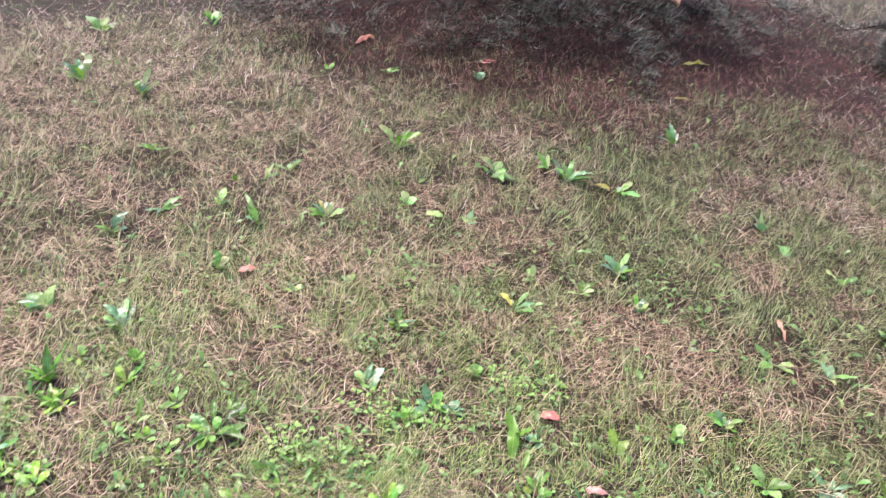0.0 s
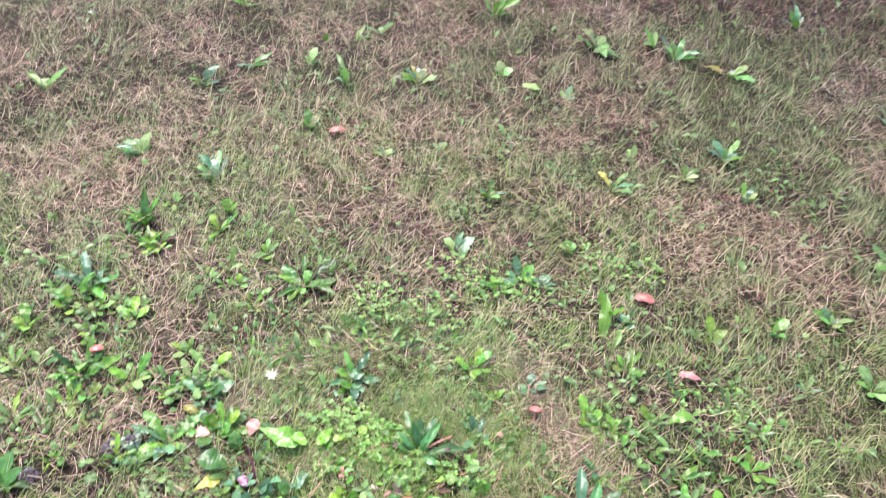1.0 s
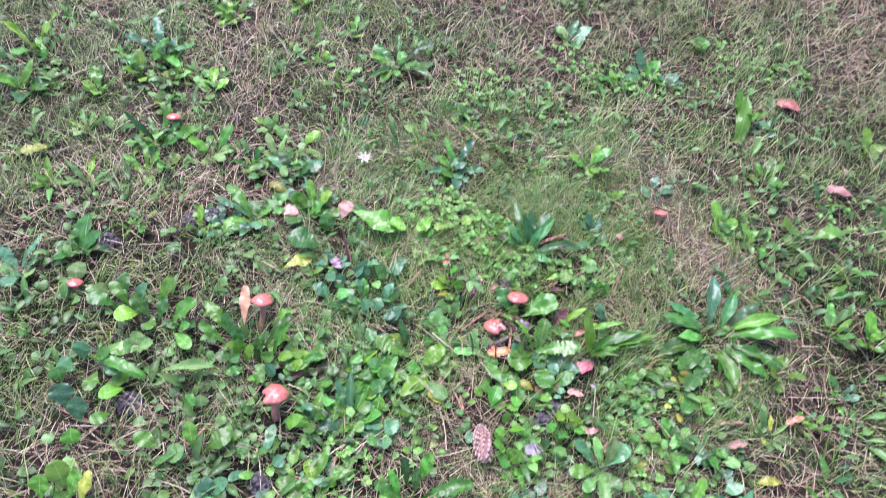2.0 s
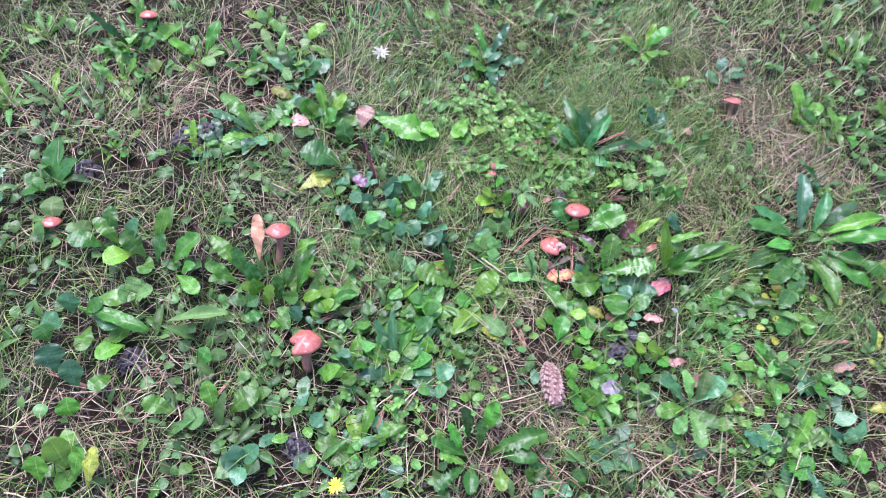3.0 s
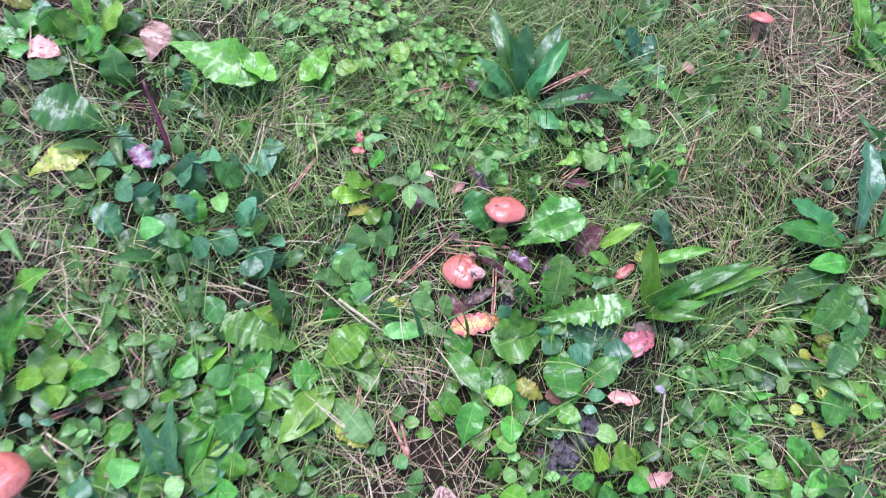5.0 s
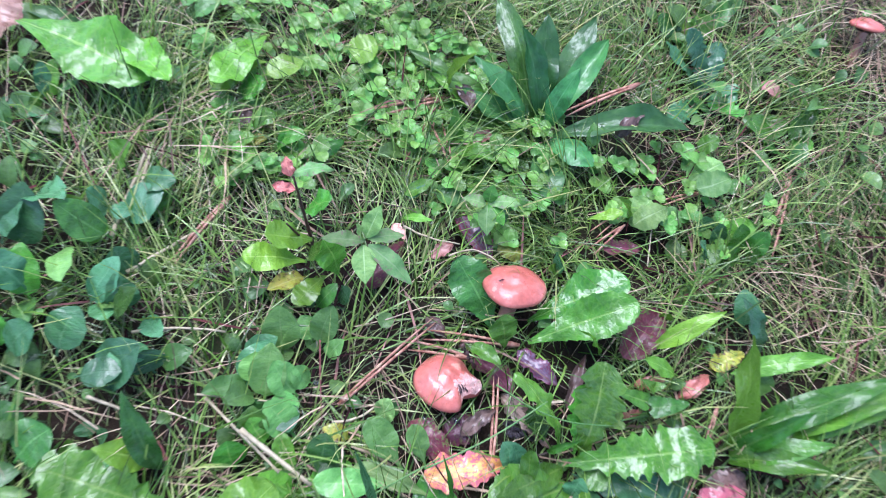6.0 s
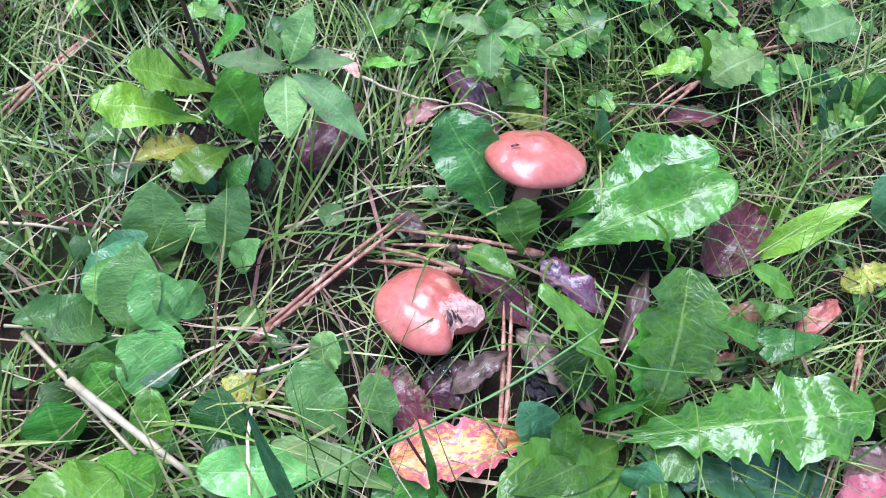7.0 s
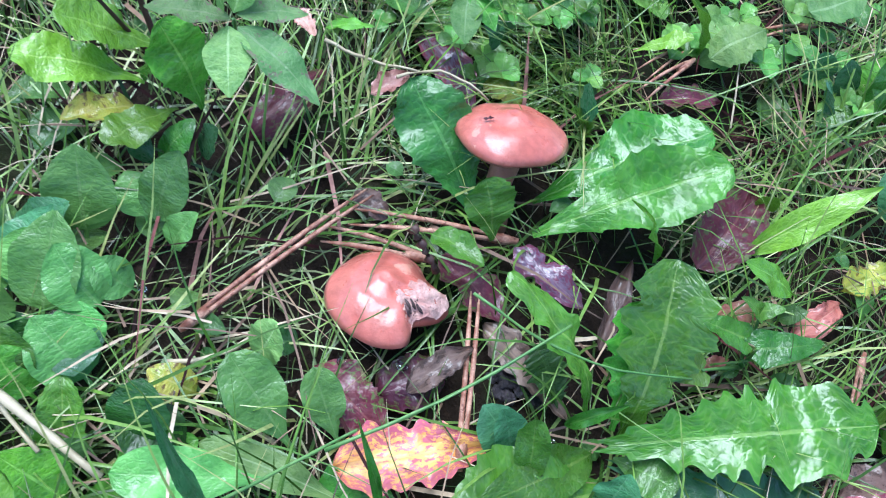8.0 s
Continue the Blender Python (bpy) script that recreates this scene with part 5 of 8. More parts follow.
p = thing("self_heal", 0.1731, 0.1820, swell(0.1731, 0.1820), "pale oval leaves in fine grass beside a plantain", "weed", "lawn weeds")
leaf(p, "oval", (0.2059, 0.1300, 0.0070), (0.1981, 0.1490, 0.0200), 0.0166, BLUISH)
leaf(p, "oval", (0.1712, 0.1819, 0.0070), (0.1683, 0.1866, 0.0200), 0.0143, BLUISH)
leaf(p, "round", (0.1875, 0.1826, 0.0070), (0.1968, 0.1945, 0.0200), 0.0177, GREEN)
leaf(p, "round", (0.1263, 0.1718, 0.0070), (0.1340, 0.1842, 0.0200), 0.0192, PALE)
leaf(p, "round", (0.1584, 0.2142, 0.0070), (0.1717, 0.2279, 0.0200), 0.0213, PALE)

p = thing("white_clover", 0.0211, 0.1460, swell(0.0211, 0.1460), "small rounded leaves below a plantain", "weed", "lawn weeds")
leaf(p, "oval", (0.0425, 0.1327, 0.0070), (0.0445, 0.1385, 0.0200), 0.0098, PALE)
leaf(p, "lance", (0.0566, 0.1470, 0.0070), (0.0571, 0.1522, 0.0200), 0.0089, MOTTLED)
leaf(p, "oval", (0.0137, 0.1699, 0.0070), (0.0319, 0.1740, 0.0200), 0.0106, BRIGHT)
leaf(p, "oval", (-0.0032, 0.1345, 0.0070), (0.0067, 0.1402, 0.0200), 0.0100, BLUISH)
leaf(p, "oval", (-0.0006, 0.1212, 0.0070), (0.0115, 0.1204, 0.0200), 0.0097, BRIGHT)

p = thing("self_heal", -0.0995, 0.0862, swell(-0.0995, 0.0862), "blue-green oval leaves half under grass", "weed", "lawn weeds")
leaf(p, "oval", (-0.1011, 0.1361, 0.0070), (-0.0985, 0.1439, 0.0200), 0.0165, BLUISH)
leaf(p, "oval", (-0.0764, 0.1357, 0.0070), (-0.0822, 0.1379, 0.0200), 0.0120, GREEN)
leaf(p, "oval", (-0.1226, 0.0690, 0.0070), (-0.1314, 0.0758, 0.0200), 0.0236, GREEN)
leaf(p, "oval", (-0.0825, -0.0094, 0.0070), (-0.0893, -0.0034, 0.0200), 0.0184, BLUISH)

p = thing("self_heal", -0.0028, -0.0175, swell(-0.0028, -0.0175), "dark wet oval leaves crossed by grass stalks", "weed", "lawn weeds")
leaf(p, "oval", (-0.0254, -0.0372, 0.0070), (-0.0327, -0.0285, 0.0200), 0.0169, GREEN)
leaf(p, "oval", (-0.0214, -0.0219, 0.0070), (-0.0293, -0.0093, 0.0200), 0.0158, GREEN)
leaf(p, "oval", (0.0110, -0.0237, 0.0070), (0.0093, -0.0086, 0.0200), 0.0164, DEEP)
leaf(p, "round", (0.0299, 0.0104, 0.0070), (0.0333, 0.0172, 0.0200), 0.0124, PALE)


# mid lawn

p = thing("dandelion", -0.0330, -0.0710, swell(-0.0330, -0.0710), "dandelion with lobed light green leaves lying out", "weed", "lawn weeds")
leaf(p, "lobed", (-0.0460, -0.0650, 0.0070), (-0.1040, -0.0680, 0.0250), 0.0314, GREEN, roll=0, k=1)
leaf(p, "toothed", (-0.0230, -0.0750, 0.0070), (-0.0020, -0.0390, 0.0330), 0.0265, BRIGHT, roll=0, k=1)
leaf(p, "toothed", (-0.0110, -0.0670, 0.0070), (0.0110, -0.0510, 0.0230), 0.0186, BRIGHT)
leaf(p, "toothed", (-0.0200, -0.0760, 0.0070), (-0.0410, -0.0870, 0.0170), 0.0240, GREEN)
leaf(p, "lance", (-0.0090, -0.0830, 0.0070), (-0.0300, -0.1360, 0.0210), 0.0297, BRIGHT, roll=0, k=0)
leaf(p, "lance", (-0.0580, -0.0500, 0.0070), (-0.0820, -0.0270, 0.0390), 0.0138, DEEP)
leaf(p, "toothed", (-0.0020, -0.0920, 0.0070), (0.0320, -0.1120, 0.0170), 0.0236, PALE)
fallen("ragged", -0.0730, -0.0485, 0.0212, 0.0148, -19, ORANGE, "orange-brown withered leaf tip", 0.0100, 0)
fallen("ragged", -0.0465, -0.0945, 0.0192, 0.0161, -9, GREYLEAF, "dark damp dead leaf on soil", 0.0040, 0)

p = thing("dandelion", 0.1350, 0.0210, swell(0.1350, 0.0210), "lower leaves of the dandelion rosette", "weed", "lawn weeds")
leaf(p, "toothed", (0.1350, 0.0130, 0.0070), (0.0960, -0.0170, 0.0210), 0.0371, GREEN, roll=0, k=1)
leaf(p, "toothed", (0.1450, 0.0090, 0.0070), (0.1630, -0.0350, 0.0210), 0.0317, GREEN, roll=0, k=1)
leaf(p, "oval", (0.1450, 0.0180, 0.0070), (0.1370, -0.0070, 0.0170), 0.0170, BLUISH)
leaf(p, "lance", (0.0660, -0.0290, 0.0090), (0.0980, -0.0540, 0.0210), 0.0205, GREEN)
leaf(p, "spoon", (0.0980, -0.0950, 0.0070), (0.0960, -0.0610, 0.0210), 0.0207, GREEN)
leaf(p, "toothed", (0.1000, -0.0490, 0.0070), (0.1230, -0.0480, 0.0170), 0.0164, BRIGHT)
leaf(p, "oval", (0.1270, -0.0560, 0.0070), (0.1310, -0.0800, 0.0170), 0.0177, GREEN)
leaf(p, "oval", (0.1750, -0.0200, 0.0080), (0.1960, 0.0080, 0.0210), 0.0218, GREEN)
leaf(p, "oval", (0.1800, 0.0110, 0.0080), (0.2040, 0.0150, 0.0210), 0.0195, BLUISH)
leaf(p, "oval", (0.1590, -0.0070, 0.0080), (0.1710, 0.0110, 0.0230), 0.0194, BLUISH)
leaf(p, "lance", (0.1590, -0.0420, 0.0070), (0.1780, -0.0460, 0.0170), 0.0180, GREEN)
leaf(p, "oval", (0.1720, -0.0120, 0.0070), (0.1500, -0.0170, 0.0190), 0.0167, GREEN)
fallen("ragged", 0.2075, 0.0295, 0.0342, 0.0225, 38, RED, "pink-red autumn leaf with holes", 0.0100, 0)
fallen("ragged", 0.1350, -0.0355, 0.0250, 0.0166, -16, YELLOW, "yellow-brown dead leaf scrap", 0.0080, 0)
fallen("ragged", 0.1550, -0.0345, 0.0149, 0.0117, -20, ORANGE, "orange dead leaf scrap in grass", 0.0070, 0)
fallen("ragged", 0.2080, -0.0180, 0.0263, 0.0134, 9, PINKISH, "pink and yellow dead leaf", 0.0080, 0)
fallen("ragged", 0.2275, -0.0075, 0.0095, 0.0057, -18, WHITELEAF, "small pale cap of a dry stalk", 0.0300, 0)
stick("straw", (0.2460, -0.0530, 0.0040), (0.2310, -0.0070, 0.0300), 0.0007, STALK, "thin upright dry stalk with a pale tip", "straw", 0.0000)
needle_pair((-0.2000, -0.1790, 0.0060), (-0.1530, -0.1370, 0.0060), 0.00120, 0.0008)
needle_pair((0.0190, -0.1210, 0.0080), (0.0090, -0.0690, 0.0080), 0.00090, 0.0010)
needle_pair((0.0370, -0.0830, 0.0060), (0.0610, -0.1120, 0.0060), 0.00130, 0.0040)
needle_pair((0.1760, -0.0260, 0.0100), (0.1890, 0.0070, 0.0100), 0.00070, 0.0005)
needle_pair((0.2860, 0.0420, 0.0080), (0.3110, 0.0930, 0.0080), 0.00070, 0.0010)

p = thing("self_heal", -0.1870, 0.0040, swell(-0.1870, 0.0040), "patch of blue-green oval leaves on stalks", "weed", "lawn weeds")
leaf(p, "oval", (-0.1740, 0.0220, 0.0090), (-0.1780, 0.0490, 0.0390), 0.0257, BLUISH, roll=0, k=0)
leaf(p, "oval", (-0.1950, 0.0070, 0.0080), (-0.2110, 0.0100, 0.0270), 0.0263, BLUISH)
leaf(p, "oval", (-0.1870, -0.0330, 0.0080), (-0.1720, -0.0020, 0.0250), 0.0250, BLUISH)
leaf(p, "oval", (-0.1560, 0.0010, 0.0080), (-0.1680, 0.0230, 0.0270), 0.0187, GREEN)
leaf(p, "oval", (-0.1290, 0.0100, 0.0080), (-0.1190, 0.0330, 0.0310), 0.0170, BLUISH)
leaf(p, "oval", (-0.1070, -0.0250, 0.0080), (-0.0890, -0.0030, 0.0290), 0.0250, BLUISH)
leaf(p, "oval", (-0.1260, 0.0160, 0.0080), (-0.1120, 0.0040, 0.0210), 0.0171, BLUISH)
leaf(p, "oval", (-0.1570, -0.0280, 0.0080), (-0.1650, -0.0120, 0.0210), 0.0209, GREEN)
leaf(p, "oval", (-0.2110, -0.0170, 0.0080), (-0.2360, -0.0190, 0.0210), 0.0251, BLUISH)
leaf(p, "oval", (-0.1860, -0.0230, 0.0080), (-0.2080, -0.0370, 0.0190), 0.0249, DEEP)
leaf(p, "oval", (-0.1300, -0.0190, 0.0080), (-0.1280, 0.0050, 0.0210), 0.0219, BLUISH)
leaf(p, "oval", (-0.1650, 0.0430, 0.0080), (-0.1520, 0.0560, 0.0210), 0.0219, GREEN)
leaf(p, "oval", (-0.1410, 0.0620, 0.0080), (-0.1210, 0.0770, 0.0230), 0.0240, BLUISH)
leaf(p, "oval", (-0.1220, -0.0570, 0.0070), (-0.1470, -0.0550, 0.0170), 0.0188, DEEP)
leaf(p, "oval", (-0.1210, -0.0700, 0.0070), (-0.1100, -0.0510, 0.0170), 0.0244, DEEP)
leaf(p, "oval", (-0.2590, 0.0260, 0.0080), (-0.2370, 0.0240, 0.0210), 0.0147, BLUISH)

p = thing("self_heal", -0.1120, -0.1330, swell(-0.1120, -0.1330), "crowd of rounded green leaves low to the soil", "weed", "lawn weeds")
leaf(p, "oval", (-0.0760, -0.0900, 0.0070), (-0.0580, -0.1290, 0.0230), 0.0257, GREEN, roll=0, k=1)
leaf(p, "oval", (-0.0820, -0.0960, 0.0070), (-0.0840, -0.1190, 0.0210), 0.0172, GREEN)
leaf(p, "oval", (-0.1650, -0.1130, 0.0070), (-0.1810, -0.1230, 0.0210), 0.0202, BRIGHT)
leaf(p, "oval", (-0.2050, -0.1260, 0.0080), (-0.2190, -0.1430, 0.0230), 0.0207, BRIGHT)
leaf(p, "round", (-0.2140, -0.1510, 0.0090), (-0.1800, -0.1560, 0.0210), 0.0227, GREEN)
leaf(p, "oval", (-0.1830, -0.1590, 0.0070), (-0.1780, -0.1420, 0.0190), 0.0152, GREEN)
leaf(p, "oval", (-0.1510, -0.0880, 0.0070), (-0.1340, -0.1100, 0.0170), 0.0158, DEEP)
leaf(p, "oval", (-0.0930, -0.1350, 0.0070), (-0.0930, -0.1590, 0.0190), 0.0228, GREEN)
leaf(p, "oval", (-0.1130, -0.1450, 0.0070), (-0.1160, -0.1660, 0.0170), 0.0227, GREEN)
leaf(p, "oval", (-0.0820, -0.1400, 0.0070), (-0.0660, -0.1580, 0.0190), 0.0228, BRIGHT)
leaf(p, "oval", (-0.1530, -0.1460, 0.0070), (-0.1310, -0.1340, 0.0150), 0.0192, DEEP)
leaf(p, "oval", (-0.1540, -0.1690, 0.0070), (-0.1260, -0.1650, 0.0170), 0.0195, GREEN)
leaf(p, "oval", (-0.1280, -0.1020, 0.0070), (-0.1060, -0.1090, 0.0170), 0.0197, GREEN)
leaf(p, "oval", (-0.1270, -0.1220, 0.0070), (-0.1020, -0.1190, 0.0150), 0.0195, DEEP)
leaf(p, "oval", (-0.2290, -0.1130, 0.0070), (-0.2320, -0.1250, 0.0190), 0.0156, BRIGHT)
leaf(p, "lance", (-0.2600, -0.0980, 0.0080), (-0.2380, -0.0740, 0.0250), 0.0207, GREEN)
leaf(p, "oval", (-0.1060, -0.1240, 0.0070), (-0.0810, -0.1290, 0.0190), 0.0178, GREEN)
leaf(p, "oval", (-0.1830, -0.1820, 0.0070), (-0.1570, -0.1710, 0.0170), 0.0209, GREEN)

p = thing("dock", -0.2360, 0.1450, swell(-0.2360, 0.1450), "large smooth dock leaf with a dark red stem", "weed", "lawn weeds")
leaf(p, "toothed", (-0.2500, 0.1460, 0.0220), (-0.1600, 0.1360, 0.0290), 0.0403, GREEN, roll=8, k=0)
leaf(p, "toothed", (-0.2620, 0.1270, 0.0120), (-0.2640, 0.1610, 0.0250), 0.0279, PINKISH, roll=0, k=1)
stalk(p, "stem", (-0.2100, 0.0560, 0.0030), (-0.2430, 0.0940, 0.0400), 0.0024, WINESTEM)
stalk(p, "stem", (-0.1960, 0.0560, 0.0030), (-0.2430, 0.1090, 0.0300), 0.0008, GREENSTEM)
leaf(p, "toothed", (-0.1090, 0.1780, 0.0240), (-0.1320, 0.1510, 0.0210), 0.0205, BRIGHT)
leaf(p, "oval", (-0.1080, 0.1680, 0.0220), (-0.0910, 0.1900, 0.0210), 0.0160, BRIGHT)
leaf(p, "round", (-0.0670, 0.2090, 0.0160), (-0.0550, 0.2210, 0.0230), 0.0213, BRIGHT)
leaf(p, "toothed", (-0.2640, 0.0550, 0.0080), (-0.3180, 0.0440, 0.0290), 0.0437, DEEP)
leaf(p, "lance", (-0.2710, 0.0980, 0.0070), (-0.2840, 0.1170, 0.0370), 0.0298, DEEP)
leaf(p, "lance", (-0.3320, 0.1030, 0.0080), (-0.3300, 0.0660, 0.0290), 0.0313, DEEP)
leaf(p, "toothed", (-0.3160, 0.1100, 0.0070), (-0.3000, 0.1310, 0.0330), 0.0228, GREEN)
leaf(p, "toothed", (-0.3430, 0.1240, 0.0070), (-0.3530, 0.1280, 0.0330), 0.0275, GREEN)
fallen("toothed", -0.2820, 0.0120, 0.0484, 0.0282, 52, YELLOW, "yellowing leaf with brown edge", 0.0160, 0)
fallen("ragged", -0.2265, 0.0425, 0.0264, 0.0221, -29, PURPLE, "purplish-grey dead leaf in grass", 0.0080, 0)
fallen("ragged", -0.3505, 0.0995, 0.0175, 0.0137, -31, ORANGE, "small orange leaf scrap", 0.0140, 0)

p = thing("broad_blade_weed", 0.2060, 0.0610, swell(0.2060, 0.0610), "tuft of long pointed leaves spreading from one root", "weed", "lawn weeds")
leaf(p, "lance", (0.2070, 0.0640, 0.0070), (0.2790, 0.1200, 0.0390), 0.0177, GREEN, roll=0, k=1)
leaf(p, "lance", (0.2080, 0.0620, 0.0070), (0.3020, 0.1280, 0.0290), 0.0170, GREEN, roll=0, k=0)
leaf(p, "lance", (0.2080, 0.0600, 0.0070), (0.2970, 0.1150, 0.0190), 0.0152, GREEN, roll=0, k=1)
leaf(p, "lance", (0.2000, 0.0980, 0.0160), (0.2450, 0.1190, 0.0370), 0.0116, BRIGHT)

p = thing("greater_plantain", 0.3925, 0.1823, swell(0.3925, 0.1823), "large rosette of long ribbed glossy strap leaves", "weed", "lawn weeds")
leaf(p, "strap", (0.3784, 0.1999, 0.0080), (0.3626, 0.2796, 0.0320), 0.0222, BLUISH)
leaf(p, "strap", (0.3677, 0.1795, 0.0080), (0.2968, 0.1636, 0.0300), 0.0228, GREEN)
leaf(p, "strap", (0.3661, 0.1614, 0.0080), (0.3090, 0.0994, 0.0200), 0.0255, DEEP)
leaf(p, "strap", (0.3781, 0.1464, 0.0080), (0.3424, 0.0823, 0.0200), 0.0254, GREEN)
leaf(p, "strap", (0.4115, 0.2001, 0.0080), (0.4803, 0.2409, 0.0350), 0.0222, GREEN)
leaf(p, "strap", (0.4131, 0.1891, 0.0080), (0.5156, 0.2222, 0.0300), 0.0253, GREEN)
leaf(p, "strap", (0.4112, 0.1709, 0.0080), (0.5047, 0.1604, 0.0200), 0.0218, GREEN)
leaf(p, "strap", (0.4082, 0.1604, 0.0080), (0.4834, 0.1318, 0.0150), 0.0208, GREEN)
leaf(p, "strap", (0.3985, 0.1514, 0.0080), (0.4359, 0.0889, 0.0150), 0.0258, GREEN)
leaf(p, "strap", (0.4098, 0.2111, 0.0080), (0.4452, 0.2576, 0.0320), 0.0191, RIBBED)
leaf(p, "strap", (0.3667, 0.1850, 0.0080), (0.3042, 0.1932, 0.0320), 0.0200, RIBBED)
leaf(p, "strap", (0.3827, 0.1463, 0.0080), (0.3795, 0.0772, 0.0120), 0.0225, DEEP)
leaf(p, "strap", (0.3971, 0.2016, 0.0080), (0.4025, 0.2582, 0.0320), 0.0190, RIBBED)
leaf(p, "strap", (0.3748, 0.1654, 0.0080), (0.3312, 0.1402, 0.0250), 0.0197, GREEN)

p = thing("dandelion", 0.3945, 0.0850, swell(0.3945, 0.0850), "broad dark leaves with yellowing tips below a plantain", "weed", "lawn weeds")
leaf(p, "toothed", (0.3801, 0.0670, 0.0080), (0.3645, 0.0134, 0.0200), 0.0230, GREEN)
leaf(p, "toothed", (0.4049, 0.0784, 0.0080), (0.4303, 0.0533, 0.0200), 0.0258, GREEN)
leaf(p, "toothed", (0.3816, 0.0995, 0.0080), (0.3607, 0.0519, 0.0200), 0.0210, DEEP)
leaf(p, "toothed", (0.3631, 0.0771, 0.0080), (0.3473, 0.0899, 0.0200), 0.0152, YELLOW)
leaf(p, "toothed", (0.3963, 0.0661, 0.0080), (0.4047, 0.0326, 0.0120), 0.0198, GREEN)
leaf(p, "toothed", (0.4278, 0.0910, 0.0080), (0.4418, 0.1058, 0.0120), 0.0180, YELLOW)
mushroom(0.2520, 0.3870, 0.0220, 0.0120, 0.026, 30, 107, "small brownish-pink mushroom on a thick stem in turf", dome=0.35, seed=4)

# outer lawn seen from waist height
mushroom(-0.2830, -0.0910, 0.0450, 0.0165, 0.050, 30, 107, "salmon-pink mushroom rising beside an orange leaf", dome=0.5, seed=6)
mushroom(-0.1870, -0.2160, 0.0420, 0.0200, 0.042, 26, 107, "salmon-orange mushroom with a split folded cap", dome=0.5, lobes=((222, 20, -0.42), (262, 18, 0.22), (190, 16, 0.08)), wave=0.10, seed=7)
mushroom(-0.5710, -0.1740, 0.0200, 0.0125, 0.022, 28, 107, "small pink mushroom beside a lobed leaf", seed=8)

p = thing("dandelion", -0.2830, -0.1210, swell(-0.2830, -0.1210), "dandelion with dark green leaves and one orange withered leaf", "weed", "lawn weeds")
leaf(p, "toothed", (-0.2940, -0.1300, 0.0250), (-0.3140, -0.0850, 0.0600), 0.0170, PEACH, roll=0, k=1)

p = thing("creeping_buttercup", -0.4370, -0.2030, swell(-0.4370, -0.2030), "lobed fan-shaped light green leaf on a stalk", "weed", "lawn weeds")
leaf(p, "round", (-0.5730, -0.1660, 0.0200), (-0.5870, -0.1400, 0.0240), 0.0291, PALE)
leaf(p, "round", (-0.4690, -0.0620, 0.0240), (-0.4770, -0.0450, 0.0260), 0.0235, GREEN)
leaf(p, "round", (-0.4940, -0.0310, 0.0240), (-0.4980, -0.0210, 0.0260), 0.0154, GREEN)
leaf(p, "toothed", (-0.3640, -0.2450, 0.0180), (-0.2940, -0.2110, 0.0300), 0.0162, PALE)
leaf(p, "toothed", (-0.4670, -0.2580, 0.0120), (-0.4110, -0.2270, 0.0240), 0.0225, GREEN)
leaf(p, "toothed", (-0.4290, -0.2950, 0.0050), (-0.4000, -0.2690, 0.0140), 0.0210, BRIGHT)
rosette("self_heal", -0.0820, -0.1890, 0.0607, 16, "oval", (GREEN, BLUISH,), 0.0217, "crowd of rounded green leaves", "weed", (0.1, 0.6))
rosette("self_heal", -0.0710, -0.1130, 0.0466, 9, "oval", (GREEN,), 0.0226, "low rosette of oval leaves", "weed", (0.1, 0.5))
rosette("self_heal", -0.1260, -0.2170, 0.0442, 10, "oval", (GREEN, BLUISH,), 0.0202, "low rosette of oval leaves", "weed", (0.1, 0.5))
rosette("self_heal", 0.1620, -0.1540, 0.0447, 12, "oval", (GREEN,), 0.0166, "rounded green leaves low on the soil", "weed", (0.1, 0.5))
rosette("dandelion", 0.3990, -0.1330, 0.0634, 10, "lobed", (GREEN, BLUISH,), 0.0228, "dandelion with ragged lobed leaves", "weed", (0.1, 0.6))
rosette("dandelion", 0.3610, -0.0340, 0.0470, 8, "toothed", (GREEN,), 0.0201, "small dandelion rosette in damp lawn", "weed", (0.1, 0.5))
rosette("dandelion", 0.3020, 0.0160, 0.0415, 7, "lance", (GREEN,), 0.0124, "small plant with narrow leaves", "weed", (0.1, 0.6))
rosette("self_heal", 0.1930, -0.2100, 0.0259, 6, "oval", (BLUISH,), 0.0210, "blue-green veined oval leaves", "weed", (0.1, 0.4))
rosette("dandelion", -0.0840, -0.3010, 0.0540, 8, "toothed", (GREEN, BRIGHT,), 0.0192, "dandelion with plain green leaves", "weed", (0.1, 0.5))
rosette("dandelion", -0.4020, 0.0670, 0.0709, 9, "lobed", (GREEN, BLUISH,), 0.0254, "dandelion with long wet lobed leaves", "weed", (0.1, 0.5))
rosette("dandelion", -0.4370, 0.0300, 0.0515, 8, "toothed", (BLUISH,), 0.0221, "dandelion with pale wet leaves", "weed", (0.1, 0.4))
rosette("self_heal", -0.3930, 0.1900, 0.0592, 12, "oval", (DEEP, BLUISH,), 0.0268, "bushy dark green rounded leaves", "weed", (0.15, 0.7))
rosette("dandelion", -0.1310, 0.3310, 0.0619, 10, "toothed", (GREEN, BLUISH,), 0.0231, "dandelion rosette with upright leaves", "weed", (0.2, 0.7))
rosette("self_heal", -0.3150, 0.1380, 0.0384, 7, "oval", (DEEP, GREEN,), 0.0230, "dark oval leaves low in grass", "weed", (0.1, 0.5))
rosette("dandelion", 0.1580, 0.2910, 0.0438, 8, "lobed", (BLUISH, GREEN,), 0.0175, "small thistle-like rosette with jagged leaves", "weed", (0.2, 0.7))
rosette("self_heal", 0.2160, 0.2750, 0.0354, 6, "oval", (GREEN,), 0.0221, "small leafy green weed in damp lawn", "weed", (0.1, 0.5))
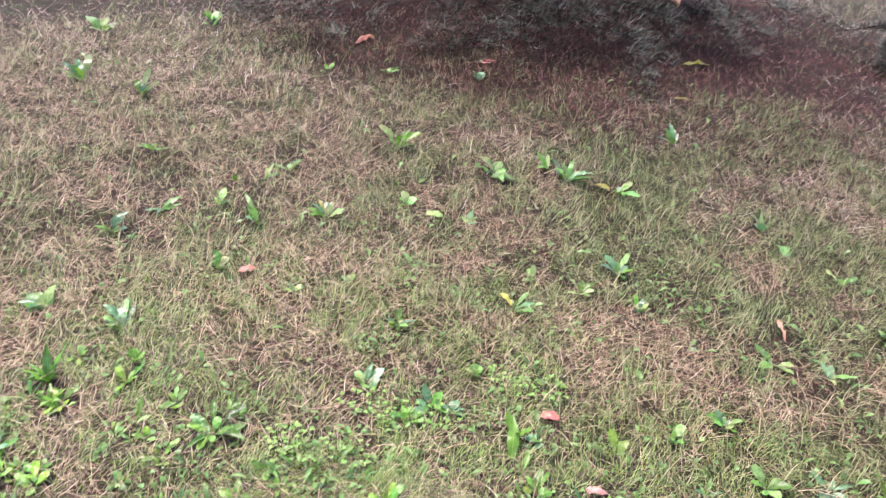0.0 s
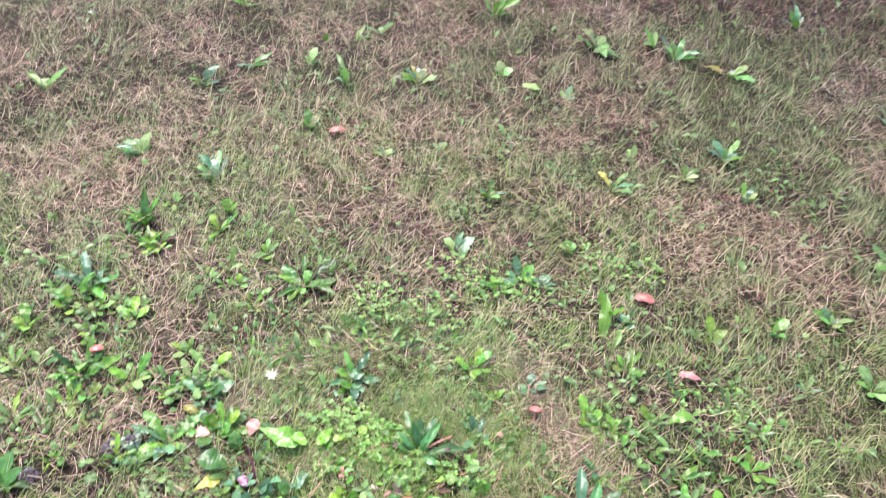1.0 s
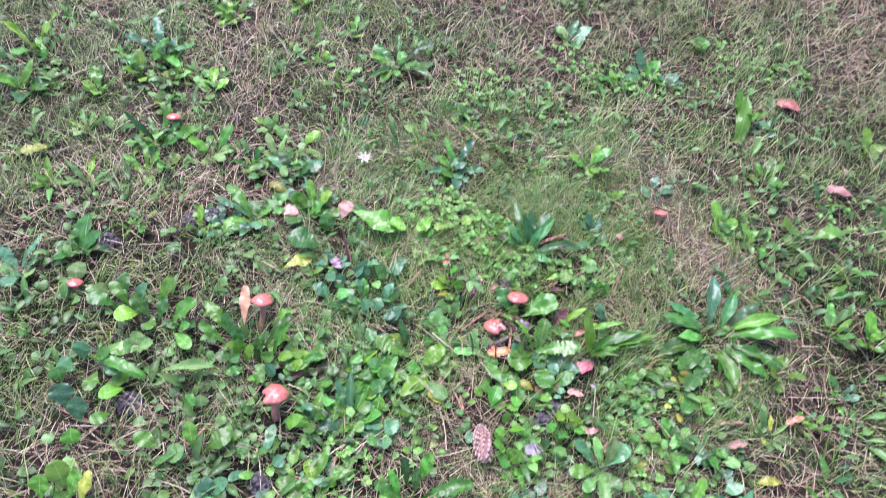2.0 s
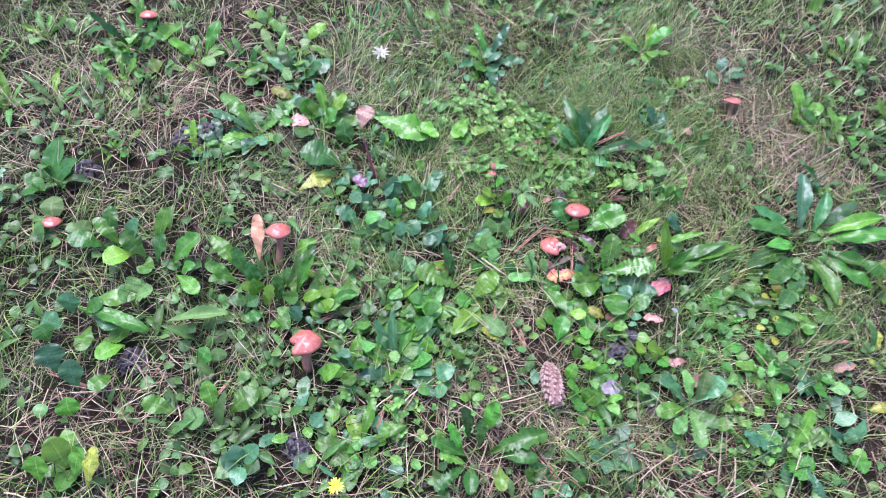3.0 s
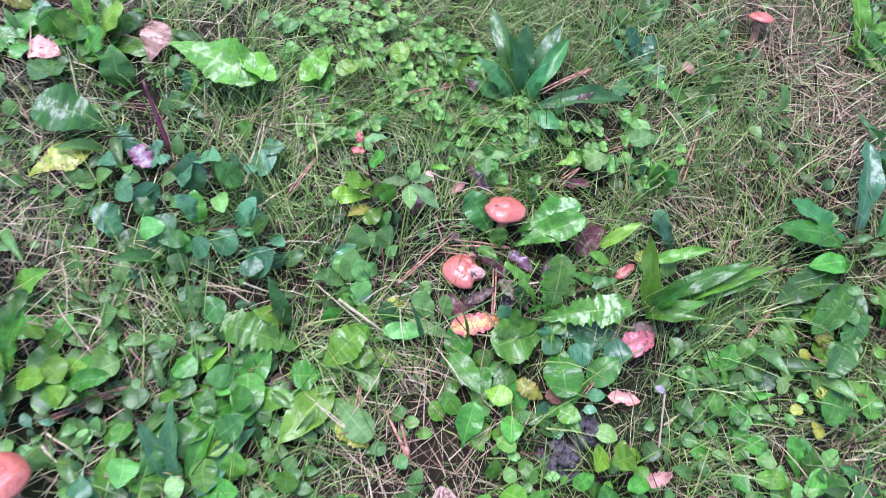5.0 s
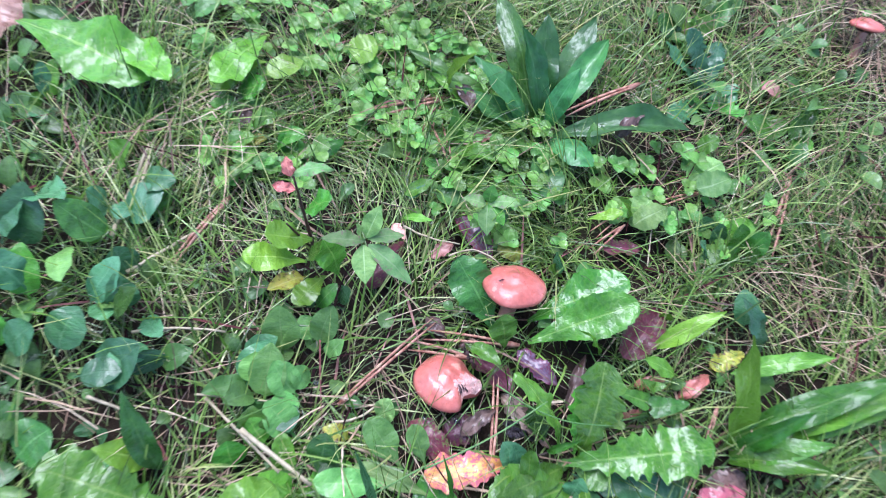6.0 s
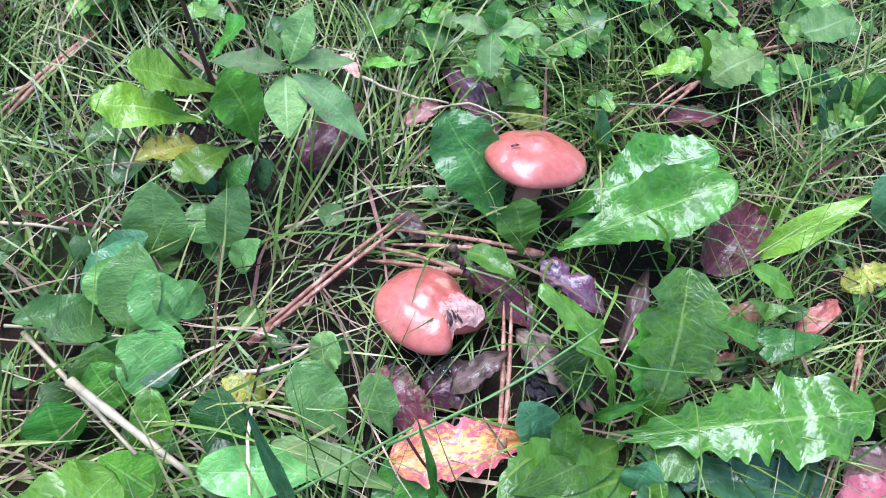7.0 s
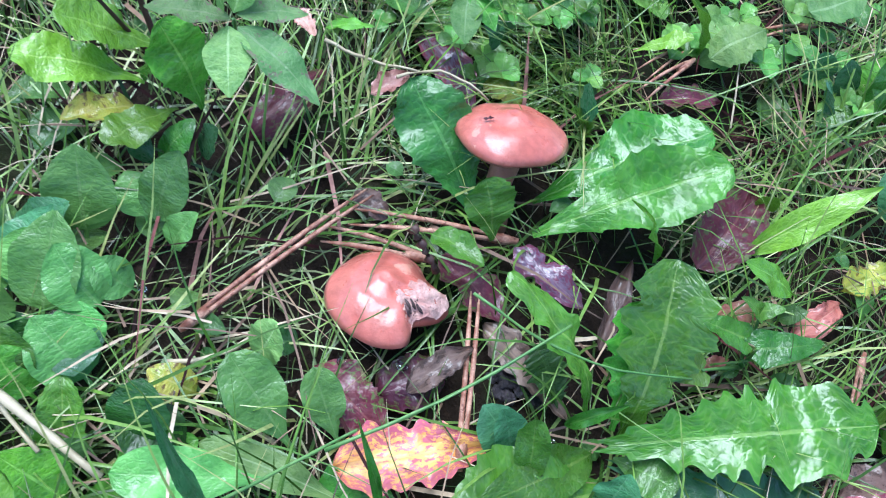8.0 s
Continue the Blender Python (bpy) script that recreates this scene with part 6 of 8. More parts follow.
rosette("self_heal", 0.4030, 0.4050, 0.0494, 7, "oval", (GREEN,), 0.0231, "small leafy weed in grass", "weed", (0.1, 0.5))
rosette("self_heal", -0.1900, -0.1140, 0.0302, 6, "oval", (GREEN, PALE,), 0.0175, "small leafy green weed in damp lawn", "weed", (0.1, 0.5))
rosette("self_heal", 0.0840, -0.0320, 0.0343, 7, "oval", (GREEN,), 0.0233, "small leafy green weed in damp lawn", "weed", (0.1, 0.5))
rosette("self_heal", 0.1180, -0.0630, 0.0404, 6, "oval", (BRIGHT, GREEN,), 0.0229, "small leafy green weed in damp lawn", "weed", (0.1, 0.4))
rosette("self_heal", 0.1630, -0.0450, 0.0406, 6, "oval", (BLUISH, GREEN,), 0.0203, "small leafy green weed in damp lawn", "weed", (0.1, 0.4))
rosette("self_heal", -0.2390, -0.0990, 0.0272, 5, "oval", (GREEN,), 0.0190, "small leafy green weed in damp lawn", "weed", (0.1, 0.5))
rosette("dandelion", 0.2880, -0.1800, 0.0374, 6, "toothed", (GREEN, BLUISH,), 0.0187, "young dandelion with smooth green leaves", "weed", (0.1, 0.5))
rosette("dandelion", 0.0010, -0.0430, 0.0412, 5, "toothed", (BRIGHT, GREEN,), 0.0233, "young dandelion with smooth green leaves", "weed", (0.1, 0.5))
pine_cone(0.1060, -0.1540, 0.0170, 0.052, 0.0168, 117, -6)
worm_cast(0.175, -0.077, 0.016, 1)
BARE.append((0.082, -0.102, 0.018))
worm_cast(0.189, -0.050, 0.014, 2)
worm_cast(0.240, -0.129, 0.012, 3)
worm_cast(-0.157, -0.324, 0.016, 4)
worm_cast(-0.383, -0.299, 0.018, 5)
worm_cast(-0.490, 0.026, 0.02, 6)
worm_cast(-0.467, 0.044, 0.02, 7)
worm_cast(-0.592, -0.075, 0.016, 8)
flower(-0.0890, -0.3550, 0.0350, 0.010, 14, PETAL, "yellow dandelion-like flower head on a thin stalk", "flower")
flower(-0.2880, 0.2710, 0.0160, 0.015, 11, STARPETAL, "dry pale star-shaped seed head", "seed head")
fallen("ragged", 0.1770, -0.1305, 0.0264, 0.0230, 25, WHITELEAF, "pale lilac dry leaf on green leaves", 0.0120, 0)
fallen("ragged", 0.2460, -0.0685, 0.0222, 0.0157, 36, PINKISH, "small pink leaf on grass", 0.0140, 0)
fallen("ragged", -0.3480, 0.1035, 0.0304, 0.0254, 9, PINKISH, "pinkish withered leaf in grass", 0.0120, 0)
fallen("round", -0.3950, 0.1405, 0.0341, 0.0183, -5, YELLOW, "yellow round fallen leaf in grass", 0.0140, 0)
fallen("ragged", 0.2580, -0.1880, 0.0108, 0.0111, -22, YELLOW, "small yellow fallen leaf in grass", 0.0080, 0)
fallen("ragged", 0.2860, -0.0795, 0.0425, 0.0235, 27, PINKISH, "dull pink fallen leaf in grass", 0.0100, 0)
fallen("ragged", 0.0175, -0.1125, 0.0304, 0.0197, -17, YELLOW, "yellow-brown dead leaf in grass", 0.0080, 0)
needle_pair((-0.1960, -0.1710, 0.0080), (-0.1540, -0.1360, 0.0080), 0.00090, 0.0010)
needle_pair((-0.4640, -0.3470, 0.0080), (-0.4150, -0.3470, 0.0080), 0.00120, 0.0006)
needle_pair((-0.2700, -0.3240, 0.0080), (-0.2600, -0.2820, 0.0080), 0.00100, 0.0006)
needle_pair((-0.0740, -0.2750, 0.0060), (-0.0750, -0.2500, 0.0060), 0.00100, 0.0010)
needle_pair((0.1120, -0.2360, 0.0060), (0.1470, -0.2590, 0.0060), 0.00120, 0.0020)
needle_pair((0.3540, -0.1800, 0.0060), (0.3800, -0.2030, 0.0060), 0.00120, 0.0020)
needle_pair((0.4160, 0.0260, 0.0080), (0.4550, 0.0430, 0.0080), 0.00120, 0.0010)
stick("straw", (0.3230, -0.2050, 0.0040), (0.3120, -0.1320, 0.0200), 0.0008, STALK, "thin pale dry stalk in grass", "straw", 0.0000)
stick("straw", (0.3960, -0.2050, 0.0100), (0.4060, -0.1290, 0.0200), 0.0010, STALK, "pale grass stalk in turf", "straw", 0.0000)
stick("straw", (0.2450, -0.0500, 0.0040), (0.2320, -0.0090, 0.0300), 0.0008, STALK, "thin dry stalk in grass", "straw", 0.0000)

creeper("self_heal", -0.06, -0.197, 0.042, 9, "oval", (GREEN, BRIGHT,), 0.021, "crowd of rounded light green leaves low on the soil")
creeper("self_heal", 0.215, -0.100, 0.024, 8, "oval", (GREEN, BLUISH,), 0.021, "crowd of rounded wet green leaves low on the soil")
creeper("self_heal", -0.164, -0.3, 0.035, 11, "oval", (BLUISH, GREEN,), 0.025, "crowd of blue-green rounded leaves low on the soil")
creeper("self_heal", -0.108, -0.311, 0.036, 12, "oval", (GREEN, BRIGHT,), 0.026, "crowd of rounded light green leaves low on the soil")
creeper("self_heal", -0.056, -0.3, 0.036, 11, "oval", (GREEN, BLUISH,), 0.026, "crowd of rounded wet green leaves low on the soil")
creeper("self_heal", -0.21, -0.143, 0.028, 8, "oval", (BRIGHT, GREEN,), 0.026, "crowd of rounded light green leaves low on the soil")
creeper("self_heal", 0.198, -0.205, 0.02, 6, "oval", (BLUISH, DEEP,), 0.026, "crowd of blue-green rounded leaves low on the soil")
creeper("self_heal", 0.098, -0.076, 0.02, 6, "oval", (GREEN,), 0.022, "crowd of rounded wet green leaves low on the soil")
creeper("self_heal", 0.174, -0.04, 0.018, 6, "oval", (GREEN, BLUISH,), 0.02, "crowd of rounded wet green leaves low on the soil")
creeper("self_heal", -0.402, 0.168, 0.046, 13, "oval", (DEEP, BLUISH,), 0.03, "crowd of dark rounded leaves low in grass")
creeper("self_heal", -0.137, 0.321, 0.03, 8, "oval", (GREEN, BLUISH,), 0.03, "crowd of rounded wet green leaves low on the soil")
creeper("self_heal", -0.348, 0.124, 0.03, 8, "oval", (GREEN, DEEP,), 0.026, "crowd of rounded wet green leaves low on the soil")
creeper("self_heal", 0.41, -0.015, 0.035, 8, "oval", (GREEN, PALE,), 0.026, "crowd of rounded wet green leaves low on the soil")
creeper("self_heal", 0.353, 0.065, 0.03, 8, "oval", (GREEN, BRIGHT,), 0.026, "crowd of rounded light green leaves low on the soil")
creeper("speedwell", -0.162, -0.177, 0.03, 18, "oval", (BLUISH, DEEP,), 0.01, "mat of tiny grey-green speedwell leaves")
creeper("speedwell", -0.124, -0.273, 0.026, 18, "oval", (BLUISH, DEEP,), 0.01, "mat of tiny grey-green speedwell leaves")

p = thing("dandelion", -0.2586, -0.1628, swell(-0.2586, -0.1628), "dandelion with dark upright leaves crowding round a mushroom", "weed", "lawn weeds")
leaf(p, "toothed", (-0.2501, -0.1486, 0.0140), (-0.2279, -0.0975, 0.0570), 0.0159, DEEP)
leaf(p, "toothed", (-0.2335, -0.1509, 0.0140), (-0.2255, -0.1108, 0.0520), 0.0158, GREEN)
leaf(p, "toothed", (-0.3077, -0.1498, 0.0140), (-0.3602, -0.1266, 0.0420), 0.0193, GREEN)
leaf(p, "toothed", (-0.3004, -0.1533, 0.0140), (-0.3218, -0.1352, 0.0520), 0.0169, DEEP)
leaf(p, "toothed", (-0.3050, -0.1658, 0.0140), (-0.3483, -0.1648, 0.0420), 0.0177, GREEN)
leaf(p, "oval", (-0.2769, -0.1684, 0.0140), (-0.2841, -0.1636, 0.0420), 0.0213, BRIGHT)
leaf(p, "lobed", (-0.2623, -0.1788, 0.0140), (-0.2559, -0.1638, 0.0470), 0.0197, BRIGHT)
leaf(p, "toothed", (-0.2497, -0.1697, 0.0140), (-0.2519, -0.1515, 0.0520), 0.0171, DEEP)
leaf(p, "oval", (-0.2258, -0.1572, 0.0140), (-0.1980, -0.1479, 0.0320), 0.0171, BRIGHT)
leaf(p, "toothed", (-0.1924, -0.1488, 0.0140), (-0.1574, -0.1315, 0.0320), 0.0157, GREEN)
leaf(p, "toothed", (-0.2784, -0.1802, 0.0140), (-0.3011, -0.1967, 0.0320), 0.0173, DEEP)
leaf(p, "ragged", (-0.1926, -0.1601, 0.0140), (-0.1696, -0.1523, 0.0320), 0.0195, PALE)
leaf(p, "oval", (-0.2216, -0.1890, 0.0140), (-0.2166, -0.1731, 0.0320), 0.0222, BLUISH)
leaf(p, "oval", (-0.2339, -0.2044, 0.0140), (-0.2278, -0.1953, 0.0270), 0.0183, BRIGHT)
leaf(p, "toothed", (-0.2574, -0.1650, 0.0140), (-0.2417, -0.1392, 0.0570), 0.0158, DEEP)
leaf(p, "toothed", (-0.2800, -0.1619, 0.0140), (-0.2958, -0.1491, 0.0520), 0.0174, DEEP)
leaf(p, "toothed", (-0.2620, -0.1854, 0.0140), (-0.2662, -0.2127, 0.0320), 0.0171, DEEP)
leaf(p, "toothed", (-0.2441, -0.1789, 0.0140), (-0.2174, -0.2036, 0.0270), 0.0157, DEEP)

p = thing("dandelion", -0.4503, -0.1662, swell(-0.4503, -0.1662), "dandelion rosette with long light green leaves", "weed", "lawn weeds")
leaf(p, "toothed", (-0.4853, -0.1691, 0.0140), (-0.4966, -0.1362, 0.0470), 0.0207, GREEN)
leaf(p, "toothed", (-0.4291, -0.1537, 0.0140), (-0.4303, -0.1110, 0.0470), 0.0187, GREEN)
leaf(p, "toothed", (-0.4348, -0.1734, 0.0140), (-0.4663, -0.1633, 0.0420), 0.0260, GREEN)
leaf(p, "toothed", (-0.4506, -0.1737, 0.0140), (-0.4701, -0.2047, 0.0320), 0.0304, BRIGHT)
leaf(p, "toothed", (-0.4900, -0.1797, 0.0140), (-0.5314, -0.1905, 0.0320), 0.0253, GREEN)
leaf(p, "oval", (-0.5166, -0.1623, 0.0140), (-0.5331, -0.1705, 0.0320), 0.0196, PALE)
leaf(p, "toothed", (-0.4182, -0.1735, 0.0140), (-0.4192, -0.1448, 0.0420), 0.0178, DEEP)
leaf(p, "toothed", (-0.3991, -0.1688, 0.0140), (-0.3739, -0.1301, 0.0420), 0.0267, GREEN)
leaf(p, "oval", (-0.3827, -0.1767, 0.0140), (-0.3631, -0.1673, 0.0320), 0.0181, GREEN)
leaf(p, "toothed", (-0.3869, -0.1821, 0.0140), (-0.3420, -0.1998, 0.0270), 0.0207, GREEN)
leaf(p, "toothed", (-0.4226, -0.1759, 0.0140), (-0.4156, -0.2019, 0.0320), 0.0184, GREEN)
leaf(p, "toothed", (-0.4625, -0.1630, 0.0140), (-0.4556, -0.1401, 0.0470), 0.0203, BLUISH)
leaf(p, "toothed", (-0.4726, -0.1708, 0.0140), (-0.5097, -0.1574, 0.0420), 0.0192, GREEN)

p = thing("creeping_buttercup", -0.4230, -0.2289, swell(-0.4230, -0.2289), "palmate light green leaf with three lobes", "weed", "lawn weeds")
leaf(p, "scalloped", (-0.4155, -0.2325, 0.0140), (-0.4263, -0.2363, 0.0420), 0.0223, PALE)
leaf(p, "scalloped", (-0.4155, -0.2325, 0.0140), (-0.4187, -0.2128, 0.0440), 0.0251, PALE)
leaf(p, "scalloped", (-0.4155, -0.2325, 0.0140), (-0.3883, -0.2195, 0.0420), 0.0235, PALE)

p = thing("dandelion", -0.4509, -0.3024, swell(-0.4509, -0.3024), "broad rosette of wet blue-green and light green leaves", "weed", "lawn weeds")
leaf(p, "toothed", (-0.4743, -0.2664, 0.0140), (-0.3711, -0.2653, 0.0320), 0.0181, GREEN)
leaf(p, "toothed", (-0.4544, -0.2649, 0.0140), (-0.4046, -0.2747, 0.0320), 0.0251, BLUISH)
leaf(p, "toothed", (-0.4760, -0.2727, 0.0140), (-0.4812, -0.2600, 0.0420), 0.0271, BLUISH)
leaf(p, "toothed", (-0.3949, -0.2877, 0.0140), (-0.4089, -0.3178, 0.0320), 0.0232, BRIGHT)
leaf(p, "toothed", (-0.3882, -0.3256, 0.0140), (-0.3941, -0.3530, 0.0320), 0.0216, GREEN)
leaf(p, "toothed", (-0.4154, -0.3541, 0.0140), (-0.4314, -0.3319, 0.0420), 0.0273, BLUISH)
leaf(p, "toothed", (-0.4509, -0.3440, 0.0140), (-0.4685, -0.3238, 0.0370), 0.0336, BLUISH)
leaf(p, "oval", (-0.4022, -0.3828, 0.0140), (-0.4136, -0.3692, 0.0320), 0.0272, GREEN)
leaf(p, "toothed", (-0.4587, -0.2715, 0.0140), (-0.4361, -0.2541, 0.0420), 0.0211, GREEN)
leaf(p, "toothed", (-0.4741, -0.2912, 0.0140), (-0.4959, -0.2960, 0.0320), 0.0258, BLUISH)
leaf(p, "toothed", (-0.4460, -0.2810, 0.0140), (-0.4325, -0.3153, 0.0270), 0.0224, GREEN)
leaf(p, "toothed", (-0.4801, -0.3142, 0.0140), (-0.4932, -0.3053, 0.0320), 0.0257, DEEP)

p = thing("self_heal", -0.2742, -0.3088, swell(-0.2742, -0.3088), "few rounded leaves in thin grass", "weed", "lawn weeds")
leaf(p, "oval", (-0.3015, -0.2761, 0.0140), (-0.2969, -0.2586, 0.0270), 0.0223, GREEN)
leaf(p, "oval", (-0.2799, -0.2684, 0.0140), (-0.2879, -0.2554, 0.0270), 0.0222, PALE)
leaf(p, "toothed", (-0.2970, -0.3397, 0.0140), (-0.3332, -0.3433, 0.0320), 0.0221, GREEN)
leaf(p, "toothed", (-0.2581, -0.3223, 0.0140), (-0.2763, -0.2988, 0.0370), 0.0204, GREEN)
leaf(p, "toothed", (-0.2400, -0.3197, 0.0140), (-0.2176, -0.2862, 0.0320), 0.0265, GREEN)
leaf(p, "oval", (-0.2805, -0.3526, 0.0140), (-0.2642, -0.3290, 0.0270), 0.0269, PALE)
leaf(p, "oval", (-0.2291, -0.2980, 0.0140), (-0.2029, -0.2795, 0.0270), 0.0165, GREEN)

p = thing("dandelion", -0.3758, -0.4449, swell(-0.3758, -0.4449), "bright upright leaves at the lawn's mossy patch", "weed", "lawn weeds")
leaf(p, "toothed", (-0.3754, -0.4342, 0.0140), (-0.3998, -0.4155, 0.0420), 0.0293, BRIGHT)
leaf(p, "toothed", (-0.3434, -0.4449, 0.0140), (-0.3491, -0.4066, 0.0420), 0.0170, YELLOW)
leaf(p, "toothed", (-0.3941, -0.4577, 0.0140), (-0.4020, -0.4367, 0.0420), 0.0268, GREEN)
leaf(p, "toothed", (-0.3639, -0.4417, 0.0140), (-0.3629, -0.4119, 0.0420), 0.0197, GREEN)

p = thing("self_heal", -0.2042, -0.3654, swell(-0.2042, -0.3654), "rosette of six blue-green veined leaves", "weed", "lawn weeds")
leaf(p, "oval", (-0.2007, -0.3666, 0.0140), (-0.2220, -0.3691, 0.0270), 0.0212, BLUISH)
leaf(p, "oval", (-0.2007, -0.3666, 0.0140), (-0.2152, -0.3530, 0.0320), 0.0211, BLUISH)
leaf(p, "oval", (-0.2007, -0.3666, 0.0140), (-0.1871, -0.3433, 0.0320), 0.0211, BLUISH)
leaf(p, "oval", (-0.2007, -0.3666, 0.0140), (-0.1761, -0.3649, 0.0270), 0.0211, DEEP)
leaf(p, "oval", (-0.2007, -0.3666, 0.0140), (-0.1927, -0.3902, 0.0240), 0.0211, BLUISH)
leaf(p, "oval", (-0.2007, -0.3666, 0.0140), (-0.2185, -0.3888, 0.0240), 0.0200, DEEP)

p = thing("dandelion", 0.0465, -0.2596, swell(0.0465, -0.2596), "dandelion with ragged leaves spread over grass", "weed", "lawn weeds")
leaf(p, "lobed", (0.0299, -0.2482, 0.0140), (0.0148, -0.2262, 0.0470), 0.0159, DEEP)
leaf(p, "toothed", (0.0458, -0.2376, 0.0140), (0.0475, -0.2078, 0.0520), 0.0185, GREEN)
leaf(p, "lobed", (0.0605, -0.2557, 0.0140), (0.1147, -0.2170, 0.0320), 0.0262, GREEN)
leaf(p, "toothed", (0.0698, -0.2575, 0.0140), (0.1126, -0.2463, 0.0270), 0.0168, GREEN)
leaf(p, "toothed", (0.0363, -0.2691, 0.0140), (-0.0084, -0.2692, 0.0320), 0.0165, GREEN)
leaf(p, "lobed", (0.0349, -0.2787, 0.0140), (0.0048, -0.2818, 0.0270), 0.0147, GREEN)
leaf(p, "toothed", (0.0428, -0.2760, 0.0140), (0.0521, -0.3111, 0.0240), 0.0172, GREEN)
leaf(p, "lobed", (0.0361, -0.2826, 0.0140), (0.0132, -0.3197, 0.0240), 0.0165, GREEN)
leaf(p, "toothed", (0.0722, -0.2659, 0.0140), (0.0848, -0.2952, 0.0240), 0.0179, BRIGHT)
leaf(p, "lobed", (0.0453, -0.2529, 0.0140), (0.0375, -0.2320, 0.0470), 0.0147, DEEP)
leaf(p, "lobed", (0.0270, -0.2655, 0.0140), (0.0033, -0.2489, 0.0420), 0.0147, GREEN)

p = thing("dandelion", 0.2770, -0.1138, swell(0.2770, -0.1138), "dandelion with pale blue-green spreading leaves", "weed", "lawn weeds")
leaf(p, "toothed", (0.2708, -0.1152, 0.0140), (0.2486, -0.0909, 0.0470), 0.0150, SHEEN)
leaf(p, "toothed", (0.2739, -0.1141, 0.0140), (0.2998, -0.0812, 0.0420), 0.0249, BLUISH)
leaf(p, "toothed", (0.2748, -0.1205, 0.0140), (0.3044, -0.1381, 0.0270), 0.0186, SHEEN)
leaf(p, "lobed", (0.2740, -0.1242, 0.0140), (0.2911, -0.1684, 0.0240), 0.0226, SHEEN)
leaf(p, "toothed", (0.2656, -0.1238, 0.0140), (0.2309, -0.1475, 0.0270), 0.0210, GREEN)
leaf(p, "toothed", (0.2677, -0.1162, 0.0140), (0.2242, -0.1047, 0.0420), 0.0170, BLUISH)
leaf(p, "toothed", (0.2708, -0.1287, 0.0140), (0.2577, -0.1621, 0.0240), 0.0177, SHEEN)
leaf(p, "toothed", (0.2769, -0.1130, 0.0140), (0.2757, -0.0774, 0.0420), 0.0166, PALE)

p = thing("speedwell", 0.1749, -0.1129, swell(0.1749, -0.1129), "crowd of round light green leaves beside a pine cone", "weed", "lawn weeds")
leaf(p, "oval", (0.1441, -0.0860, 0.0116), (0.1485, -0.1017, 0.0204), 0.0110, GREEN, roll=16)
leaf(p, "oval", (0.1320, -0.1160, 0.0141), (0.1502, -0.1195, 0.0361), 0.0182, BRIGHT, roll=-19)
leaf(p, "oval", (0.1260, -0.1110, 0.0121), (0.1219, -0.0963, 0.0259), 0.0122, GREEN, roll=14)
leaf(p, "oval", (0.1467, -0.1284, 0.0133), (0.1583, -0.1408, 0.0184), 0.0125, SHEEN, roll=-22)
leaf(p, "oval", (0.1209, -0.1378, 0.0102), (0.1244, -0.1210, 0.0288), 0.0151, GREEN, roll=-2)
leaf(p, "oval", (0.1990, -0.0575, 0.0154), (0.1927, -0.0818, 0.0341), 0.0171, BRIGHT, roll=-19)
leaf(p, "oval", (0.1851, -0.0974, 0.0111), (0.1939, -0.0831, 0.0267), 0.0125, GREEN, roll=6)
leaf(p, "oval", (0.2243, -0.1153, 0.0127), (0.2015, -0.1235, 0.0252), 0.0159, SHEEN, roll=6)
leaf(p, "oval", (0.1746, -0.1513, 0.0149), (0.1901, -0.1387, 0.0220), 0.0116, GREEN, roll=-25)
leaf(p, "oval", (0.1502, -0.1609, 0.0107), (0.1613, -0.1484, 0.0357), 0.0201, WET, roll=17)
leaf(p, "oval", (0.1396, -0.1450, 0.0127), (0.1205, -0.1517, 0.0326), 0.0186, GREEN, roll=12)
leaf(p, "oval", (0.1765, -0.1520, 0.0128), (0.1889, -0.1655, 0.0289), 0.0143, SHEEN, roll=5)
leaf(p, "oval", (0.1358, -0.1668, 0.0129), (0.1535, -0.1660, 0.0191), 0.0112, GREEN, roll=26)
leaf(p, "oval", (0.2277, -0.0568, 0.0101), (0.2025, -0.0727, 0.0370), 0.0200, BRIGHT, roll=4)
leaf(p, "oval", (0.2376, -0.0702, 0.0132), (0.2212, -0.0867, 0.0270), 0.0144, GREEN, roll=25)
leaf(p, "oval", (0.2142, -0.0852, 0.0106), (0.2030, -0.1061, 0.0295), 0.0174, DEEP, roll=11)
leaf(p, "oval", (0.1524, -0.1191, 0.0159), (0.1644, -0.1052, 0.0207), 0.0105, GREEN, roll=23)
leaf(p, "oval", (0.1913, -0.1236, 0.0115), (0.1875, -0.1068, 0.0186), 0.0123, DEEP, roll=12)

p = thing("self_heal", -0.0860, -0.1849, swell(-0.0860, -0.1849), "crowd of rounded wet leaves in front of a mushroom", "weed", "lawn weeds")
leaf(p, "oval", (-0.0749, -0.1949, 0.0117), (-0.0568, -0.2089, 0.0205), 0.0180, GREEN, roll=9)
leaf(p, "oval", (-0.0292, -0.1975, 0.0130), (-0.0120, -0.1765, 0.0241), 0.0222, BLUISH, roll=-2)
leaf(p, "oval", (-0.0768, -0.1156, 0.0133), (-0.0549, -0.1134, 0.0366), 0.0183, GREEN, roll=13)
leaf(p, "oval", (-0.0313, -0.2072, 0.0128), (-0.0430, -0.2224, 0.0328), 0.0170, SHEEN, roll=-20)
leaf(p, "oval", (-0.0923, -0.2161, 0.0142), (-0.0887, -0.2313, 0.0209), 0.0095, DEEP, roll=2)
leaf(p, "oval", (-0.1157, -0.2059, 0.0103), (-0.1233, -0.2236, 0.0296), 0.0150, GREEN, roll=8)
leaf(p, "oval", (-0.1571, -0.2088, 0.0127), (-0.1338, -0.2077, 0.0246), 0.0143, BLUISH, roll=-15)
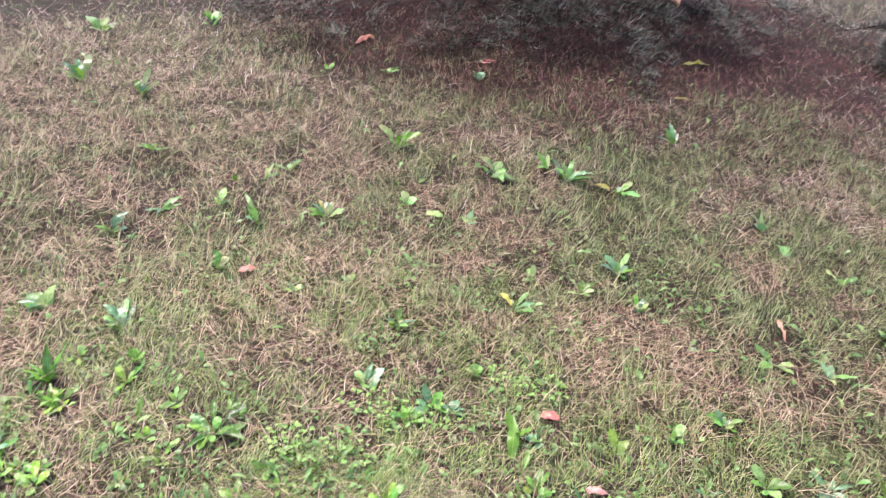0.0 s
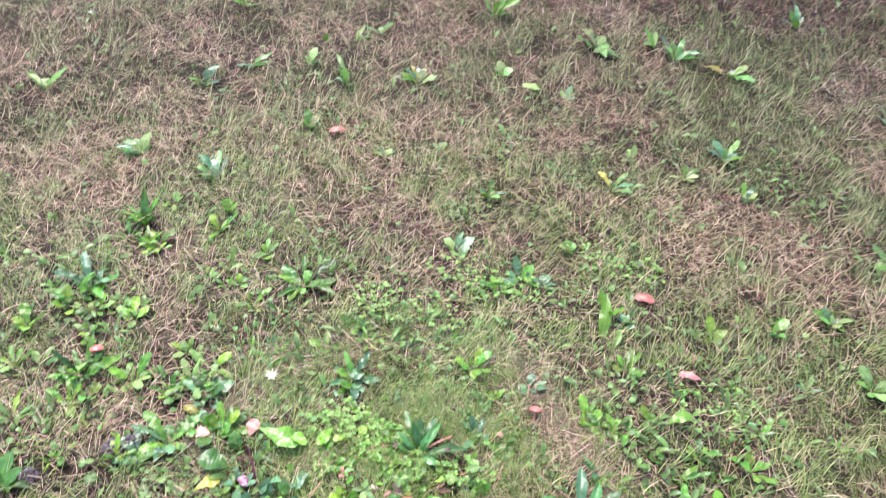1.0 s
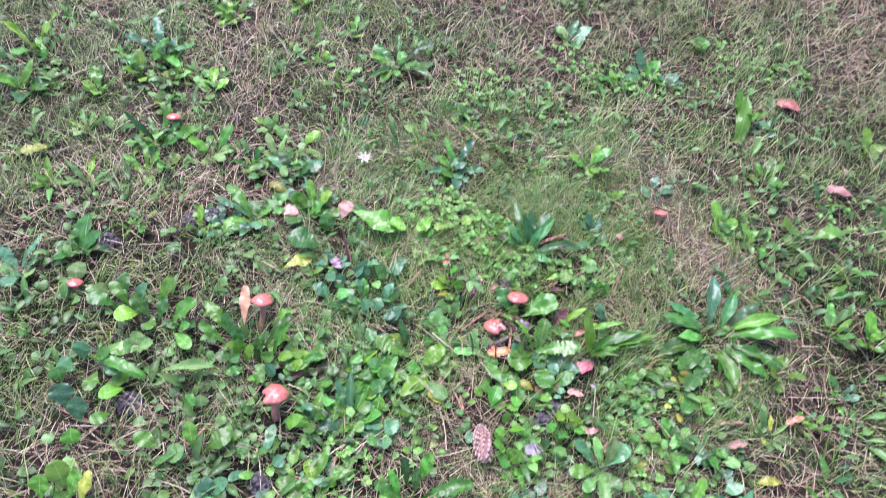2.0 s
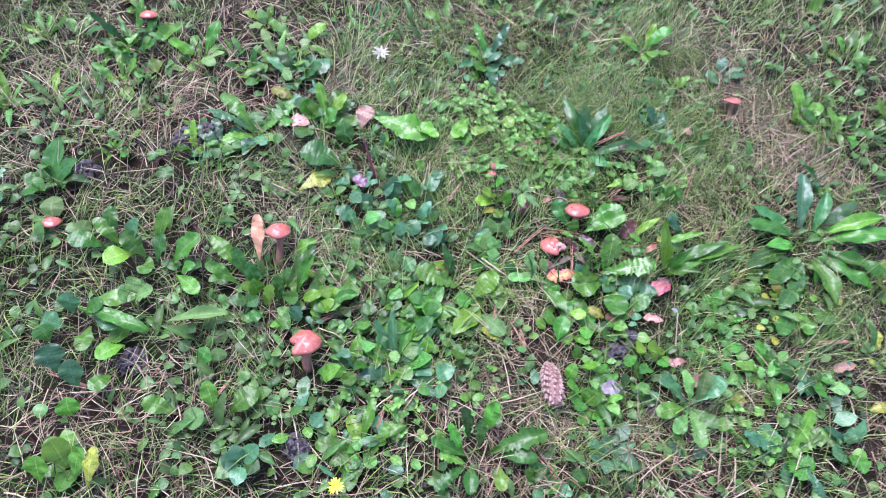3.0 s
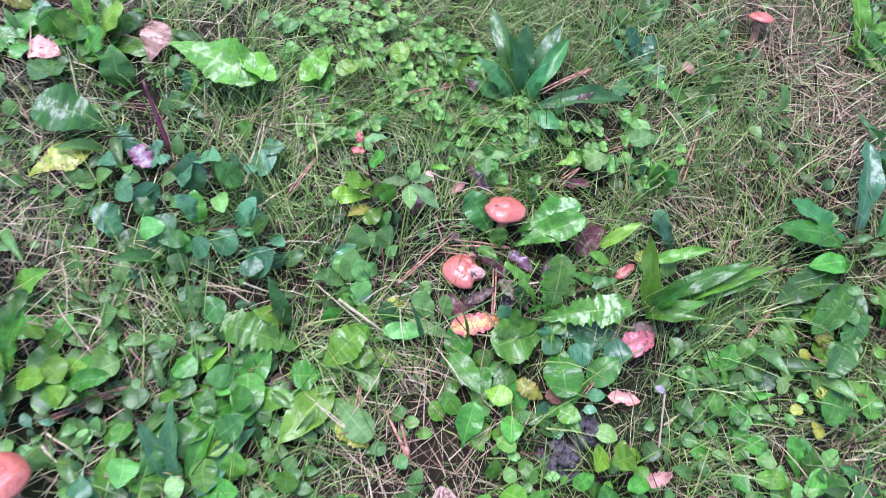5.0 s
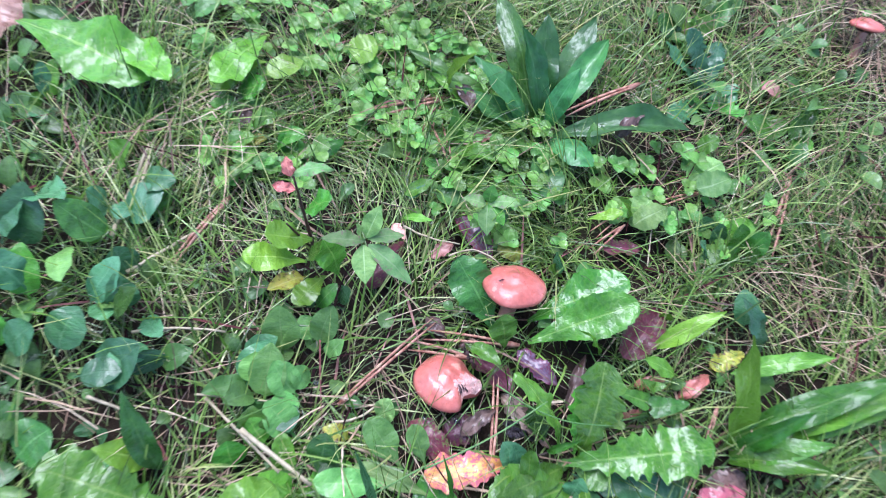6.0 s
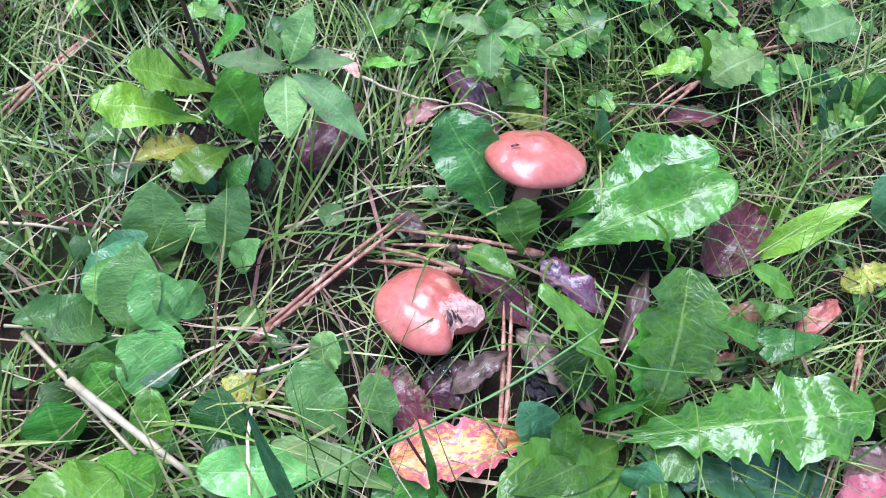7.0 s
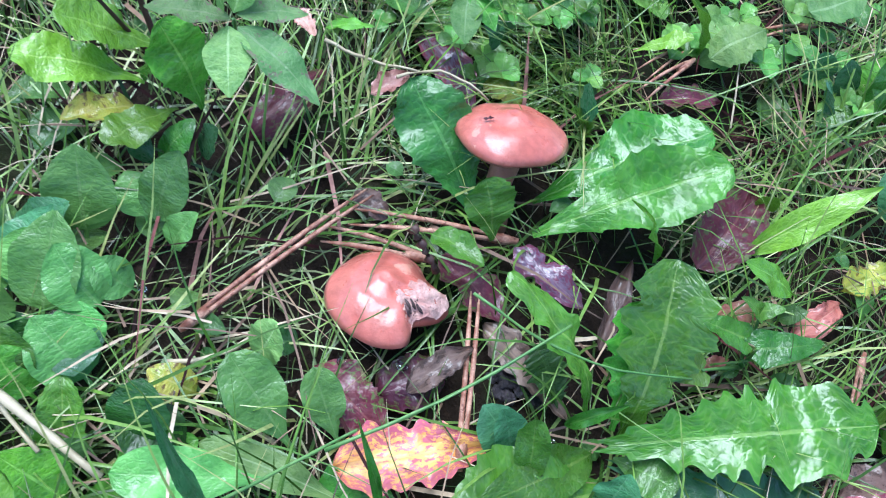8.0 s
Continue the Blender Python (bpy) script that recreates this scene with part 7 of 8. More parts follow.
leaf(p, "oval", (-0.1392, -0.1545, 0.0159), (-0.1328, -0.1720, 0.0268), 0.0162, GREEN, roll=12)
leaf(p, "oval", (-0.0943, -0.1784, 0.0135), (-0.0808, -0.1935, 0.0166), 0.0133, SHEEN, roll=-6)
leaf(p, "oval", (-0.0994, -0.1808, 0.0104), (-0.1161, -0.1673, 0.0204), 0.0166, DEEP, roll=8)
leaf(p, "oval", (-0.0756, -0.1580, 0.0126), (-0.0637, -0.1828, 0.0173), 0.0212, GREEN, roll=15)
leaf(p, "oval", (-0.0521, -0.1708, 0.0100), (-0.0550, -0.1506, 0.0269), 0.0176, WET, roll=11)
leaf(p, "oval", (-0.0197, -0.1501, 0.0128), (-0.0118, -0.1668, 0.0264), 0.0174, GREEN, roll=-25)
leaf(p, "oval", (-0.1310, -0.1782, 0.0115), (-0.1183, -0.1984, 0.0291), 0.0207, SHEEN, roll=-26)
leaf(p, "oval", (-0.0805, -0.2282, 0.0143), (-0.0588, -0.2251, 0.0187), 0.0117, DEEP, roll=-19)
leaf(p, "oval", (-0.1351, -0.2229, 0.0123), (-0.1196, -0.2435, 0.0276), 0.0181, GREEN, roll=-5)
leaf(p, "oval", (-0.0262, -0.2165, 0.0117), (-0.0116, -0.2049, 0.0269), 0.0163, BLUISH, roll=-7)
leaf(p, "oval", (-0.1569, -0.2457, 0.0102), (-0.1391, -0.2267, 0.0347), 0.0206, GREEN, roll=-5)
leaf(p, "oval", (-0.0775, -0.1010, 0.0115), (-0.0960, -0.1104, 0.0283), 0.0177, SHEEN, roll=-14)
leaf(p, "oval", (-0.0751, -0.1481, 0.0152), (-0.0581, -0.1271, 0.0297), 0.0200, DEEP, roll=7)

p = thing("self_heal", -0.1736, 0.0111, swell(-0.1736, 0.0111), "blue-green rounded leaves on short stalks in grass", "weed", "lawn weeds")
leaf(p, "oval", (-0.1807, 0.0209, 0.0190), (-0.1782, 0.0436, 0.0320), 0.0151, BLUISH, roll=-22)
leaf(p, "oval", (-0.1893, -0.0087, 0.0167), (-0.2068, 0.0013, 0.0260), 0.0156, DEEP, roll=17)
leaf(p, "oval", (-0.1955, -0.0231, 0.0186), (-0.1709, -0.0160, 0.0377), 0.0179, SHEEN, roll=21)
leaf(p, "oval", (-0.1822, -0.0463, 0.0182), (-0.1916, -0.0400, 0.0329), 0.0106, DEEP, roll=18)
leaf(p, "oval", (-0.1127, -0.0265, 0.0176), (-0.0920, -0.0167, 0.0237), 0.0154, BLUISH, roll=-4)
leaf(p, "oval", (-0.1586, 0.0049, 0.0143), (-0.1758, 0.0103, 0.0352), 0.0190, BLUISH, roll=26)
leaf(p, "oval", (-0.1501, 0.0327, 0.0172), (-0.1343, 0.0097, 0.0371), 0.0145, SHEEN, roll=17)
leaf(p, "oval", (-0.1127, 0.0065, 0.0178), (-0.1012, 0.0192, 0.0359), 0.0155, DEEP, roll=-15)
leaf(p, "oval", (-0.1487, -0.0268, 0.0153), (-0.1363, -0.0127, 0.0327), 0.0176, BLUISH, roll=11)
leaf(p, "oval", (-0.2047, -0.0325, 0.0191), (-0.2158, -0.0243, 0.0368), 0.0154, BLUISH, roll=25)
leaf(p, "oval", (-0.1576, -0.0113, 0.0155), (-0.1746, -0.0257, 0.0273), 0.0172, SHEEN, roll=-5)
leaf(p, "oval", (-0.1351, 0.0458, 0.0147), (-0.1572, 0.0440, 0.0425), 0.0189, DEEP, roll=-9)
leaf(p, "oval", (-0.2311, 0.0117, 0.0188), (-0.2060, -0.0035, 0.0314), 0.0184, BLUISH, roll=21)
leaf(p, "oval", (-0.1818, 0.0469, 0.0157), (-0.1533, 0.0480, 0.0421), 0.0196, BLUISH, roll=-19)

p = thing("self_heal", -0.2388, -0.1627, swell(-0.2388, -0.1627), "light green leaves round the foot of a dandelion", "weed", "lawn weeds")
leaf(p, "oval", (-0.2833, -0.1660, 0.0162), (-0.2997, -0.1699, 0.0277), 0.0137, BRIGHT, roll=-23)
leaf(p, "oval", (-0.2468, -0.1505, 0.0153), (-0.2258, -0.1727, 0.0296), 0.0200, GREEN, roll=-14)
leaf(p, "oval", (-0.2187, -0.1365, 0.0142), (-0.1874, -0.1468, 0.0287), 0.0223, BRIGHT, roll=-19)
leaf(p, "oval", (-0.1604, -0.1156, 0.0172), (-0.1727, -0.1335, 0.0275), 0.0164, PALE, roll=-20)
leaf(p, "oval", (-0.1922, -0.1643, 0.0139), (-0.1821, -0.1491, 0.0323), 0.0172, BRIGHT, roll=-3)
leaf(p, "oval", (-0.2303, -0.1920, 0.0171), (-0.2412, -0.2079, 0.0248), 0.0118, GREEN, roll=19)
leaf(p, "oval", (-0.2929, -0.1755, 0.0122), (-0.2671, -0.1907, 0.0284), 0.0195, DEEP, roll=8)
leaf(p, "oval", (-0.2226, -0.1800, 0.0152), (-0.2436, -0.1840, 0.0268), 0.0150, PALE, roll=-16)


creeper("self_heal", -0.015, -0.160, 0.026, 13, "oval", (GREEN, SHEEN, DEEP), 0.015, "small rounded green leaves among straw", (0.5, 0.85), 2)
creeper("self_heal", 0.032, -0.182, 0.026, 13, "oval", (GREEN, BRIGHT), 0.016, "small light green leaves among straw", (0.5, 0.85), 2)
creeper("speedwell", 0.043, -0.100, 0.02, 10, "oval", (SHEEN, GREEN), 0.014, "small soft green leaves among straw", (0.5, 0.85), 2)
creeper("self_heal", -0.054, -0.114, 0.026, 12, "oval", (GREEN, SHEEN), 0.017, "small rounded green leaves in thin grass", (0.5, 0.85), 2)
creeper("self_heal", -0.180, -0.180, 0.026, 12, "oval", (SHEEN, BLUISH), 0.018, "soft blue-green leaves beside a mushroom", (0.5, 0.85), 2)
creeper("speedwell", 0.159, -0.118, 0.028, 18, "oval", (GREEN, BRIGHT, SHEEN), 0.013, "crowd of small bright leaves beside a pine cone", (0.5, 0.85), 2)
creeper("speedwell", 0.194, -0.140, 0.028, 18, "oval", (GREEN, BRIGHT), 0.013, "crowd of small bright leaves beside a pine cone", (0.5, 0.85), 2)
creeper("speedwell", 0.121, -0.071, 0.022, 12, "oval", (GREEN, SHEEN), 0.014, "small soft green leaves beside dark soil", (0.5, 0.85), 2)
creeper("self_heal", 0.224, -0.076, 0.02, 11, "oval", (GREEN, BRIGHT), 0.016, "bright green leaves crowding a worm cast", (0.5, 0.85), 2)
creeper("self_heal", 0.302, -0.037, 0.026, 11, "oval", (SHEEN, PALE, GREEN), 0.019, "soft pale green leaves in lawn", (0.5, 0.85), 2)
creeper("self_heal", 0.353, -0.030, 0.026, 11, "oval", (GREEN, SHEEN), 0.019, "soft green leaves in lawn", (0.5, 0.85), 2)
creeper("self_heal", 0.396, -0.055, 0.028, 11, "oval", (GREEN, DEEP), 0.021, "rounded green leaves in lawn", (0.5, 0.85), 2)
creeper("self_heal", 0.319, 0.022, 0.022, 10, "oval", (SHEEN, GREEN), 0.016, "soft pale green leaves in fine grass", (0.5, 0.85), 2)
creeper("self_heal", 0.283, 0.015, 0.02, 8, "oval", (DEEP, GREEN), 0.02, "dark green leaves low in fine grass", (0.5, 0.85), 2)
fallen("round", 0.327, -0.089, 0.019, 0.015, 70, YELLOW, "small yellow and green spotted leaf in grass", 0.012, 12)
creeper("creeping_buttercup", 0.352, 0.045, 0.030, 14, "round", (PALE, YELLOW, BRIGHT), 0.014, "low weed with small yellowing lobed leaves", (0.7, 0.95))
creeper("self_heal", 0.292, 0.025, 0.024, 9, "oval", (DEEP, GREEN), 0.024, "dark green leaves low in fine grass")
creeper("speedwell", 0.345, -0.065, 0.030, 10, "oval", (GREEN, SHEEN), 0.024, "rounded soft green leaves in fine grass")
creeper("self_heal", 0.420, -0.060, 0.034, 11, "oval", (GREEN, BLUISH), 0.027, "crowd of rounded green leaves in lawn")

# plants in the drier turf
fallen("round", 0.4465, 0.8200, 0.0512, 0.0310, 4, RED, "bright red fallen leaf in turf", 0.0080, 0)
fallen("ragged", 0.5665, 0.6120, 0.0532, 0.0239, 4, PINKISH, "faded red fallen leaf in turf", 0.0080, 0)
fallen("ragged", 0.5310, 0.0820, 0.0369, 0.0119, 41, ORANGE, "orange-brown fallen leaf in turf", 0.0080, 0)
fallen("ragged", 0.4535, 0.0045, 0.0330, 0.0166, 35, PINKISH, "pinkish fallen leaf in grass", 0.0080, 0)
fallen("ragged", 0.5055, -0.0335, 0.0355, 0.0161, 22, YELLOW, "yellow fallen leaf in grass", 0.0080, 0)

p = thing("sorrel", 0.4940, 0.4740, swell(0.4940, 0.4740), "two bright yellow-green leaves in dry turf", "weed", "lawn weeds")
leaf(p, "toothed", (0.5190, 0.4540, 0.0140), (0.5710, 0.4920, 0.0260), 0.0265, BRIGHT)
leaf(p, "toothed", (0.4890, 0.4580, 0.0080), (0.4600, 0.4620, 0.0400), 0.0244, BRIGHT)
leaf(p, "blade", (0.3610, 0.6600, 0.0040), (0.3480, 0.7560, 0.0550), 0.0296, BRIGHT)
rosette("dandelion", -0.3460, 0.5480, 0.0875, 12, "toothed", (DEEP, GREEN,), 0.0233, "dandelion rosette of dark toothed leaves", "weed", (0.15, 0.7))
rosette("dandelion", 0.0990, 0.4590, 0.0538, 8, "toothed", (GREEN, BRIGHT,), 0.0215, "young dandelion with bright leaves", "weed", (0.2, 0.7))
rosette("dandelion", -0.6450, 0.1440, 0.0766, 10, "toothed", (DEEP, GREEN,), 0.0184, "tuft of upright dark leaves", "weed", (0.3, 0.9))
rosette("dandelion", -0.7900, 0.3640, 0.0852, 9, "lobed", (GREEN, BLUISH,), 0.0250, "dandelion with long lobed leaves", "weed", (0.2, 0.6))
rosette("dandelion", -0.6740, -0.1840, 0.0615, 7, "lobed", (BLUISH, PALE,), 0.0246, "dandelion with grey-green lobed leaves", "weed", (0.2, 0.6))
rosette("dandelion", -0.8320, 0.2140, 0.0483, 6, "toothed", (BRIGHT, GREEN,), 0.0215, "young weed with upright yellow-green leaves", "weed", (0.4, 0.9))
rosette("dandelion", 0.5810, 0.2920, 0.0426, 6, "toothed", (YELLOW, PALE,), 0.0208, "yellowing weed in dry turf", "weed", (0.3, 0.8))
rosette("self_heal", 0.4370, 0.4130, 0.0458, 7, "oval", (GREEN,), 0.0203, "small leafy weed in dry turf", "weed", (0.1, 0.5))
rosette("self_heal", 0.2320, 0.4560, 0.0371, 6, "oval", (BLUISH,), 0.0212, "small leafy weed in dry turf", "weed", (0.1, 0.5))
rosette("self_heal", 0.0980, 0.7200, 0.0537, 8, "oval", (GREEN,), 0.0191, "patch of small green leaves", "weed", (0.1, 0.5))
rosette("self_heal", 0.1970, 0.7780, 0.0422, 6, "oval", (BLUISH,), 0.0217, "patch of small green leaves", "weed", (0.1, 0.5))
rosette("self_heal", 0.4080, 0.7220, 0.0405, 6, "oval", (BLUISH,), 0.0185, "patch of small green leaves", "weed", (0.1, 0.5))
rosette("self_heal", 0.6230, 0.7760, 0.0347, 5, "oval", (BRIGHT,), 0.0231, "small bright green weed in turf", "weed", (0.1, 0.5))
rosette("dandelion", 0.5920, -0.0400, 0.0558, 7, "lance", (GREEN,), 0.0112, "tuft of narrow leaves in turf", "weed", (0.2, 0.8))
rosette("dandelion", 0.4700, -0.0970, 0.0393, 7, "oval", (GREEN, BLUISH,), 0.0236, "low weed with rounded leaves", "weed", (0.1, 0.5))
rosette("self_heal", 0.4980, 0.0410, 0.0338, 8, "oval", (PALE, YELLOW,), 0.0118, "pale small-leaved weed in turf", "weed", (0.1, 0.5))
rosette("self_heal", -0.0730, 0.4640, 0.0329, 4, "oval", (BLUISH,), 0.0198, "small leafy green weed in damp lawn", "weed", (0.2, 0.5))
rosette("self_heal", -0.2230, 0.3950, 0.0380, 6, "oval", (GREEN,), 0.0195, "small leafy green weed in damp lawn", "weed", (0.1, 0.5))
rosette("self_heal", -0.6560, 0.3420, 0.0444, 6, "oval", (GREEN,), 0.0244, "small leafy green weed in damp lawn", "weed", (0.1, 0.5))
rosette("self_heal", 0.1960, -0.2050, 0.0308, 6, "oval", (BLUISH,), 0.0215, "blue-green leafy weed in turf", "weed", (0.1, 0.5))
rosette("self_heal", 0.5100, 0.3760, 0.0298, 5, "oval", (GREEN,), 0.0179, "small leafy green weed in damp lawn", "weed", (0.1, 0.5))
rosette("dandelion", -0.3810, -0.4270, 0.0368, 6, "oval", (GREEN,), 0.0221, "broad-leaved green weed in lawn", "weed", (0.2, 0.6))
fallen("ragged", -0.8240, 0.0285, 0.0460, 0.0354, 42, YELLOW, "faded yellow-brown leaf in turf", 0.0100, 0)
mushroom(-0.6470, 0.1980, 0.0260, 0.0150, 0.034, 28, 107, "small pale pink mushroom in a leafy tuft", seed=10)

# weeds further up the lawn
rosette("dandelion", -0.8060, 0.5970, 0.0910, 10, "lance", (DEEP, GREEN,), 0.0224, "tuft of upright dark green leaves", "weed", (0.5, 1.0))
rosette("dandelion", -1.5840, 2.4040, 0.1460, 9, "toothed", (BRIGHT, YELLOW,), 0.0478, "tall yellow-green weed in dry turf", "weed", (0.4, 1.1))
rosette("dandelion", -1.7680, 3.5500, 0.1236, 7, "toothed", (BRIGHT,), 0.0481, "yellow-green weed in dry turf", "weed", (0.3, 0.9))
rosette("dandelion", -1.9140, 2.4610, 0.1084, 6, "toothed", (BRIGHT, PALE,), 0.0379, "upright yellow-green weed in turf", "weed", (0.4, 1.0))
rosette("dandelion", -0.3110, 2.2890, 0.1054, 7, "toothed", (BRIGHT, GREEN,), 0.0427, "upright bright green weed", "weed", (0.5, 1.1))
rosette("dandelion", 0.9450, 2.8410, 0.1181, 7, "lance", (GREEN,), 0.0422, "green weed below the conifer", "weed", (0.3, 0.9))
rosette("dandelion", 0.6420, 1.5790, 0.0892, 9, "toothed", (BLUISH, PALE,), 0.0297, "dandelion rosette with blue-green leaves", "weed", (0.3, 0.8))
rosette("dandelion", -0.6360, 1.1990, 0.0610, 6, "toothed", (GREEN, PALE,), 0.0269, "small dandelion in dry turf", "weed", (0.3, 0.8))
rosette("dandelion", -0.6380, 1.5070, 0.0901, 6, "toothed", (GREEN,), 0.0300, "upright green weed in dry turf", "weed", (0.4, 1.1))
rosette("dandelion", -1.0580, 1.2910, 0.0752, 7, "oval", (BLUISH, GREEN,), 0.0338, "leafy weed in dry turf", "weed", (0.2, 0.7))
rosette("dandelion", -0.7460, 0.8420, 0.0749, 8, "toothed", (BLUISH, PALE,), 0.0250, "grey-green dandelion rosette in turf", "weed", (0.2, 0.6))
rosette("dandelion", -0.1600, 1.8130, 0.0654, 6, "oval", (GREEN, BRIGHT,), 0.0393, "small bright leafy weed", "weed", (0.3, 0.8))
rosette("dandelion", 0.1450, 2.1780, 0.0916, 6, "toothed", (PALE, GREEN,), 0.0386, "pale leafy weed in dry turf", "weed", (0.2, 0.6))
rosette("dandelion", 0.4470, 2.2410, 0.1169, 9, "oval", (PALE, GREEN,), 0.0341, "pale leafy weed in dry turf", "weed", (0.2, 0.7))
rosette("dandelion", 0.6650, 2.2080, 0.1057, 7, "toothed", (PALE, GREEN,), 0.0360, "pale leafy weed in dry turf", "weed", (0.2, 0.6))
rosette("dandelion", 0.3110, 1.2640, 0.0751, 8, "toothed", (PALE, YELLOW,), 0.0286, "pale yellowing rosette in dry turf", "weed", (0.2, 0.6))
rosette("dandelion", 1.2400, 2.1240, 0.0787, 7, "lance", (PALE, GREEN,), 0.0324, "small pale rosette in turf", "weed", (0.3, 0.8))
rosette("dandelion", 1.8020, 2.3080, 0.0819, 7, "toothed", (GREEN, BRIGHT,), 0.0434, "leafy weed in turf", "weed", (0.3, 0.8))
rosette("dandelion", 1.5260, 1.4670, 0.0893, 9, "oval", (BLUISH,), 0.0409, "blue-green broad-leaved weed in turf", "weed", (0.2, 0.7))
rosette("dandelion", 0.3580, 0.7280, 0.0570, 5, "toothed", (BRIGHT,), 0.0257, "upright bright green weed", "weed", (0.7, 1.2))
rosette("dandelion", 0.6160, 0.7520, 0.0486, 5, "toothed", (BRIGHT, PALE,), 0.0257, "bright leafy weed in turf", "weed", (0.3, 0.8))
rosette("dandelion", 0.7530, 0.8340, 0.0502, 6, "toothed", (GREEN,), 0.0266, "green leafy weed in turf", "weed", (0.3, 0.8))
rosette("dandelion", 1.2880, 1.9360, 0.0569, 6, "oval", (BRIGHT,), 0.0262, "small bright green weed in turf", "weed", (0.2, 0.7))
rosette("dandelion", 1.4570, 1.7870, 0.0623, 6, "toothed", (PALE, GREEN,), 0.0332, "small pale weed in dry turf", "weed", (0.3, 0.8))
rosette("dandelion", -0.5820, 3.2170, 0.0755, 6, "oval", (GREEN,), 0.0440, "small weed in needle litter", "weed", (0.2, 0.7))
rosette("dandelion", -0.8930, 3.1210, 0.0558, 5, "oval", (GREEN,), 0.0434, "small weed in needle litter", "weed", (0.4, 0.9))
rosette("dandelion", -0.0880, 3.3450, 0.0577, 4, "toothed", (GREEN,), 0.0449, "small weed in needle litter", "weed", (0.6, 1.0))
rosette("dandelion", -0.4160, 1.6230, 0.0827, 8, "oval", (GREEN, YELLOW,), 0.0289, "small leafy weed in dry turf", "weed", (0.2, 0.7))
rosette("dandelion", -0.8140, 1.5990, 0.0539, 6, "oval", (BRIGHT,), 0.0269, "small yellow-green weed in turf", "weed", (0.2, 0.8))
rosette("dandelion", -0.8380, 1.7820, 0.0483, 4, "lance", (BRIGHT,), 0.0242, "upright yellow-green weed in turf", "weed", (0.7, 1.2))
rosette("dandelion", -0.6800, 1.9440, 0.0643, 6, "toothed", (GREEN, BRIGHT,), 0.0276, "small green weed in dry turf", "weed", (0.3, 0.8))
rosette("dandelion", -0.9870, 1.4750, 0.0800, 7, "oval", (YELLOW, GREEN,), 0.0260, "small yellowing weed in turf", "weed", (0.2, 0.6))
rosette("dandelion", -1.2360, 1.9050, 0.1012, 7, "toothed", (PALE, GREEN,), 0.0276, "pale straggling weed in turf", "weed", (0.2, 0.7))
rosette("dandelion", -0.0240, 1.0820, 0.0539, 7, "oval", (GREEN, BRIGHT,), 0.0219, "small green weed in dry turf", "weed", (0.2, 0.6))
rosette("dandelion", -0.0430, 0.8150, 0.0602, 8, "oval", (BLUISH,), 0.0271, "blue-green leafy weed in turf", "weed", (0.2, 0.6))
rosette("dandelion", 0.2330, 0.9320, 0.0377, 5, "toothed", (DEEP, GREEN,), 0.0251, "dark upright weed in dry turf", "weed", (0.5, 1.0))
rosette("dandelion", 0.7020, 1.3760, 0.0626, 5, "toothed", (GREEN,), 0.0258, "upright green weed in turf", "weed", (0.5, 1.0))
rosette("dandelion", 0.5180, 1.4190, 0.0564, 5, "toothed", (PALE,), 0.0263, "pale small weed in dry turf", "weed", (0.2, 0.6))
rosette("dandelion", 1.1070, 1.2400, 0.0761, 8, "oval", (PALE, BLUISH,), 0.0346, "patch of pale clover-like leaves", "weed", (0.1, 0.5))
rosette("dandelion", 0.9070, 0.9240, 0.0550, 6, "toothed", (GREEN, PALE,), 0.0260, "green leafy weed in turf", "weed", (0.2, 0.7))
rosette("dandelion", 1.2560, 1.2260, 0.0788, 10, "oval", (BLUISH,), 0.0240, "patch of small blue-green leaves", "weed", (0.1, 0.5))
rosette("dandelion", -0.6480, 0.7240, 0.0443, 4, "toothed", (GREEN,), 0.0266, "upright green weed in turf", "weed", (0.7, 1.2))
rosette("dandelion", -0.9990, 0.8630, 0.0636, 7, "oval", (GREEN, PALE,), 0.0286, "low green weed in turf", "weed", (0.1, 0.5))
rosette("dandelion", 0.9790, 0.7360, 0.0559, 6, "toothed", (PALE, GREEN,), 0.0252, "pale leafy weed in turf", "weed", (0.2, 0.6))
rosette("dandelion", 1.2810, 0.7800, 0.0706, 7, "lance", (BRIGHT, GREEN,), 0.0169, "upright bright green weed in turf", "weed", (0.5, 1.1))
rosette("dandelion", 1.1410, 0.7740, 0.0566, 8, "oval", (BLUISH,), 0.0226, "patch of blue-green leaves", "weed", (0.1, 0.5))
rosette("self_heal", -1.458, 1.037, 0.07, 8, "oval", (GREEN, PALE,), 0.0294, "pale leafy weed in dry turf", "weed", (0.15, 0.75))
rosette("dandelion", -0.744, 1.84, 0.06, 6, "toothed", (GREEN,), 0.0198, "small green weed in dry turf", "weed", (0.15, 0.75))
rosette("dandelion", 0.085, 1.746, 0.08, 6, "lance", (BRIGHT, GREEN,), 0.0264, "upright bright green weed in turf", "weed", (0.15, 0.75))
rosette("dandelion", 0.829, 0.676, 0.05, 6, "lance", (PALE, BLUISH,), 0.0165, "narrow pale weed in turf", "weed", (0.15, 0.75))
rosette("dandelion", 0.843, 1.226, 0.05, 6, "toothed", (BLUISH, PALE,), 0.0165, "small blue-green weed in turf", "weed", (0.15, 0.75))
rosette("self_heal", 0.355, 1.453, 0.06, 8, "oval", (GREEN, PALE,), 0.0252, "small leafy weed in turf", "weed", (0.15, 0.75))
rosette("self_heal", -0.961, 0.155, 0.07, 8, "oval", (DEEP, GREEN,), 0.0294, "bushy dark weed in turf", "weed", (0.15, 0.75))
rosette("self_heal", -0.623, -0.117, 0.06, 8, "oval", (DEEP, GREEN,), 0.0252, "dark rounded leaves in dead grass", "weed", (0.15, 0.75))
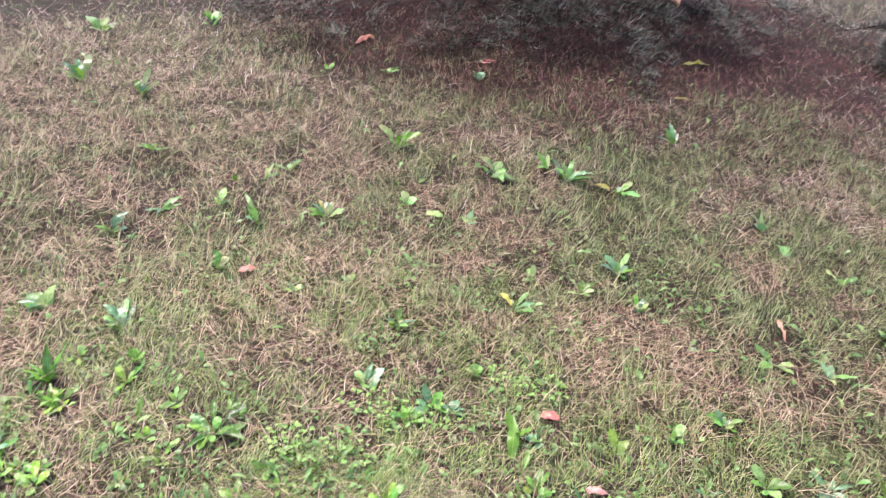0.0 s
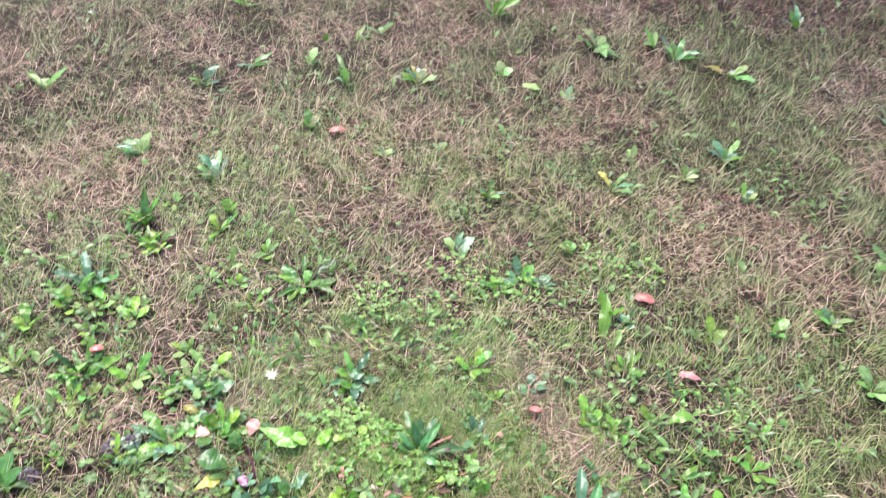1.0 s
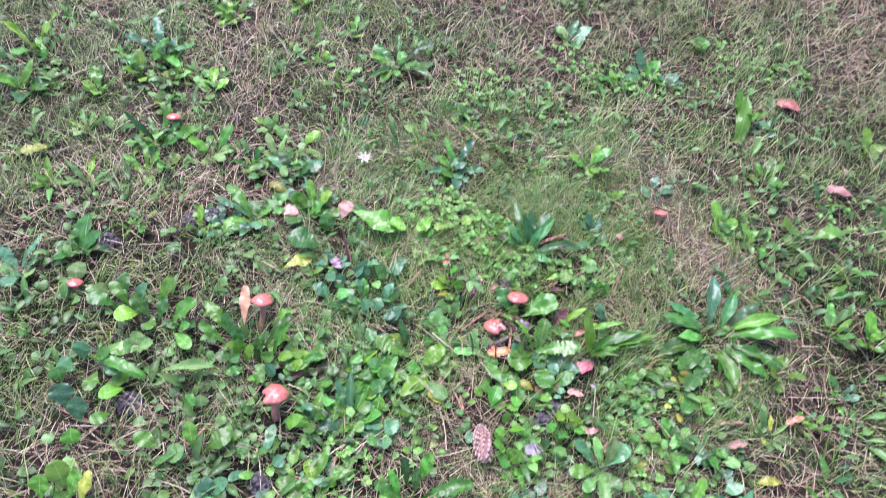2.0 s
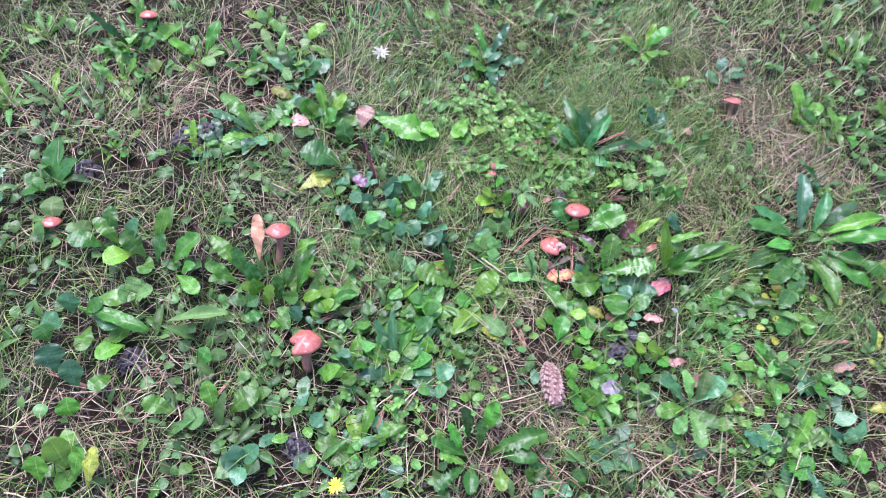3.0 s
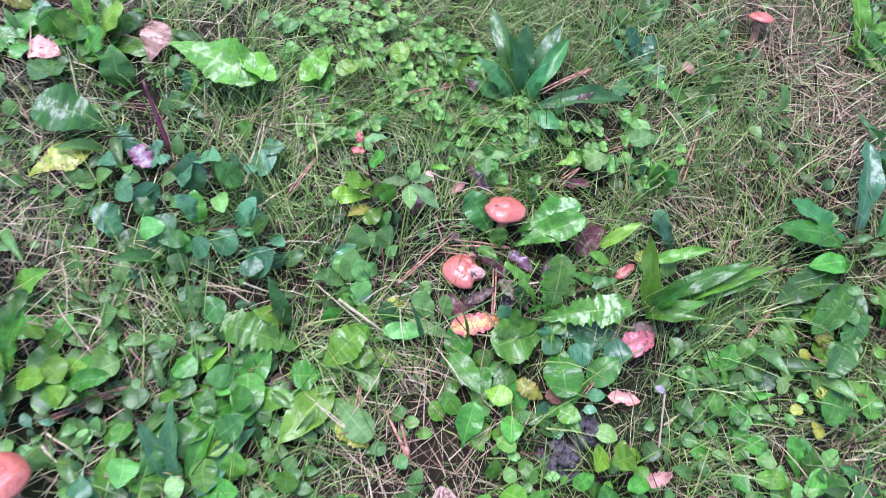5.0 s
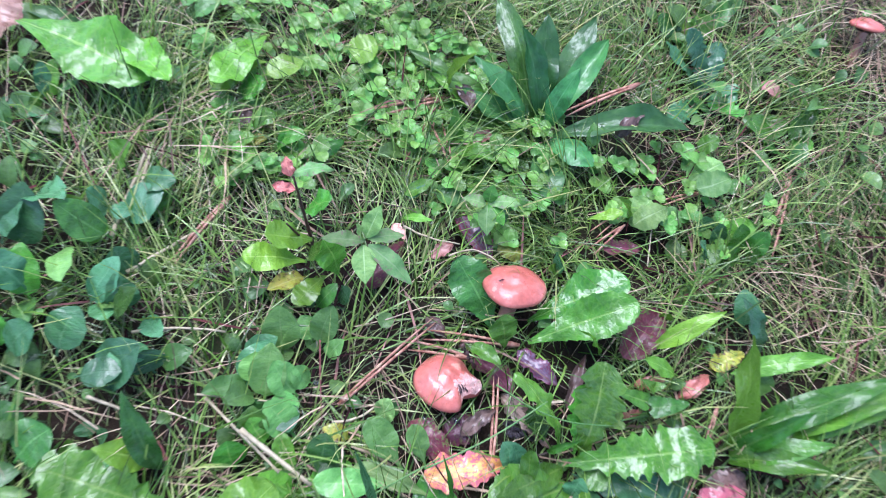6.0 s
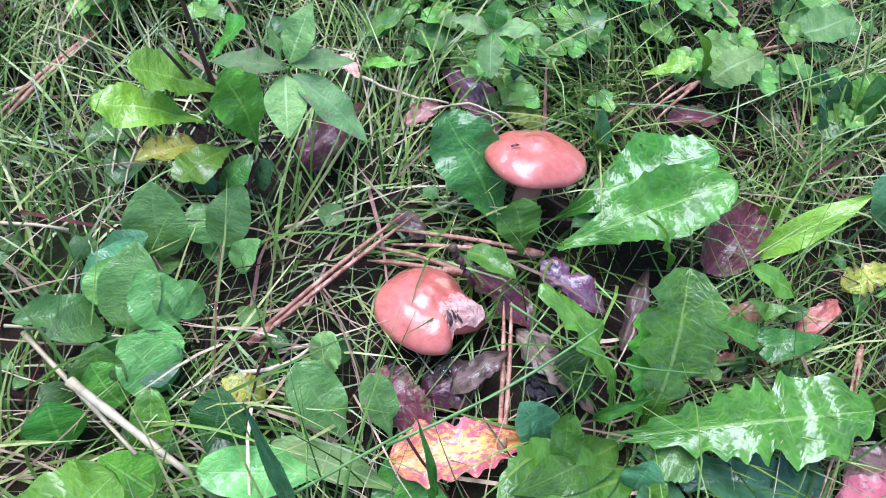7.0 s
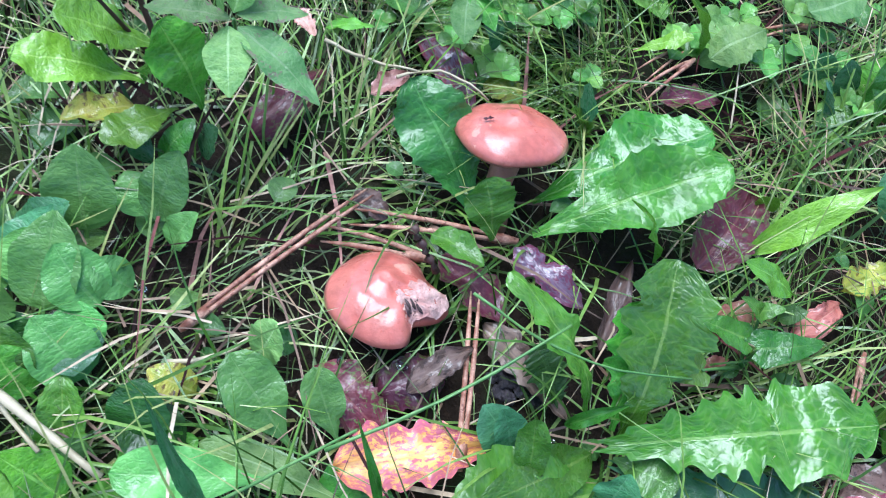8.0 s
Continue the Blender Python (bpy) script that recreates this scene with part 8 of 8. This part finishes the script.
rosette("dandelion", -1.023, 0.258, 0.08, 6, "toothed", (GREEN, BRIGHT,), 0.0264, "light green dandelion in turf", "weed", (0.15, 0.75))
rosette("self_heal", 0.361, 2.314, 0.08, 8, "oval", (PALE, GREEN,), 0.0336, "pale leafy weed in dry turf", "weed", (0.15, 0.75))
rosette("self_heal", -0.368, 1.147, 0.05, 8, "oval", (BRIGHT,), 0.0210, "small bright weed in dry turf", "weed", (0.15, 0.75))
rosette("self_heal", -0.221, 1.26, 0.05, 8, "oval", (BRIGHT, PALE,), 0.0210, "small yellow-green weed in dry turf", "weed", (0.15, 0.75))
rosette("self_heal", -2.267, 3.179, 0.14, 8, "oval", (DEEP, PALE,), 0.0588, "low leafy weed in dry turf", "weed", (0.15, 0.75))
rosette("self_heal", 0.135, 0.778, 0.06, 8, "oval", (GREEN, BLUISH,), 0.0252, "patch of small green leaves", "weed", (0.15, 0.75))
rosette("dandelion", -0.788, 0.285, 0.06, 6, "toothed", (GREEN, BRIGHT,), 0.0198, "light green dandelion in turf", "weed", (0.15, 0.75))
fallen("lance", 1.2400, 4.3150, 0.2093, 0.0529, 26, YELLOW, "yellow-green fallen leaf on needle litter", 0.0120, 0)
fallen("lance", 1.0770, 3.5440, 0.1270, 0.0393, 7, YELLOW, "yellow-green fallen leaf on needle litter", 0.0120, 0)
fallen("ragged", 0.5955, 2.2100, 0.0681, 0.0480, -30, YELLOW, "pale yellow fallen leaf", 0.0140, 0)
fallen("ragged", -0.8530, 3.6995, 0.1792, 0.0487, 67, ORANGE, "orange-brown fallen leaf in turf", 0.0140, 0)
fallen("ragged", -0.0680, 3.6510, 0.1062, 0.0817, 43, RED, "dull red fallen leaf on litter", 0.0140, 0)
fallen("ragged", 1.1515, 1.3970, 0.1120, 0.0219, -89, NEEDLE, "rust-coloured scrap of bark", 0.0140, 0)
fallen("ragged", -0.5365, 1.1910, 0.0580, 0.0320, 36, ORANGE, "orange-brown fallen leaf in turf", 0.0100, 0)
fallen("round", 0.1805, 2.1445, 0.1010, 0.0381, 2, PALE, "pale fallen leaf in dry turf", 0.0140, 0)
fallen("round", -0.0375, 1.7405, 0.0652, 0.0382, -4, PALE, "pale green fallen leaf in turf", 0.0140, 0)
fallen("ragged", 1.1840, 5.5655, 0.2644, 0.0732, -81, ORANGE, "orange leaf caught in twigs", 0.1200, 0)

# matted dead grass
straw_tuft(*Vector((-0.2670, -0.0550, 0.0000))[:2], 0.05, 65, 21, STRAW, "matted pale dead grass beside a mushroom")
straw_tuft(*Vector((-0.2060, -0.0710, 0.0000))[:2], 0.04, 40, 22, STRAW, "matted pale dead grass among weeds")
straw_tuft(*Vector((-0.3340, -0.3660, 0.0000))[:2], 0.07, 105, 23, STRAW, "matted brown dead grass among weeds")
straw_tuft(*Vector((-0.5380, 0.0580, 0.0000))[:2], 0.09, 150, 24, STRAW, "matted grey-brown dead grass on dark soil")
straw_tuft(*Vector((-0.6600, 0.0150, 0.0000))[:2], 0.09, 125, 25, STRAW, "matted grey-brown dead grass in the lawn")
straw_tuft(*Vector((0.0560, -0.0950, 0.0000))[:2], 0.05, 30, 26, STRAW, "matted dead grass and needles near a pine cone")
straw_tuft(*Vector((0.2670, -0.2180, 0.0000))[:2], 0.07, 100, 27, STRAW, "matted brown dead grass with needles")
straw_tuft(*Vector((0.1180, -0.2580, 0.0000))[:2], 0.06, 75, 28, STRAW, "matted brown dead grass with needles")
straw_tuft(*Vector((-0.2450, -0.2210, 0.0000))[:2], 0.04, 40, 29, STRAW, "matted dead grass between leafy weeds")
straw_tuft(*Vector((0.3450, 0.2590, 0.0000))[:2], 0.06, 75, 30, STRAW, "matted dead grass behind a plantain")
straw_tuft(*Vector((-0.1340, 0.1300, 0.0000))[:2], 0.035, 55, 31, STRAW, "matted grey-brown dead grass")
straw_tuft(*Vector((0.0190, 0.0080, 0.0000))[:2], 0.025, 12, 33, STRAW, "matted dead grass beside spoon-shaped leaves")

# ---- grass, straw, litter and small leaves that nobody could count ----
def patchy(x, y, scale, seed):
    return np.array([noise.noise((a * scale, b * scale, seed)) for a, b in zip(x, y)])


def heights(x, y):
    return np.array([swell(a, b) for a, b in zip(x, y)])


def clear_of(x, y, spots):
    keep = np.ones(len(x), bool)
    for sx, sy, r in spots:
        keep &= (x - sx) ** 2 + (y - sy) ** 2 > r * r
    return keep


CLEAR = [(0.072, 0.094, 0.021), (0.055, 0.036, 0.0205), (-0.28, -0.10, 0.015), (-0.178, -0.235, 0.02)]


def scatter(rng, n, x0, x1, y0, y1, density=None, under=1.0):
    """Places in a box whose edge thins out, fewer where broad leaves cover the soil."""
    x, y = rng.uniform(x0, x1, n), rng.uniform(y0, y1, n)
    d = ((2 * x - x0 - x1) / (x1 - x0)) ** 2 + ((2 * y - y0 - y1) / (y1 - y0)) ** 2
    keep = clear_of(x, y, CLEAR + BARE) & (rng.random(n) < 2.4 * (1 - d))
    if density is not None:
        keep &= rng.random(n) < density(x, y)
    x, y = x[keep], y[keep]
    if under < 1:
        near = [c for c in COVERED if x0 < c[0] < x1 and y0 < c[1] < y1]
        bare = clear_of(x, y, near) | (rng.random(len(x)) < under)
        x, y = x[bare], y[bare]
    return np.stack([x, y, heights(x, y)], -1)


def lush(x, y):
    """How green the lawn is: lush round the mushrooms, dry and sparse towards the trees."""
    base = np.clip(1.0 - 0.6 * np.clip(y - 0.2, 0, 9), 0.5, 1) * np.clip(0.98 + 0.12 * x, 0.7, 1.5)
    base += 0.6 * np.exp(-((x - 0.95) ** 2 + (y - 1.7) ** 2) / 0.8)
    base *= np.clip(0.9 + 1.5 * patchy(x, y, 2.2, 1.0) + 1.5 * patchy(x, y, 6.5, 4.0), 0.08, 1.9)
    return np.clip(base, 0, 1) * np.where(y > 3.9, 0.5, 1)


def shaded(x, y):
    """Ground under the conifer's reach, where needles lie thick, coloured dark for shade."""
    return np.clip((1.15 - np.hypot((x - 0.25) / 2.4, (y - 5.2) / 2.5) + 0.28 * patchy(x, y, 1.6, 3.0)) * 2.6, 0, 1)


def distant(x, y):
    """Nothing coarse close to the mushrooms, where the camera comes near."""
    return np.clip((np.hypot(x - 0.05, y - 0.1) - 0.75) / 0.7, 0, 1)


def close(x, y, least):
    """Thinned out where the fine strands round the mushrooms take over."""
    return np.where(np.hypot((x - 0.05) / 0.36, (y - 0.13) / 0.30) < 1, least, 1.0)


def grass():
    rng = np.random.default_rng(5)
    for n, box, length, width, segs, fold, mat, dens in (
        (17000, (-0.22, 0.34, -0.10, 0.42), (0.025, 0.080), (0.0006, 0.0013), 5, True, FESCUE, lambda x, y: np.clip(0.35 + 1.6 * patchy(x, y, 15.0, 6.5), 0.04, 1)),
        (28000, (-0.42, 0.54, -0.25, 0.60), (0.018, 0.070), (0.0005, 0.0013), 4, False, GRASS, lambda x, y: np.clip(0.15 + 0.5 * lush(x, y) + 1.6 * patchy(x, y, 16.0, 6.0), 0.10, 1)),
        (36000, (-0.42, 0.54, -0.25, 0.60), (0.008, 0.030), (0.0003, 0.0009), 3, False, TURF, None),
        (100000, (-1.5, 1.5, -1.1, 1.5), (0.020, 0.075), (0.0006, 0.0015), 3, False, GRASS, lambda x, y: (0.10 + 0.9 * lush(x, y)) * close(x, y, 0.3) * np.clip(0.75 + 1.6 * patchy(x, y, 13.0, 3.3), 0.2, 1)),
        (70000, (-1.6, 1.6, -1.1, 1.6), (0.020, 0.060), (0.0007, 0.0016), 2, False, TURF, lambda x, y: (0.25 + 0.75 * lush(x, y)) * close(x, y, 0.0)),
        (240000, (-3.2, 3.4, -0.3, 4.4), (0.035, 0.095), (0.0007, 0.0019), 2, False, TURF, lambda x, y: (0.08 + 0.92 * lush(x, y)) * distant(x, y) * (1 - 0.75 * shaded(x, y))),
        (120000, (-5.5, 6.5, 1.8, 11.0), (0.045, 0.10), (0.0016, 0.004), 1, False, TURF, lambda x, y: (0.1 + 0.9 * lush(x, y)) * (1 - 0.8 * shaded(x, y)) * distant(x, y)),
        (110000, (-8.0, 8.5, -7.0, 9.0), (0.06, 0.12), (0.007, 0.016), 1, False, TURF, lambda x, y: np.clip((np.hypot((x - 0.1) / (2.7 + 0.4 * np.maximum(y - 1, 0)), (np.minimum(y, 2.1) - 2.1) / 2.1) - 0.9) * 5, 0, 1) * np.clip((np.hypot(x, y - 0.2) - 1.15) * 3, 0, 1)),
    ):
        base = scatter(rng, n, *box, density=dens, under=0.22 if mat in (GRASS, FESCUE) else 0.3)
        k = len(base)
        lean = 9.0 * patchy(base[:, 0], base[:, 1], 6.0, 12.0) + rng.normal(0, 1.0, k)
        strands("grass_blades", base, lean, rng.uniform(*length, k), rng.uniform(*width, k), rng.uniform(0.15, 1.25, k), rng.uniform(0.1, 1.5, k), segs,
                mat, "fine wet green grass blades arching over one another", "grass", fold=fold)
    for name, n, box, length, width, segs, mat, most in (
        ("dry_grass", 18000, (-0.42, 0.54, -0.25, 0.60), (0.015, 0.06), (0.0003, 0.0008), 3, STRAW, 0.0),
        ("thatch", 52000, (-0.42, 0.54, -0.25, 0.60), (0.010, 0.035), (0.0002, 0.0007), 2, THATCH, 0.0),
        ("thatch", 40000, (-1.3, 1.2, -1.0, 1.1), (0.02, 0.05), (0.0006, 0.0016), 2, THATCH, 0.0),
        ("dry_grass", 62000, (-1.6, 1.6, -1.1, 1.6), (0.02, 0.07), (0.0007, 0.0017), 3, STRAW, 0.0),
        ("dry_grass", 220000, (-3.3, 3.5, -0.1, 4.4), (0.03, 0.095), (0.0006, 0.0018), 2, STRAW, 0.9),
        ("dry_grass", 110000, (-5.5, 6.5, 1.8, 11.0), (0.04, 0.10), (0.0014, 0.0034), 1, PALESTRAW, 0.9),
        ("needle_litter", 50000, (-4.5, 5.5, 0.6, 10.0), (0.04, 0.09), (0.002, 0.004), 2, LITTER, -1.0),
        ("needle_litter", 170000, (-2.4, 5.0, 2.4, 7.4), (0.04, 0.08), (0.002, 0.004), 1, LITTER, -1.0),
        ("needle_litter", 3500, (-1.0, 1.0, -0.6, 1.2), (0.03, 0.06), (0.0010, 0.0016), 2, LITTER, 0.0),
    ):
        if name == "dry_grass":
            dens = lambda x, y: np.clip(1.05 - 0.8 * lush(x, y), 0.12, 1) * np.clip(0.95 + 1.4 * patchy(x, y, 5.0, 8.0), 0.2, 1) * (1 - most * shaded(x, y)) * (distant(x, y) if most else 1)
        else:
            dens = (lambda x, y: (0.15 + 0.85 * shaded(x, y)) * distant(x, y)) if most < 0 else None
        if name == "thatch":
            dens = (lambda x, y: close(x, y, 0.0)) if n > 20000 else None
        if box[2] == -1.1:
            dens = lambda x, y: np.clip(1.1 - 0.78 * lush(x, y), 0.22, 1) * close(x, y, 0.1)
        base = scatter(rng, n, *box, density=dens, under=0.28 if box[2] < -0.05 and name != "thatch" else 1.0)
        k = len(base)
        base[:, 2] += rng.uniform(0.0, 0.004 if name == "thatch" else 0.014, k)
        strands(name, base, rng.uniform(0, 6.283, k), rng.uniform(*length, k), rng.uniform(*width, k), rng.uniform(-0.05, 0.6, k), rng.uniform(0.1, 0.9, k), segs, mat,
                {"dry_grass": "dry beige and brown grass straw lying matted", "thatch": "brown rotting thatch between the grass blades"}[name] if name != "needle_litter" else "fallen brown pine needles in the turf, darkened for tree shade", "needle litter" if name == "needle_litter" else "straw", bias=0.1, fold=False)


def ground_cover():
    rng = np.random.default_rng(9)

    def away(x, y):
        return np.where(np.hypot((x - 0.04) / 0.26, (y - 0.12) / 0.22) < 1, 0.0, 1.0)

    for n, box, size, kind, slim, only in (
        (1500, (-0.34, 0.44, -0.2, 0.54), (0.005, 0.012), "oval", (0.5, 0.9), False),
        (420, (-0.30, 0.40, -0.2, 0.45), (0.012, 0.022), "oval", (0.5, 0.8), False),
        (1600, (-0.45, 0.55, -0.40, 0.02), (0.007, 0.017), "oval", (0.5, 0.85), True),
        (1700, (-0.75, 0.65, -0.65, 0.30), (0.009, 0.022), "oval", (0.6, 0.95), True),
        (4500, (-1.2, 1.1, -1.0, 0.9), (0.008, 0.020), "oval", (0.55, 0.95), True),
        (2600, (-1.2, 1.1, -1.0, 0.9), (0.016, 0.034), "spoon", (0.25, 0.4), True),
        (1500, (-1.2, 1.1, -1.0, 0.9), (0.020, 0.045), "lance", (0.2, 0.34), True),
        (6000, (-1.8, 1.8, 0.0, 2.0), (0.009, 0.022), "oval", (0.45, 0.85), True),
        (1500, (-1.8, 1.8, 0.0, 2.0), (0.020, 0.040), "lance", (0.2, 0.35), True),
        (2600, (-3.0, 3.2, 0.4, 4.0), (0.018, 0.050), "spoon", (0.25, 0.45), True),
    ):
        base = scatter(rng, n, *box, density=lambda x, y: np.clip(lush(x, y) * (0.55 + 1.4 * patchy(x, y, 7.0, 2.2)), 0, 1) * (away(x, y) if only else 1), under=0.35)
        k = len(base)
        base[:, 2] += rng.uniform(0.003, 0.016, k)
        sz = rng.uniform(*size, k)
        many_leaves("ground_cover_leaves", kind, base, rng.uniform(0, 6.283, k), sz, sz * rng.uniform(*slim, k), rng.uniform(0.0, 0.8, k), COVER, "small wet green leaves of low lawn weeds", "ground cover", 7, 4 if not only else 2)


def clover_patch(cx, cy, rx, ry, count, seed):
    """Three round leaflets a stalk, many stalks."""
    rng = np.random.default_rng(seed)
    a, q = rng.uniform(0, 6.283, count), np.sqrt(rng.random(count))
    x, y = cx + rx * q * np.cos(a), cy + ry * q * np.sin(a)
    z = heights(x, y) + rng.uniform(0.008, 0.022, count)
    turn, size = rng.uniform(0, 6.283, count), rng.uniform(0.0048, 0.0088, count)
    P = np.repeat(np.stack([x, y, z], -1), 3, 0)
    T = np.repeat(turn, 3) + np.tile([0, 2.094, 4.189], count)
    S = np.repeat(size, 3)
    many_leaves("clover_leaflets", "round", P, T, S, S * 0.95, rng.uniform(-0.1, 0.35, 3 * count), CLOVER, "patch of small light green clover leaflets", "clover", 6, 4)


def weeds_between():
    """Young weeds that fill the lawn between the larger ones."""
    rng = random.Random(77)
    made = 0
    kinds = (("dandelion", "toothed", (GREEN, BRIGHT, DEEP), 0.30), ("dandelion", "lobed", (GREEN, BLUISH), 0.32), ("self_heal", "oval", (GREEN, BLUISH, DEEP), 0.55), ("daisy", "spoon", (GREEN, BRIGHT), 0.36), ("plantain", "lance", (GREEN, RIBBED), 0.22))
    while made < 160:
        x, y = rng.uniform(-0.85, 0.75), rng.uniform(-0.62, 0.75)
        if made >= 80:
            x, y = (rng.uniform(-1.05, -0.25), rng.uniform(-0.05, 0.55)) if made < 138 else (rng.uniform(0.35, 0.95), rng.uniform(-0.12, 0.6))
        if math.hypot((x - 0.05) / 0.25, (y - 0.12) / 0.2) < 1 or (made < 80 and rng.random() < (y - 0.1) * 1.2) or (x < -0.17 and -0.45 < y < -0.05) or (x > 0.2 and -0.25 < y < -0.06):
            continue
        if any((x - a) ** 2 + (y - b) ** 2 < (0.55 * r) ** 2 for a, b, r in COVERED + BARE):
            continue
        name, kind, mats, slim = rng.choice(kinds)
        if x < -0.35 and y > -0.1:
            mats = (SHEEN, PALE, BRIGHT, GREEN)
        r = rng.uniform(0.028, 0.062) * (0.6 if kind == "oval" else 1)
        rosette(name, x, y, r, rng.randint(4, 8), kind, mats, r * slim, f"small wet {name.replace('_', '-')} plant with green leaves", "weed", (0.1, 0.8))
        made += 1


weeds_between()
grass()
ground_cover()


# ---- conifers at the top of the lawn ----
def conifer(name, x, y, height, skirt, limbs, seed, label, needles, clump, skirts):
    rng = random.Random(seed)
    nrng = np.random.default_rng(seed)
    root = thing(name, x, y, swell(x, y), label, "tree")
    pts = [Vector((x + 0.03 * math.sin(i), y + 0.03 * math.cos(i * 1.3), swell(x, y) - 0.05 + height * i / 10)) for i in range(11)]
    part("trunk", tube(bmesh.new(), pts, [height * 0.036 * (1 - i / 10.6) for i in range(11)], 12), BARK, root, "rough dark bark")
    base, az, rise = [], [], []
    bm = bmesh.new()
    for i in range(limbs):
        f = (i + 0.5) / limbs
        f = f ** 1.6
        z0 = swell(x, y) + height * (0.03 + 0.93 * f)
        a = i * 2.39996 + rng.uniform(-0.3, 0.3)
        # Mid limbs widened 1.75 times: unseen overhang on the tall conifer, added for shade.
        r = skirt * (1 - f) ** 0.8 * rng.uniform(0.75, 1.1) * (0.62 if f < 0.16 else 1) * (1.75 if 0.16 < f < 0.6 else 1.0) + 0.08
        droop = -0.34 * r * (1 - f)
        path = [Vector((x + r * s * math.cos(a), y + r * s * math.sin(a), max(z0 + droop * s * s + 0.05 * r * s + 0.02 * math.sin(9 * s + i), swell(x, y) + 0.03))) for s in (0, 0.2, 0.4, 0.6, 0.8, 1.0)]
        tube(bm, path, [0.014 * (1 - f * 0.6) * (1 - 0.8 * s / 5) for s in range(6)], 5)
        for c in range(clump):
            s = rng.uniform(0.22, 1.0)
            k = min(4, int(s * 5))
            p = path[k].lerp(path[k + 1], s * 5 - k)
            ta = a + rng.choice((-1, 1)) * rng.uniform(0.5, 1.2)
            tl = 0.30 * r * (1.25 - s) + 0.05
            q = p + Vector((tl * math.cos(ta), tl * math.sin(ta), rng.uniform(-0.25, 0.15) * tl))
            tube(bm, [p, p.lerp(q, 0.5), q], [0.004, 0.003, 0.0015], 3)
            for j in range(needles):
                w = p.lerp(q, rng.random())
                base.append(w[:])
                az.append(ta + rng.choice((-1, 1)) * rng.uniform(0.3, 1.3))
                rise.append(rng.uniform(-0.6, 0.9))
    for i in range(skirts):
        a = i * 2.39996
        r = skirt * rng.uniform(0.62, 1.05)
        z0 = swell(x, y) + rng.uniform(0.10, 0.22) * height * 0.6
        path = [Vector((x + r * s * math.cos(a), y + r * s * math.sin(a), z0 * (1 - s ** 1.5) + swell(x, y) + 0.05 + 0.22 * (i % 5) * s / 4 + 0.04 * math.sin(7 * s + i))) for s in (0, 0.2, 0.4, 0.6, 0.8, 1.0)]
        tube(bm, path, [0.007 * (1 - 0.85 * s / 5) for s in range(6)], 5)
        for c in range(clump * 3):
            s = rng.uniform(0.5, 1.0)
            k = min(4, int(s * 5))
            p = path[k].lerp(path[k + 1], s * 5 - k)
            ta = a + rng.uniform(-1.6, 1.6)
            tl = rng.uniform(0.06, 0.16)
            q = p + Vector((tl * math.cos(ta), tl * math.sin(ta), -rng.uniform(-0.1, 0.5) * tl))
            q.z = max(q.z, swell(q.x, q.y) + 0.01)
            tube(bm, [p, p.lerp(q, 0.5), q], [0.002, 0.0016, 0.001], 3)
            for j in range(needles):
                base.append(p.lerp(q, rng.random())[:])
                az.append(ta + rng.choice((-1, 1)) * rng.uniform(0.2, 1.2))
                rise.append(rng.uniform(-0.5, 1.0))
    tagged(part("branchwork", bm, BARK, root), kind="stuff")
    k = len(base)
    crown = strands("crown", np.array(base), np.array(az), nrng.uniform(0.05, 0.10, k), np.full(k, 0.006), np.array(rise), nrng.uniform(-0.2, 0.5, k), 2, CONIFER, "dark needle foliage with gaps", "", bias=0.0, fold=False)
    crown.parent = root
    crown.matrix_parent_inverse = root.matrix_world.inverted()


conifer("conifer", -0.2, 5.75, 8.5, 2.75, 170, 3, "dark dense conifer with low drooping limbs over needle litter", 10, 14, 80)
conifer("conifer_shrub", 3.0, 5.0, 0.8, 0.5, 18, 8, "small dark evergreen shrub at the lawn edge", 22, 6, 16)

clover_patch(-0.012, 0.205, 0.060, 0.050, 140, 11)
clover_patch(0.055, 0.205, 0.02, 0.035, 24, 12)
clover_patch(0.15, 0.20, 0.06, 0.04, 40, 23)
clover_patch(-0.09, 0.13, 0.04, 0.03, 36, 24)
clover_patch(0.05, 0.15, 0.05, 0.025, 34, 25)
clover_patch(-0.10, 0.24, 0.06, 0.04, 40, 13)
clover_patch(-0.05, -0.23, 0.08, 0.05, 40, 14)
clover_patch(0.35, -0.12, 0.06, 0.04, 24, 15)
clover_patch(0.62, 0.55, 0.12, 0.08, 40, 16)
clover_patch(-0.08, 0.57, 0.16, 0.06, 70, 17)
clover_patch(0.06, 0.74, 0.16, 0.06, 70, 18)
clover_patch(0.38, 0.93, 0.12, 0.06, 60, 19)
clover_patch(-0.09, 0.22, 0.09, 0.06, 70, 20)
